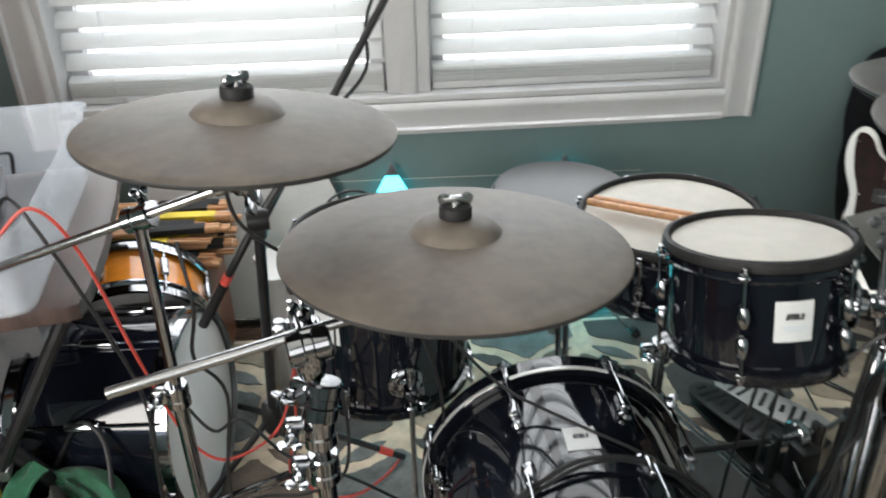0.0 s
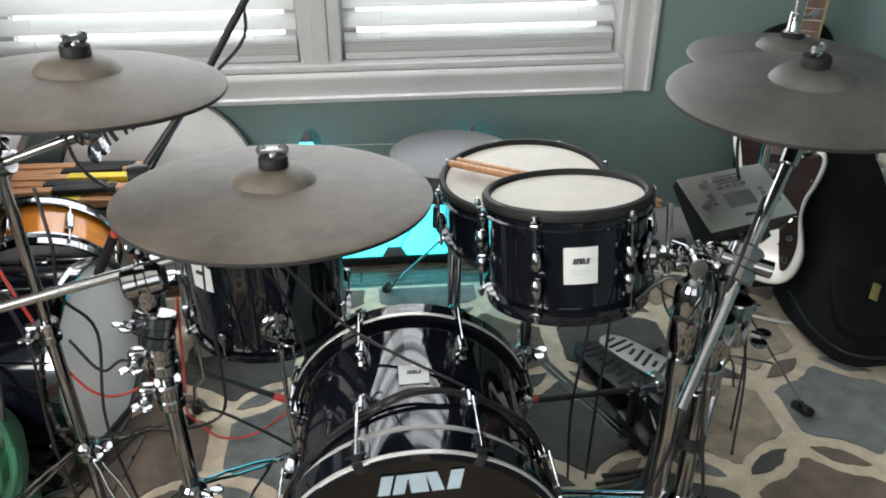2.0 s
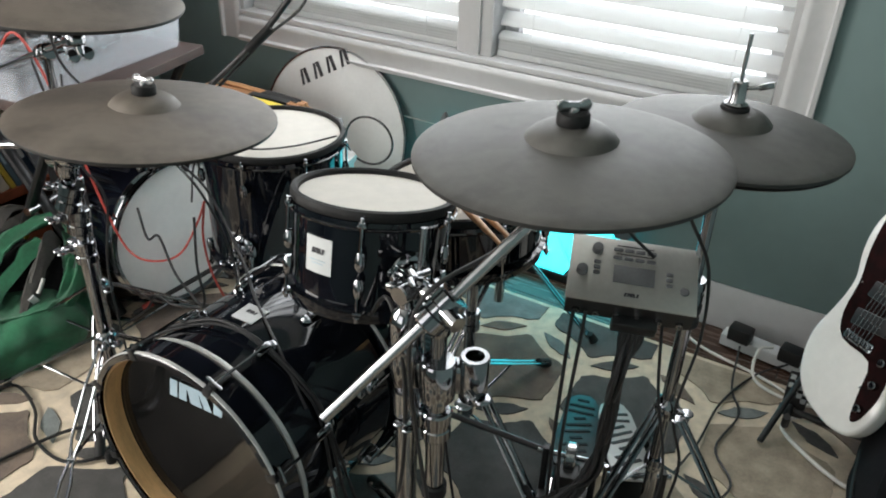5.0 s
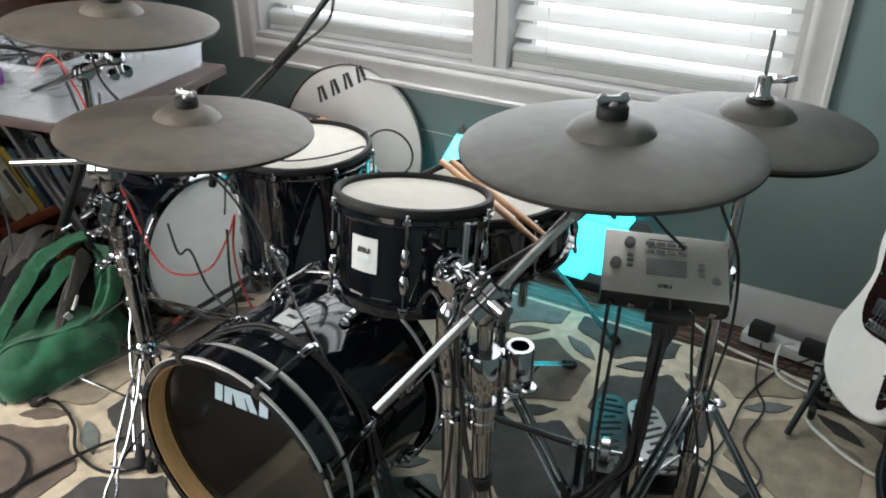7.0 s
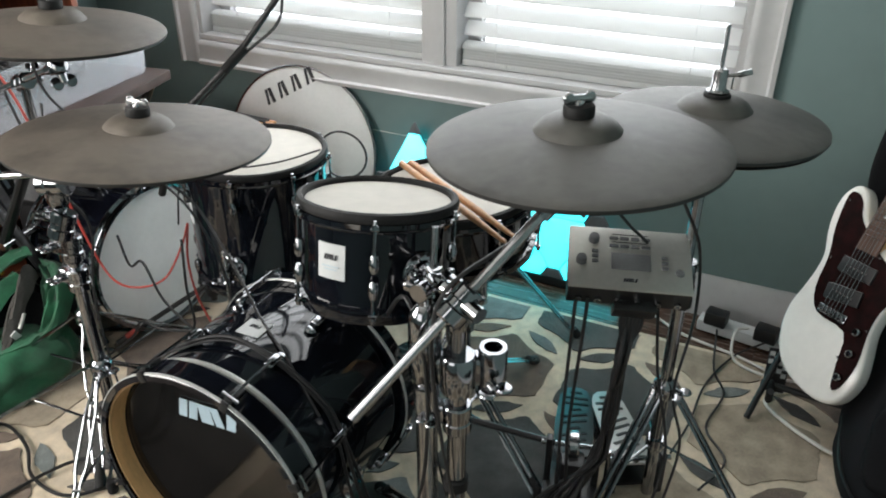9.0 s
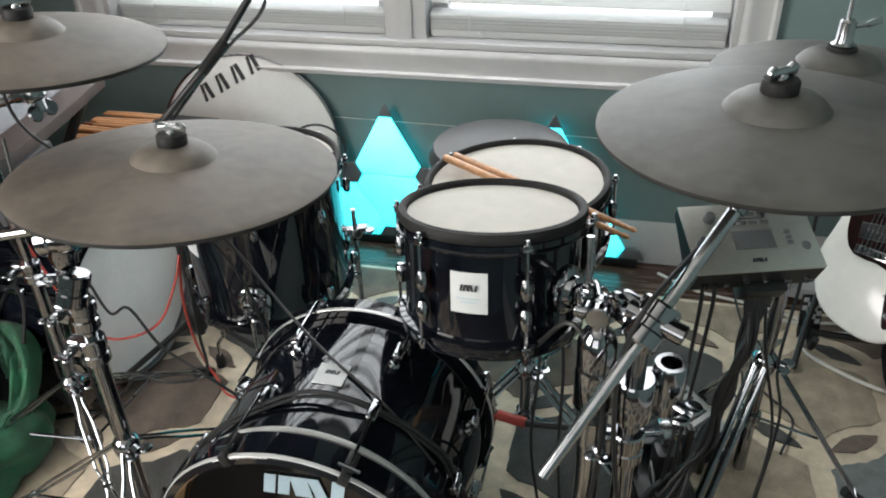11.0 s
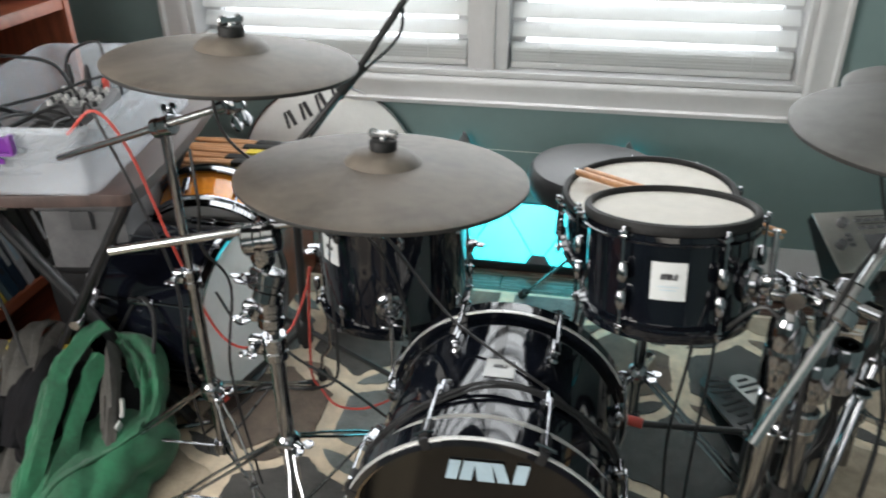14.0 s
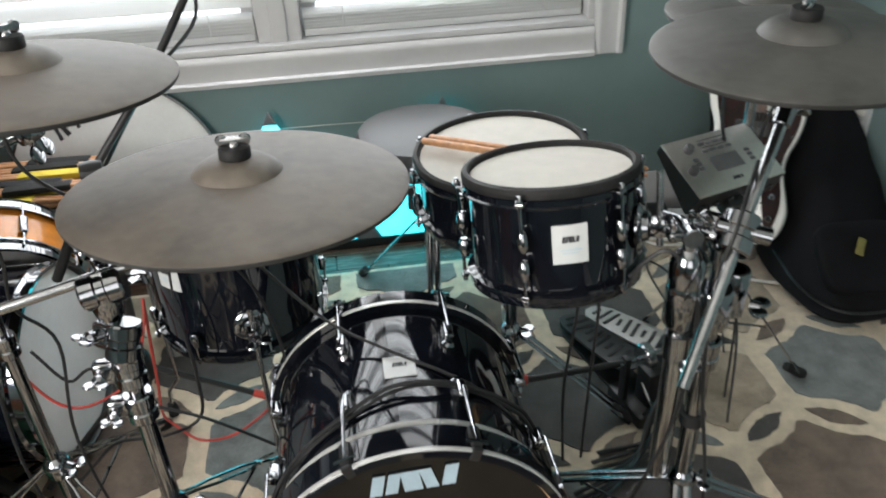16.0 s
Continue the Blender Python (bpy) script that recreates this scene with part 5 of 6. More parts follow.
# socket on the east wall
OU = thing("wall_outlet", "white double wall outlet plate", "outlet", pose(XE, 1.815, 0.386), kind="structure")
part("plate", bm_box(0.006, 0.075, 0.118, pose(XE - 0.003, 1.815, 0.386), 0.002), PAPER, OU)
for dz in (-0.02, 0.02):
    part("receptacle", bm_box(0.003, 0.034, 0.028, pose(XE - 0.0065, 1.815, 0.386 + dz), 0.006, 2), WHITE, OU)

# power strip and adapters along the north baseboard
PS = thing("power_strip", "white power strip lying by the baseboard", "power strip", pose(1.10, 1.99, 0))
part("case", bm_box(0.30, 0.052, 0.036, pose(1.13, 2.005, 0.012, 0, 0, -7), 0.006), PAPER, PS)
AD = solid("power_adapter", bm_box(0.062, 0.046, 0.042, pose(1.03, 1.995, 0.052, 0, 0, -8), 0.006), PLASTIC, "black power adapter plugged into the strip", "adapter", "power adapters", base=(1.03, 1.995, 0.03))
AD2 = solid("power_adapter", bm_box(0.062, 0.046, 0.042, pose(1.17, 1.975, 0.050, 0, 0, -10), 0.006), PLASTIC, "black power adapter plugged into the strip", "adapter", "power adapters", base=(1.17, 1.975, 0.03))

# ---- the drums stored at the side ----
def plain_drum(name, label, centre, axis, R, depth, shell, head, lugs=8, mark=False, hoop_mat=CHROME):
    m = turn_to(centre, axis)
    d = thing(name, label, "drum", m)
    part("shell", bm_lathe([(R - 0.008, -depth / 2), (R, -depth / 2), (R, depth / 2), (R - 0.008, depth / 2)], 64), shell, d, there=False)
    for s in (-1, 1):
        hd = part("drum_head", bm_lathe([(0, s * (depth / 2 + 0.003)), (R - 0.004, s * (depth / 2 + 0.003)), (R + 0.002, s * (depth / 2 - 0.002)), (R + 0.002, s * (depth / 2 - 0.010)), (0, s * (depth / 2 - 0.010))], 64), head, d, there=False)
        hp = part("hoop", bm_lathe([(R + 0.003, s * (depth / 2 - 0.016)), (R + 0.012, s * (depth / 2 - 0.018)), (R + 0.013, s * (depth / 2 - 0.013)), (R + 0.006, s * (depth / 2 - 0.008)), (R + 0.006, s * (depth / 2 + 0.012)), (R + 0.010, s * (depth / 2 + 0.014)), (R + 0.003, s * (depth / 2 + 0.015))], 64, closed=True), hoop_mat, d, there=False)
    for i in range(lugs):
        q = Matrix.Rotation(2 * math.pi * (i + 0.3) / lugs, 4, "Z")
        lg = part("lug", bm_box(0.018, 0.018, min(0.07, depth * 0.4), q @ pose(R + 0.007, 0, 0), 0.006, 3), CHROME, d, there=False)
        part("tension_rod", bm_tube([q @ Vector((R + 0.010, 0, -depth / 2)), q @ Vector((R + 0.010, 0, depth / 2))], 0.0028, 8), CHROME, lg, there=False)
    return d


GREYHEAD = material("smoky_drum_skin", (0.17, 0.17, 0.17), 0.3, vary=0.2, scale=8)
ND = plain_drum("side_drum", "dark navy drum with white head lying on its side", (-0.570, 1.345, 0.224), (0.97, -0.10, 0.04), 0.203, 0.29, NAVY, SKIN, 8)
OD = plain_drum("snare_drum", "orange lacquered snare drum propped on the navy drum", (-0.605, 1.575, 0.315), (0.20, -0.93, -0.34), 0.165, 0.125, ORANGE, GREYHEAD, 8)
PD = plain_drum("snare_drum", "pearl wrapped chrome snare drum on the bookcase shelf", (-1.15, 1.34, 1.008), (0, 0, 1), 0.165, 0.14, SHELLMIX, SKIN, 10)
# low chrome cradle under the navy drum
CR = thing("drum_cradle", "low chrome frame holding the drum off the rug", "stand", pose(-0.47, 1.20, 0))
for k in (-0.1, 0.1):
    part("rail", bm_tube([(-0.66 + k, 1.10 + k, 0.018), (-0.36 + k, 1.24 + k, 0.018)], 0.006, 8), CHROME, CR)
part("cross_rail", bm_tube([(-0.66, 1.05, 0.02), (-0.46, 1.33, 0.02)], 0.006, 8), CHROME, CR)

# ---- wooden chest with packs of sticks ----
BX = thing("wooden_chest", "reddish brown wooden chest with open tray top", "chest", pose(-0.62, 1.81, 0))
part("chest_body", slab(-0.93, -0.47, 1.68, 1.95, 0.0, 0.315, 0.004), CHERRY, BX)
for nm, b in (("tray_side", slab(-0.93, -0.47, 1.68, 1.692, 0.316, 0.33, 0.002)), ("tray_side", slab(-0.93, -0.47, 1.938, 1.95, 0.316, 0.39, 0.002)), ("tray_end", slab(-0.93, -0.918, 1.693, 1.937, 0.316, 0.33, 0.002)), ("tray_end", slab(-0.482, -0.47, 1.693, 1.937, 0.316, 0.322, 0.002))):
    part(nm, b, CHERRY, BX)
part("foot_board", slab(-0.92, -0.48, 1.69, 1.94, -0.001, 0.006), WALNUT, BX)
rs = random.Random(4)
for row, (zz, n) in enumerate(((0.325, 6), (0.3435, 6), (0.362, 6), (0.3805, 6), (0.399, 6), (0.4175, 5), (0.436, 5))):
    for i in range(n):
        yv = 1.706 + i * 0.039 + rs.uniform(-0.004, 0.004) + row * 0.006
        xo = rs.uniform(-0.04, 0.03)
        rot = rs.uniform(-5, 5)
        m = pose(-0.625 + xo, yv, zz + 0.001, 0, 0, rot)
        pk = thing("drumstick_pair", ("pair of hickory drumsticks in a black sleeve", "pair of hickory drumsticks in a yellow sleeve")[(row % 3 if i < 2 else (i + row) % 3) == 2], "drumsticks", m, "packs of drumsticks")
        for k in (-1, 1):
            prof = [(0, -0.2), (0.006, -0.199), (0.0072, -0.195), (0.0072, 0.10), (0.004, 0.185), (0.0032, 0.188), (0.0045, 0.193), (0.003, 0.2), (0, 0.2)]
            part("stick", bm_lathe(prof, 12, pose(0, k * 0.0076, 0.006, 0, 90 if (i + row) % 2 else -90, 0)), HICKORY, pk, there=False)
        part("sleeve", bm_box(0.16, 0.033, 0.0165, pose((0.07, -0.05, 0.02)[row % 3] + rs.uniform(-0.03, 0.03), 0, 0.006), 0.004, 2), (RUBBER, RUBBER, YELLOW)[row % 3 if i < 2 else (i + row) % 3], pk, there=False)

# pale plastic tub beside the chest
TB = thing("plastic_tub", "pale grey plastic tub standing beside the chest", "tub", pose(-0.27, 1.66, 0))
part("tub_wall", bm_prism(closed_curve([(-0.09, -0.07), (0.09, -0.07), (0.10, 0.0), (0.09, 0.07), (-0.09, 0.07), (-0.10, 0)], 3), 0.36, pose(-0.215, 1.68, 0.004, 0, 0, 20), 0.006), SILVER, TB)
part("tub_rim", bm_prism(closed_curve([(-0.097, -0.077), (0.097, -0.077), (0.107, 0.0), (0.097, 0.077), (-0.097, 0.077), (-0.107, 0)], 3), 0.02, pose(-0.215, 1.68, 0.366, 0, 0, 20), 0.004), SILVER, TB)

# ---- microphone boom stand ----
MS = thing("microphone_stand", "black microphone boom stand with red tape", "stand", pose(-0.27, 1.345, 0))
part("column", bm_tube([(-0.290, 1.375, 0.10), (-0.243, 1.305, 0.665)], 0.0105, 12), PLASTIC, MS)
part("base_clutch", bm_lathe([(0, -0.03), (0.02, -0.03), (0.024, 0.0), (0.02, 0.04), (0.012, 0.05), (0, 0.05)], 16, pose(-0.288, 1.372, 0.15)), PLASTIC, MS)
for fx, fy in ((0.0, 1.36), (-0.48, 1.17), (-0.48, 1.62)):
    lg = part("leg", bm_tube([(-0.288, 1.372, 0.16), (fx, fy, 0.016)], 0.0075, 8), PLASTIC, MS)
    part("tape", bm_tube([Vector((-0.288, 1.372, 0.16)).lerp(Vector((fx, fy, 0.016)), 0.80), Vector((-0.288, 1.372, 0.16)).lerp(Vector((fx, fy, 0.016)), 0.9)], 0.0095, 10), RED, lg, "red tape band")
part("boom_joint", join(bm_lathe([(0, -0.02), (0.021, -0.02), (0.023, 0), (0.021, 0.02), (0, 0.02)], 18, turn_to((-0.243, 1.303, 0.675), (1, 0.2, 0))), bm_box(0.03, 0.03, 0.05, pose(-0.243, 1.303, 0.665), 0.006)), PLASTIC, MS)
bm0, bm1 = Vector((-0.352, 1.335, 0.49)), Vector((0.115, 1.455, 1.19))
mid = Vector((-0.243, 1.300, 0.675))
part("boom_arm", bm_tube([bm0, mid, Vector((-0.125, 1.405, 0.815)), Vector((0.02, 1.50, 1.03)), Vector((0.16, 1.58, 1.26))], 0.0078, 10), PLASTIC, MS)
part("tape", bm_tube([bm0.lerp(mid, 0.22), bm0.lerp(mid, 0.33)], 0.0098, 10), RED, MS, "red tape band")
part("counter_grip", bm_tube([bm0 - (mid - bm0) * 0.35, bm0 + (mid - bm0) * 0.2], 0.0105, 10), RUBBER, MS)
part("boom_clip", bm_tube([(-0.15, 1.386, 0.785), (-0.105, 1.42, 0.84)], 0.012, 10), RUBBER, MS)
part("cable", bm_tube([(-0.25, 1.29, 0.64), (-0.16, 1.39, 0.765), (-0.10, 1.42, 0.83), (-0.03, 1.46, 0.90), (-0.02, 1.49, 1.0), (0.06, 1.53, 1.14), (0.13, 1.58, 1.26)], 0.0036, 6, 5), CABLE, MS)

# ---- table on a folding stand, with the plastic box ----
TM = pose(-0.742, 1.317, 0, 0, 0, 10)
TA = thing("side_table", "dark brown table top on a black folding stand", "table", TM)
part("tabletop", bm_prism(closed_curve([(-0.19, -0.30), (0.14, -0.30), (0.215, -0.24), (0.215, 0.24), (0.16, 0.30), (-0.19, 0.30), (-0.215, 0.26), (-0.215, -0.26)], 3), 0.026, pose(0, 0, 0.639), 0.004), WALNUT, TA, there=False)
for yk in (-0.24, 0.24):
    part("leg", bm_tube([(-0.20, yk, 0.01), (0.18, yk, 0.638)], 0.018, 10, flat=0.7), PLASTIC, TA, there=False)
    part("leg", bm_tube([(0.20, yk + 0.035, 0.01), (-0.18, yk + 0.035, 0.638)], 0.018, 10, flat=0.7), PLASTIC, TA, there=False)
part("spreader", bm_tube([(0.0, -0.26, 0.325), (0.0, 0.29, 0.325)], 0.012, 10), STEEL, TA, there=False)

BNM = pose(-0.760, 1.30, 0.6665, 0, 0, 8.5)
BN = thing("storage_box", "translucent open plastic storage box with purple handle", "storage box", BNM)
def box_shell(w, l, h, flare, t):
    rings = []
    bm = bmesh.new()
    def ring(wx, ly, z, r=0.03):
        pts = []
        for cx, cy, a0 in ((wx / 2 - r, ly / 2 - r, 0), (-wx / 2 + r, ly / 2 - r, 90), (-wx / 2 + r, -ly / 2 + r, 180), (wx / 2 - r, -ly / 2 + r, 270)):
            for s in range(5):
                a = math.radians(a0 + 22.5 * s)
                pts.append(bm.verts.new((cx + r * math.cos(a), cy + r * math.sin(a), z)))
        return pts
    seq = [ring(w, l, 0), ring(w + flare * 0.75, l + flare * 0.75, h * 0.78), ring(w + flare * 1.15, l + flare * 1.15, h * 0.80), ring(w + flare * 1.3, l + flare * 1.3, h), ring(w + flare * 1.9, l + flare * 1.9, h + 0.001), ring(w + flare * 1.9, l + flare * 1.9, h - 0.012), ring(w + flare * 1.9 - t, l + flare * 1.9 - t, h - 0.012)]
    inner = [ring(w + flare * 1.3 - 2 * t, l + flare * 1.3 - 2 * t, h - 0.003), ring(w + flare * 1.15 - 2 * t, l + flare * 1.15 - 2 * t, h * 0.80 + t), ring(w + flare * 0.75 - 2 * t, l + flare * 0.75 - 2 * t, h * 0.78), ring(w - 2 * t, l - 2 * t, t)]
    n = len(seq[0])
    for run in (seq[:5] + seq[5:6], inner):
        for a, b in zip(run, run[1:]):
            for i in range(n):
                bm.faces.new((a[i], a[(i + 1) % n], b[(i + 1) % n], b[i]))
    a, b = seq[4], inner[0]
    for i in range(n):
        bm.faces.new((a[i], a[(i + 1) % n], b[(i + 1) % n], b[i]))
    bm.faces.new(seq[0][::-1])
    bm.faces.new(inner[-1])
    bmesh.ops.recalc_face_normals(bm, faces=bm.faces[:])
    return bm
part("tub", box_shell(0.345, 0.58, 0.145, 0.022, 0.003), BINPL, BN, there=False)
part("handle", join(bm_box(0.116, 0.014, 0.006, pose(-0.008, -0.315, 0.096), 0.002), bm_box(0.108, 0.006, 0.034, pose(-0.008, -0.311, 0.112, 8), 0.002), bm_box(0.009, 0.015, 0.036, pose(-0.064, -0.315, 0.116), 0.002), bm_box(0.009, 0.015, 0.036, pose(0.048, -0.315, 0.116), 0.002)), PURPLE, BN, "purple clip handle", there=False)
part("label", bm_box(0.05, 0.002, 0.012, pose(-0.005, -0.3065, 0.078, 8)), PURPLE, BN, there=False)
for i in range(6):
    part("vent_boss", bm_lathe([(0, 0), (0.010, 0), (0.010, 0.003), (0.007, 0.004), (0, 0.004)], 16, pose(0.182, -0.10 + i * 0.034, 0.10, 0, 84, 0)), BINPL, BN, there=False)
MXM = BNM @ pose(-0.015, 0.085, 0.052, -3, 5, 12)
MX = thing("audio_mixer", "small grey audio mixer with rows of knobs", "mixer", MXM)
part("case", bm_box(0.14, 0.20, 0.045, pose(0, 0, 0), 0.006), GREYPL, MX, there=False)
part("control_panel", bm_box(0.130, 0.19, 0.003, pose(0, 0, 0.0235), 0.001), GREYPL, MX, there=False)
for i in range(5):
    for j in range(6):
        part("knob", bm_lathe([(0, 0), (0.0062, 0), (0.005, 0.011), (0, 0.0115)], 12, pose(-0.048 + i * 0.024, -0.075 + j * 0.026, 0.025)), (STRIPE, PLASTIC, SILVER)[(i + j) % 3], MX, there=False)
for i, mt in enumerate((CABLE, CABLE, RED)):
    part("plug", bm_lathe([(0, 0), (0.008, 0), (0.0085, 0.03), (0.006, 0.05), (0.004, 0.06), (0, 0.06)], 12, pose(-0.04 + i * 0.04, 0.085, 0.022)), mt, MX, there=False)
solid("power_adapter", bm_box(0.075, 0.055, 0.045, BNM @ pose(-0.06, -0.20, 0.033, 0, 0, 12), 0.007), PLASTIC, "black power adapter lying in the storage box", "adapter", base=tuple((BNM @ pose(-0.06, -0.20, 0.01)).translation))
for i in range(9):
    ph = i * 1.3
    pts = [BNM @ Vector((0.115 * math.cos(ph + a) * (0.8 + 0.2 * math.sin(3 * a + i)) - 0.02, -0.15 + 0.105 * math.sin(ph + a), 0.018 + 0.04 * (0.5 + 0.5 * math.sin(2 * a + i)) + 0.006 * i)) for a in np.linspace(0, 5.5, 9)]
    solid("cable", bm_tube(pts, 0.0042, 6, 5), CABLE, "black audio cable coiled in the storage box", "cable", "cables in the box", base=tuple(pts[0]))
# totes below the table
def tote(label, m, w, l, h, mat):
    t = thing("storage_tote", label, "storage box", m, "totes under the table")
    part("bin", bm_prism(closed_curve([(-w / 2, -l / 2), (w / 2, -l / 2), (w / 2, l / 2), (-w / 2, l / 2)], 1), h - 0.022, None, 0.004), mat, t, there=False)
    part("lid", bm_box(w + 0.02, l + 0.02, 0.024, pose(0, 0, h - 0.011), 0.007, 3), mat, t, there=False)
    for k in (-1, 1):
        part("latch", bm_box(0.05, 0.012, 0.05, pose(0, k * (l / 2 + 0.008), h - 0.045), 0.004), GREYPL, t, there=False)
    return t
tote("dark storage tote standing on the floor", pose(-0.81, 1.43, 0.0, 0, 0, 8), 0.26, 0.27, 0.34, PLASTIC)
tote("grey lidded storage tote stacked under the table", pose(-0.80, 1.40, 0.3415, 0, 0, 9), 0.20, 0.24, 0.18, GREYPL)

# ---- bookcase ----
BK = thing("bookcase", "reddish cherry wood bookcase with books and a snare drum", "bookcase", pose(-1.18, 1.36, 0))
BX0, BX1, BY0, BY1 = XW + 0.004, -1.0, 1.035, 1.715
part("side_panel", slab(BX0, BX1, BY0, BY0 + 0.022, 0.0, 1.9, 0.002), CHERRY, BK)
part("side_panel", slab(BX0, BX1, BY1 - 0.022, BY1, 0.0, 1.9, 0.002), CHERRY, BK)
for z in (0.06, 0.25, 0.565, 0.905, 1.35, 1.87):
    part("shelf", slab(BX0, BX1 - 0.003, BY0 + 0.023, BY1 - 0.023, z - 0.03, z, 0.002), CHERRY, BK)
part("back_panel", slab(BX0, BX0 + 0.008, BY0 + 0.023, BY1 - 0.023, 0.06, 1.87), CHERRY, BK)
BK2 = thing("cabinet", "low orange-brown wooden cabinet beside the bookcase", "cabinet", pose(-1.15, 0.62, 0))
part("cabinet_body", slab(BX0, -1.0, 0.30, 0.93, 0.0, 0.245, 0.004), CHERRY, BK2)
part("top", slab(BX0, -0.985, 0.29, 0.945, 0.246, 0.268, 0.004), CHERRY, BK2)
part("door", slab(-0.999, -0.985, 0.33, 0.90, 0.02, 0.235, 0.003), OAK, BK2)
rs = random.Random(12)
cols = [(0.42, 0.37, 0.28), (0.50, 0.46, 0.38), (0.55, 0.40, 0.06), (0.10, 0.16, 0.20), (0.02, 0.05, 0.09), (0.02, 0.035, 0.06), (0.45, 0.46, 0.48), (0.02, 0.022, 0.025), (0.03, 0.035, 0.03), (0.02, 0.02, 0.02), (0.05, 0.045, 0.04), (0.02, 0.025, 0.022)]
BOOKM = [material("book_cover", c, 0.45, vary=0.15, scale=30, bump=0.1) for c in cols]
PAGES = material("book_pages", (0.62, 0.57, 0.46), 0.8, vary=0.12, scale=60, stretch=(1, 12, 1))
def book(y, t, h, d, lean, mat, label, z=0.2505):
    m = pose(BX1 - 0.012 - d / 2, y, z, lean, 0, 0)
    b = thing("book", label, "book", m, "books on the shelf")
    part("cover", join(bm_box(d, 0.0025, h, pose(0, -t / 2 + 0.0013, h / 2)), bm_box(d, 0.0025, h, pose(0, t / 2 - 0.0013, h / 2)), bm_box(0.003, t, h, pose(d / 2, 0, h / 2), 0.001, 1)), mat, b, there=False)
    part("page_block", bm_box(d - 0.012, t - 0.006, h - 0.012, pose(-0.003, 0, h / 2)), PAGES, b, there=False)
    part("spine_title", bm_box(0.0008, t * 0.45, h * 0.42, pose(d / 2 + 0.0016, 0, h * 0.58)), (PAPER, ICE, INK)[rs.randrange(3)], b, there=False)
    return b
y = 1.125
names = ["thick cream paperback book", "pale worn paperback book", "yellow spined paperback book", "slate blue paperback book", "navy hardback book", "dark blue hardback book", "silver spined paperback book", "black hardback book", "dark green hardback book", "charcoal hardback book", "dark brown hardback book", "black paperback book"]
for i in range(12):
    t = (0.042, 0.030, 0.016)[i] if i < 3 else rs.uniform(0.016, 0.028)
    h = rs.uniform(0.20, 0.25)
    lean = 19 - 0.4 * i + rs.uniform(-1, 1)
    book(y + t / 2, t, h, rs.uniform(0.15, 0.19), lean, BOOKM[i], names[i] + " leaning on the bookcase shelf")
    y += t / math.cos(math.radians(lean)) + 0.003
for i in range(7):
    t = rs.uniform(0.016, 0.03)
    h = rs.uniform(0.18, 0.24)
    book(1.09 + i * 0.034, t, h, 0.16, 4, BOOKM[(i * 5 + 3) % 12], names[(i * 5 + 3) % 12] + " on the middle shelf", 0.5655)

# ---- backpack and clothing heaped by the bookcase ----
def fold(path, width, side, seed, bulge=0.02, wave=0.008, waves=3, thick=0.005):
    """A creased strip of cloth along a path; side: the way its width runs."""
    pts = spline(path, 7)
    bm = bmesh.new()
    n, grid = 13, []
    for i, p in enumerate(pts):
        d = (pts[min(i + 1, len(pts) - 1)] - pts[max(i - 1, 0)]).normalized()
        s = (Vector(side) - d * Vector(side).dot(d)).normalized()
        out = d.cross(s)
        row = []
        taper = 0.72 + 0.28 * math.sin(math.pi * i / (len(pts) - 1)) + 0.10 * noise.noise(Vector((i * 0.31, seed, 0)))
        for j in range(n):
            u = j / (n - 1) * 2 - 1
            h = bulge * (1 - u * u) + wave * math.sin(waves * math.pi * u + 2.2 * noise.noise(Vector((i * 0.12, seed, 1.7)))) + 0.016 * noise.noise(Vector((i * 0.16, j * 0.35, seed))) + 0.005 * noise.noise(Vector((i * 0.5, j * 0.7, seed)))
            q = p + s * u * width / 2 * taper + out * h
            q.z = max(q.z, 0.008)
            row.append(bm.verts.new(q))
        grid.append(row)
    faces = [bm.faces.new((a[j], a[j + 1], b[j + 1], b[j])) for a, b in zip(grid, grid[1:]) for j in range(n - 1)]
    bmesh.ops.recalc_face_normals(bm, faces=bm.faces[:])
    bmesh.ops.solidify(bm, geom=bm.faces[:], thickness=thick)
    bmesh.ops.recalc_face_normals(bm, faces=bm.faces[:])
    return bm


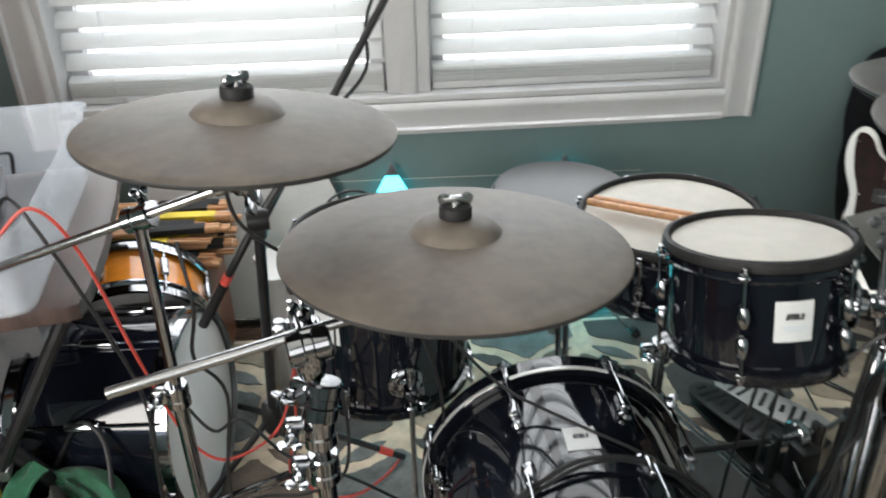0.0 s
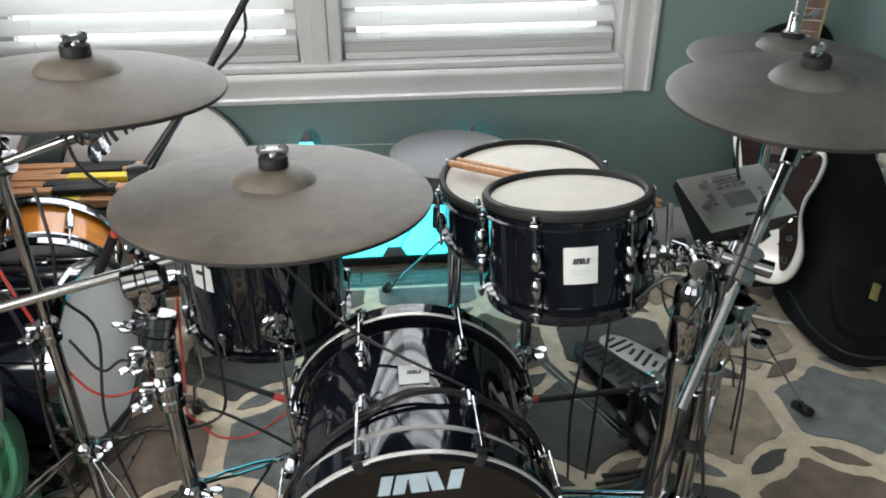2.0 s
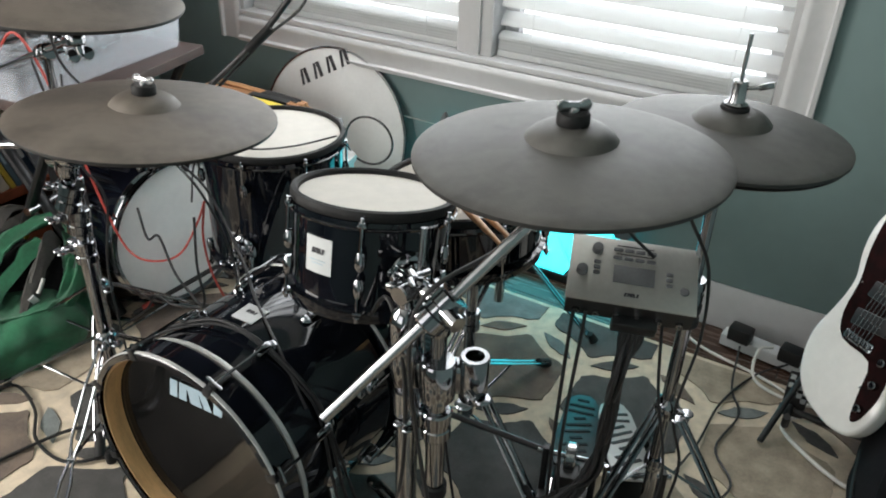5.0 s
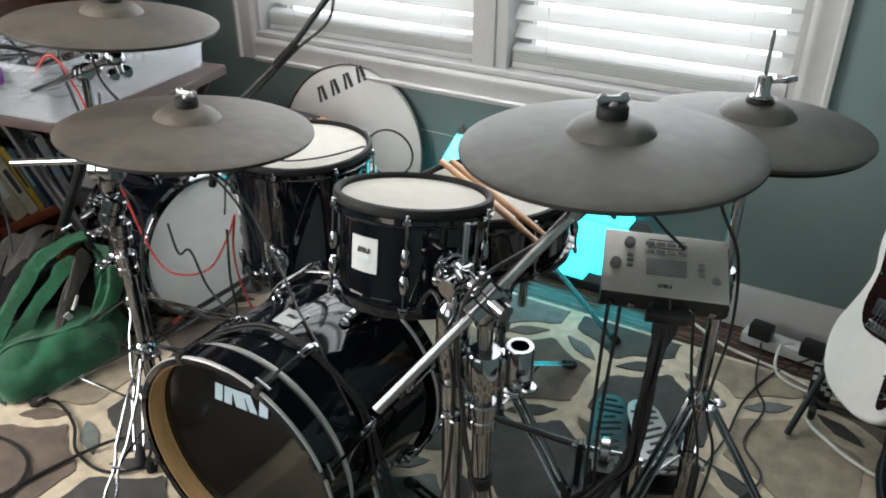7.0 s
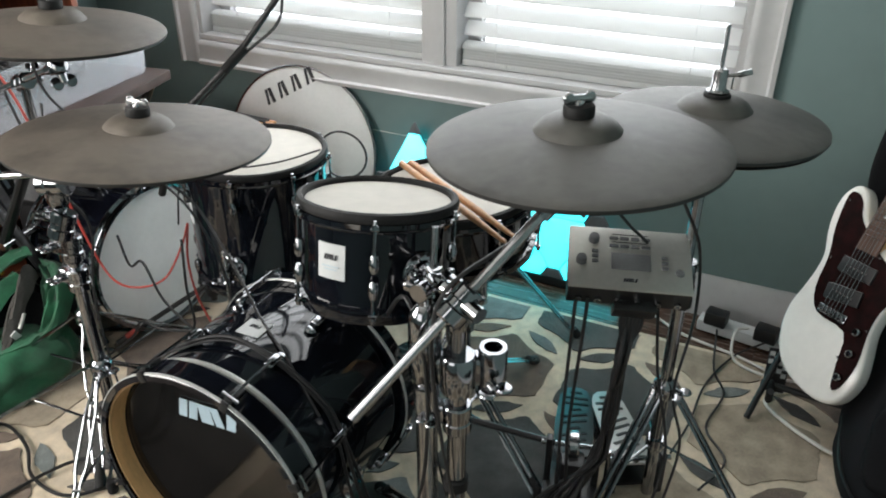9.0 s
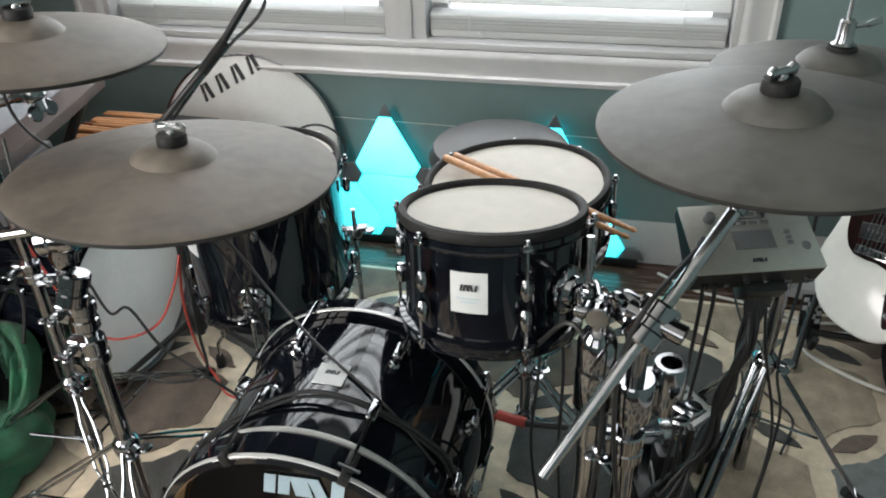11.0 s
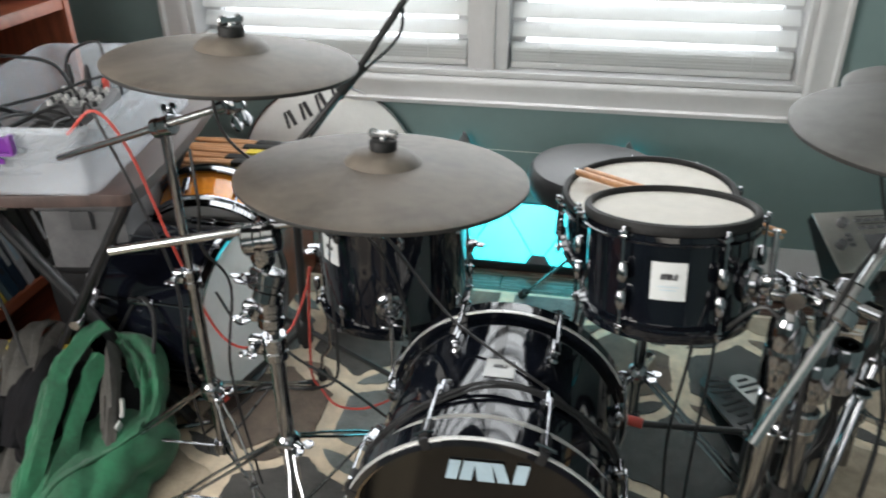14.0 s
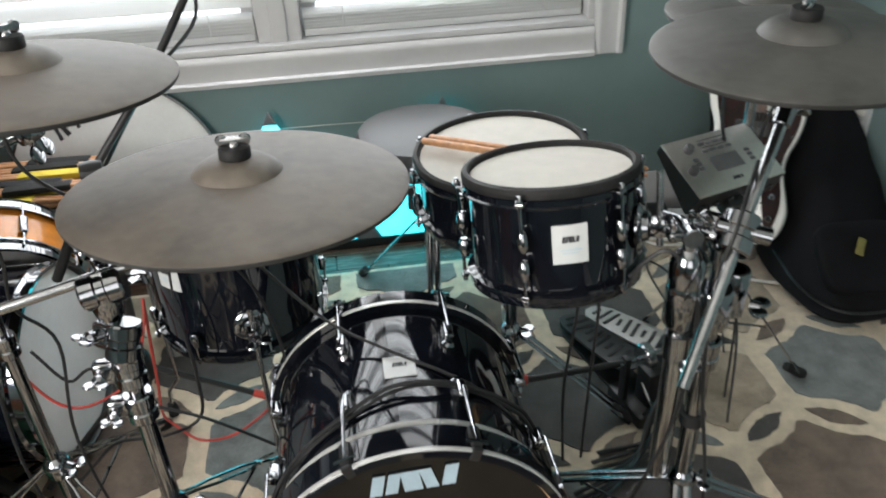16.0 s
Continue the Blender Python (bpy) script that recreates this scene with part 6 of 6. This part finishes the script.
BP = thing("backpack", "open green and black canvas backpack slumped on the floor", "backpack", pose(-0.70, 0.98, 0))
part("lining", lump((0.18, 0.28, 0.24), pose(-0.715, 1.00, 0.11, 0, 14, -18), 21, 0.016, 9, 2.4, 5, 0.006), NYLON, BP, "black inner lining")
part("outer_shell", lump((0.25, 0.40, 0.19), pose(-0.615, 0.91, 0.055, 10, 12, -12), 27, 0.020, 8, 2.6, 5, 0.006), GREEN, BP)
for i, (path, wd, sd, mt) in enumerate((
        ([(-0.66, 1.11, 0.29), (-0.685, 1.04, 0.278), (-0.69, 0.96, 0.255), (-0.675, 0.88, 0.20), (-0.68, 0.80, 0.12), (-0.69, 0.74, 0.03)], 0.062, (0.8, 0.3, 0.5), GREEN),
        ([(-0.635, 1.05, 0.255), (-0.64, 0.99, 0.225), (-0.635, 0.92, 0.18), (-0.635, 0.84, 0.12), (-0.66, 0.75, 0.03)], 0.045, (0.8, 0.3, 0.5), GREEN),
        ([(-0.64, 1.13, 0.25), (-0.594, 1.12, 0.25), (-0.55, 1.10, 0.235), (-0.528, 1.06, 0.19), (-0.52, 1.0, 0.13), (-0.53, 0.95, 0.10)], 0.058, (0.3, 0.7, 0.5), GREEN),
        ([(-0.62, 1.115, 0.248), (-0.585, 1.09, 0.225), (-0.567, 1.07, 0.185), (-0.560, 1.055, 0.155)], 0.045, (0.7, 0.5, 0.3), GREEN),
        ([(-0.515, 1.0, 0.13), (-0.53, 0.94, 0.125), (-0.56, 0.88, 0.115), (-0.61, 0.81, 0.11), (-0.66, 0.74, 0.05)], 0.055, (0.4, 0.3, 0.8), GREEN),
        ([(-0.56, 0.93, 0.06), (-0.58, 0.86, 0.05), (-0.63, 0.78, 0.03)], 0.06, (0.4, 0.3, 0.8), GREEN),
        ([(-0.76, 1.06, 0.24), (-0.77, 0.97, 0.21), (-0.77, 0.88, 0.12)], 0.11, (0.9, 0.2, 0.3), NYLON),
        ([(-0.635, 1.085, 0.245), (-0.605, 1.02, 0.225), (-0.58, 0.95, 0.16), (-0.57, 0.89, 0.09)], 0.035, (0.6, 0.7, 0.1), GREYCLOTH),
        ([(-0.61, 1.07, 0.20), (-0.58, 1.03, 0.15), (-0.565, 0.97, 0.09)], 0.10, (0.3, 0.9, 0.1), NYLON))):
    part("cloth_fold", fold(path, wd, sd, 40 + i * 3.7, 0.024, 0.006, 1.4), mt, BP)
part("shoulder_strap", bm_tube([(-0.66, 1.15, 0.25), (-0.60, 1.17, 0.34), (-0.55, 1.14, 0.32), (-0.535, 1.08, 0.24), (-0.545, 1.02, 0.12)], 0.005, 8, 6), PLASTIC, BP)
part("hang_tag", bm_box(0.004, 0.018, 0.055, pose(-0.555, 0.945, 0.155, 30, 18, 0), 0.0015), PAPER, BP)
part("zip_pull", bm_tube([(-0.565, 0.985, 0.20), (-0.555, 0.965, 0.185), (-0.553, 0.955, 0.175)], 0.005, 6, 4), SILVER, BP)
JK = thing("jacket", "dark grey jacket heaped with yellow and red linings", "jacket", pose(-0.88, 1.0, 0))
part("body", lump((0.15, 0.30, 0.20), pose(-0.87, 0.99, 0.09, 0, 14, 0), 31, 0.03, 9, 2.4, 5, 0.005), NYLON, JK)
for i, (path, wd, sd, mt) in enumerate((
        ([(-0.84, 1.14, 0.25), (-0.83, 1.06, 0.27), (-0.82, 0.98, 0.20), (-0.83, 0.90, 0.08), (-0.84, 0.84, 0.02)], 0.09, (0.8, 0.4, 0.3), GREYCLOTH),
        ([(-0.79, 1.13, 0.26), (-0.78, 1.04, 0.24), (-0.79, 0.94, 0.14), (-0.80, 0.84, 0.03)], 0.08, (0.8, 0.4, 0.3), GREYCLOTH),
        ([(-0.89, 1.06, 0.25), (-0.885, 0.98, 0.22), (-0.88, 0.90, 0.10), (-0.88, 0.84, 0.03)], 0.08, (0.8, 0.3, 0.4), GREYCLOTH),
        ([(-0.90, 0.95, 0.17), (-0.89, 0.90, 0.13), (-0.88, 0.83, 0.05), (-0.88, 0.79, 0.015)], 0.07, (0.8, 0.2, 0.4), RED),
        ([(-0.865, 1.06, 0.262), (-0.86, 1.045, 0.255), (-0.852, 1.02, 0.235)], 0.018, (0.8, 0.4, 0.2), YELLOW),
        ([(-0.745, 1.09, 0.285), (-0.735, 1.07, 0.275), (-0.725, 1.045, 0.255)], 0.022, (0.8, 0.4, 0.2), YELLOW))):
    part("cloth_fold", fold(path, wd, sd, 70 + i * 2.9, 0.020 if wd > 0.03 else 0.004, 0.007 if wd > 0.03 else 0.001, 2.5), mt, JK)
PP = thing("paper_stack", "stack of white papers and magazines on the cabinet", "papers", pose(-1.1, 0.8, 0.268))
for i in range(6):
    part("magazine", bm_box(0.21, 0.28, 0.006, pose(-1.10 + rs.uniform(-.01, .01), 0.79 + rs.uniform(-.01, .01), 0.2715 + i * 0.0065, 0, 0, rs.uniform(-8, 8)), 0.001, 1), (PAPER, BOOKM[8], PAPER)[i % 3], PP)


# ---- cables ----
def cable(pts, r=0.0034, mat=CABLE, label="black cable lying over the drum kit", group="drum kit cables", smooth=6):
    return solid("cable", bm_tube(pts, r, 7, smooth), mat, label, "cable", group, base=tuple(pts[0]))

# bundle over the bass drum
for i in range(3):
    pts = []
    for a in np.linspace(-72, 64, 9):
        ar = math.radians(float(a))
        rr = KR + 0.006 + 0.005 * (i % 2) + (0.008 if abs(a) < 20 else 0)
        yv = 0.832 - 0.006 * i + 0.05 * math.sin(ar * 1.3 + i * 0.25) * (1 if a < 0 else 0.5)
        pts.append((KX + rr * math.sin(ar), yv, KZ + rr * math.cos(ar)))
    pts = [(-0.02 - 0.03 * i, 0.80 + 0.04 * i, 0.012)] + pts + [(0.55, 0.86 - 0.02 * i, 0.14), (0.64, 0.84 + 0.02 * i, 0.05), (0.70 + 0.02 * i, 0.90, 0.008)]
    cable(pts, 0.0031 + 0.0005 * (i % 2), label="black trigger cable draped over the bass drum")
# leads of the cymbals and toms
cable([pt(CBM, 0.05, 0.10, 0.004), (0.02, 0.96, 0.74), (0.06, 1.02, 0.62), (0.16, 1.0, 0.50), (0.26, 0.93, 0.475), (0.38, 0.86, 0.445), (0.46, 0.83, 0.37)], 0.0028, label="thin black lead from cymbal over the bass drum")
cable([pt(CAM, -0.02, -0.05, 0.0), (-0.20, 0.93, 0.86), (-0.14, 0.96, 0.78), (-0.06, 1.0, 0.70), (0.03, 1.03, 0.60), (0.07, 1.06, 0.42), (0.06, 1.05, 0.2), (0.02, 1.02, 0.01)], 0.0028, label="thin black lead hanging from the cymbal")
cable([(-0.30, 0.99, 0.80), (-0.29, 0.97, 0.70), (-0.31, 0.99, 0.6), (-0.28, 1.02, 0.5), (-0.30, 1.0, 0.3), (-0.26, 0.98, 0.01)], 0.003, label="black lead running down the cymbal stand")
cable([(-0.56, 1.02, 0.80), (-0.50, 1.03, 0.845), (-0.46, 1.05, 0.76), (-0.43, 1.08, 0.55), (-0.39, 1.10, 0.36), (-0.345, 1.11, 0.285), (-0.29, 1.14, 0.27), (-0.235, 1.17, 0.30), (-0.205, 1.21, 0.38), (-0.199, 1.234, 0.43)], 0.003, RED, "red cable hanging from the box to the floor tom", "red cables")
cable([(-0.199, 1.234, 0.43), (-0.205, 1.22, 0.33), (-0.225, 1.25, 0.20), (-0.258, 1.32, 0.05), (-0.235, 1.315, 0.014), (-0.175, 1.26, 0.014), (-0.105, 1.261, 0.014), (-0.045, 1.31, 0.014), (-0.01, 1.36, 0.014)], 0.0032, RED, "red cable looping down to the rug", "red cables")
for i, (dx, dz) in enumerate(((0.0, 0.0), (0.02, 0.008), (0.085, -0.012))):
    cable([(-0.80 + dx * 0.5, 1.18, 0.775), (-0.775 + dx * 0.5, 1.08, 0.815 + dz), (-0.79 + dx, 0.992, 0.825 + dz), (-0.825 + dx, 0.972, 0.763), (-0.85 + dx, 0.970, 0.684), (-0.875 + dx, 0.975, 0.548), (-0.855 + dx, 0.97, 0.386), (-0.82 + dx, 0.94, 0.30)], 0.0034, label="black cable hanging over the rim of the storage box", group="cables at the box")
cable([(-1.06, 1.19, 0.60), (-1.02, 1.17, 0.79), (-0.966, 1.15, 0.835), (-0.885, 1.15, 0.829), (-0.844, 1.16, 0.792), (-0.836, 1.18, 0.73)], 0.0036, label="black cable arching into the storage box", group="cables at the box")
cable([(-1.04, 1.36, 0.75), (-0.99, 1.35, 0.832), (-0.889, 1.35, 0.842), (-0.815, 1.36, 0.825), (-0.792, 1.37, 0.77), (-0.79, 1.385, 0.742)], 0.0042, label="black cable with thick plug arching over the mixer", group="cables at the box")
cable([(-0.90, 1.50, 0.75), (-0.875, 1.50, 0.813), (-0.805, 1.50, 0.844), (-0.785, 1.50, 0.835), (-0.781, 1.49, 0.79), (-0.785, 1.47, 0.74)], 0.0036, label="black cable looping over the far end of the box", group="cables at the box")
cable([(-0.83, 1.14, 0.79), (-0.74, 1.24, 0.80), (-0.70, 1.31, 0.81), (-0.68, 1.38, 0.80), (-0.70, 1.42, 0.745)], 0.0036, label="black cable lying across the mixer", group="cables at the box")
cable([(-0.66, 1.22, 0.76), (-0.60, 1.13, 0.80), (-0.555, 1.09, 0.835), (-0.51, 1.06, 0.78), (-0.46, 1.06, 0.62), (-0.43, 1.07, 0.45), (-0.44, 1.06, 0.22), (-0.42, 1.05, 0.012)], 0.0034, label="black cable hanging from the storage box", group="cables at the box")
# loose loops on the floor
cable([(-0.52, 0.76, 0.02), (-0.47, 0.80, 0.012), (-0.36, 0.77, 0.010), (-0.27, 0.71, 0.010), (-0.16, 0.70, 0.010), (-0.10, 0.76, 0.010), (-0.15, 0.82, 0.012), (-0.22, 0.78, 0.014), (-0.27, 0.66, 0.010), (-0.30, 0.52, 0.010)], 0.0042, label="black cable looped on the patterned rug", group="floor cables")
cable([(-0.72, 0.55, 0.010), (-0.5, 0.64, 0.010), (-0.36, 0.64, 0.010), (-0.29, 0.57, 0.010), (-0.28, 0.45, 0.010)], 0.0042, label="black cable lying on the patterned rug", group="floor cables")
cable([(-0.46, 1.10, 0.012), (-0.36, 1.13, 0.10), (-0.28, 1.10, 0.19), (-0.19, 1.09, 0.20), (-0.12, 1.12, 0.21), (-0.10, 1.10, 0.34), (-0.11, 1.12, 0.46)], 0.0034, label="black cable looping up to the floor tom")
cable([(-0.42, 1.20, 0.36), (-0.36, 1.17, 0.30), (-0.30, 1.16, 0.33), (-0.22, 1.13, 0.26), (-0.10, 1.10, 0.22), (0.02, 1.12, 0.10), (0.06, 1.15, 0.012)], 0.0034, label="black cable crossing in front of the white drum head")
# module loom
for i in range(8):
    k = i - 3.5
    c, d = 0.011 * math.cos(i * 2.4) * (0.5 + 0.5 * (i % 2)), 0.011 * math.sin(i * 2.4) * (0.5 + 0.5 * (i % 3))
    a = MM @ Vector((0.014 + 0.0045 * k, -0.070, -0.060))
    cable([a, a + Vector((0.0, -0.004, -0.03)), (0.930 + c, 1.105 + d, 0.46), (0.925 + d, 1.135 + c, 0.33), (0.905 + c * 1.5, 1.14 + d, 0.20), (0.85 + d * 2, 1.09 + c * 2, 0.08 + 0.01 * (i % 3)), (0.76 + 0.012 * k, 1.03 + 0.014 * k, 0.012), (0.62 + 0.02 * k, 0.98 + 0.025 * k, 0.009)], 0.0048, label="black cable in the loom below the module", group="module loom")
for i in range(2):
    a = MM @ Vector((-0.088 + 0.02 * i, -0.066, -0.032))
    part_pts = [a, a + Vector((0, -0.006, -0.06)), a + Vector((-0.004 - 0.006 * i, 0.0, -0.30)), a + Vector((-0.012, 0.03, -0.50)), a + Vector((-0.05, 0.08, -0.60))]
    cable(part_pts, 0.0034, label="black lead hanging from the module", group="module leads")
solid("loom_connector", bm_box(0.075, 0.022, 0.035, MM @ pose(0.014, -0.070, -0.050, 8), 0.004), PLASTIC, "black multi-pin plug under the module", "connector", base=tuple((MM @ pose(0.014, -0.070, -0.066)).translation))
cable([(hx + 0.005, hy - 0.17, 0.878), (hx - 0.01, hy - 0.12, 0.80), (hx + 0.02, hy - 0.02, 0.66), (hx + 0.03, hy + 0.01, 0.5), (hx + 0.02, hy - 0.02, 0.34), (hx + 0.05, hy - 0.01, 0.2), (hx + 0.03, hy - 0.06, 0.012)], 0.003, label="thin black lead down the hi-hat stand")
cable([(0.86, 1.0, 0.92), (0.85, 1.06, 0.83), (0.90, 1.15, 0.72), (0.95, 1.21, 0.62), (0.985, 1.20, 0.4), (1.03, 1.18, 0.2), (1.0, 1.1, 0.012)], 0.003, label="thin black lead from the charcoal cymbal")
cable([(0.80, 0.85, 0.80), (0.74, 0.77, 0.75), (0.72, 0.765, 0.64), (0.735, 0.775, 0.45), (0.77, 0.78, 0.25), (0.80, 0.80, 0.012)], 0.0034, label="black lead running down the double stand")
cable([(0.60, 0.83, 0.62), (0.66, 0.80, 0.70), (0.705, 0.775, 0.60), (0.70, 0.78, 0.40), (0.66, 0.80, 0.2), (0.62, 0.84, 0.012)], 0.0034, label="black lead from the rack tom")
for i in range(2):
    cable([(0.60 + 0.03 * i, 0.99, 0.58), (0.60 + 0.04 * i, 1.0, 0.45), (0.59 + 0.05 * i, 1.02, 0.25), (0.61 + 0.04 * i, 1.06, 0.012)], 0.003, label="thin black lead hanging under the rack tom")
cable([(1.04, 1.95, 0.04), (1.06, 1.80, 0.010), (1.10, 1.70, 0.010), (1.08, 1.55, 0.010), (1.14, 1.45, 0.010), (1.10, 1.33, 0.012)], 0.003, label="black cable running from the adapter over the rug", group="floor cables")
cable([(1.17, 1.94, 0.04), (1.10, 1.88, 0.012), (1.05, 1.72, 0.010), (1.04, 1.55, 0.010), (1.02, 1.42, 0.012)], 0.003, label="black cable running from the adapter over the rug", group="floor cables")
cable([(0.84, 2.0, 0.012), (0.95, 1.93, 0.010), (1.10, 1.89, 0.010), (1.22, 1.84, 0.012)], 0.0042, WCABLE, "white cable lying along the baseboard", "white cables")
cable([(1.12, 1.98, 0.05), (1.09, 1.93, 0.06), (1.10, 1.87, 0.012), (1.18, 1.83, 0.010), (1.30, 1.84, 0.012)], 0.0042, WCABLE, "white cable lying along the baseboard", "white cables")
cable([(1.34, 1.80, 0.012), (1.25, 1.79, 0.010), (1.20, 1.72, 0.010), (1.26, 1.65, 0.010), (1.36, 1.59, 0.010), (1.44, 1.58, 0.012)], 0.005, WCABLE, "thick white cable curling on the rug", "white cables")
cable([(0.13, 1.36, 0.640), (0.08, 1.27, 0.634), (0.02, 1.20, 0.636), (-0.05, 1.18, 0.643), (-0.10, 1.14, 0.60), (-0.11, 1.12, 0.50)], 0.0022, label="thin black lead lying on the floor tom head")
solid("hoop", bm_tube([(-0.10 + 0.075 * math.cos(a), 1.80 + 0.015 * math.cos(a), 0.425 + 0.075 * math.sin(a)) for a in np.linspace(0, 2 * math.pi, 28, endpoint=False)], 0.0035, 7, ring=True), CABLE, "black hoop propped behind the floor tom", "hoop", base=(-0.10, 1.80, 0.35))

# ---- floor boards, laid along the north wall ----
board = to_mesh("plank", bm_box(1.0, 0.0805, 0.008, None, 0.0012, 1), PLANK)
rb = random.Random(3)
row, y = 0, YN - 0.045
while y > YS:
    x = XW - rb.uniform(0.0, 0.9)
    while x < XE:
        o = new("plank", board)
        o.parent = floor
        x0, x1 = max(x, XW), min(x + 1.0, XE)
        o.matrix_basis = Matrix.Translation(((x0 + x1) / 2, y, -0.0162)) @ Matrix.Diagonal((x1 - x0 - 0.002, 1, 1, 1))
        x += 1.0
    y -= 0.0815
    row += 1
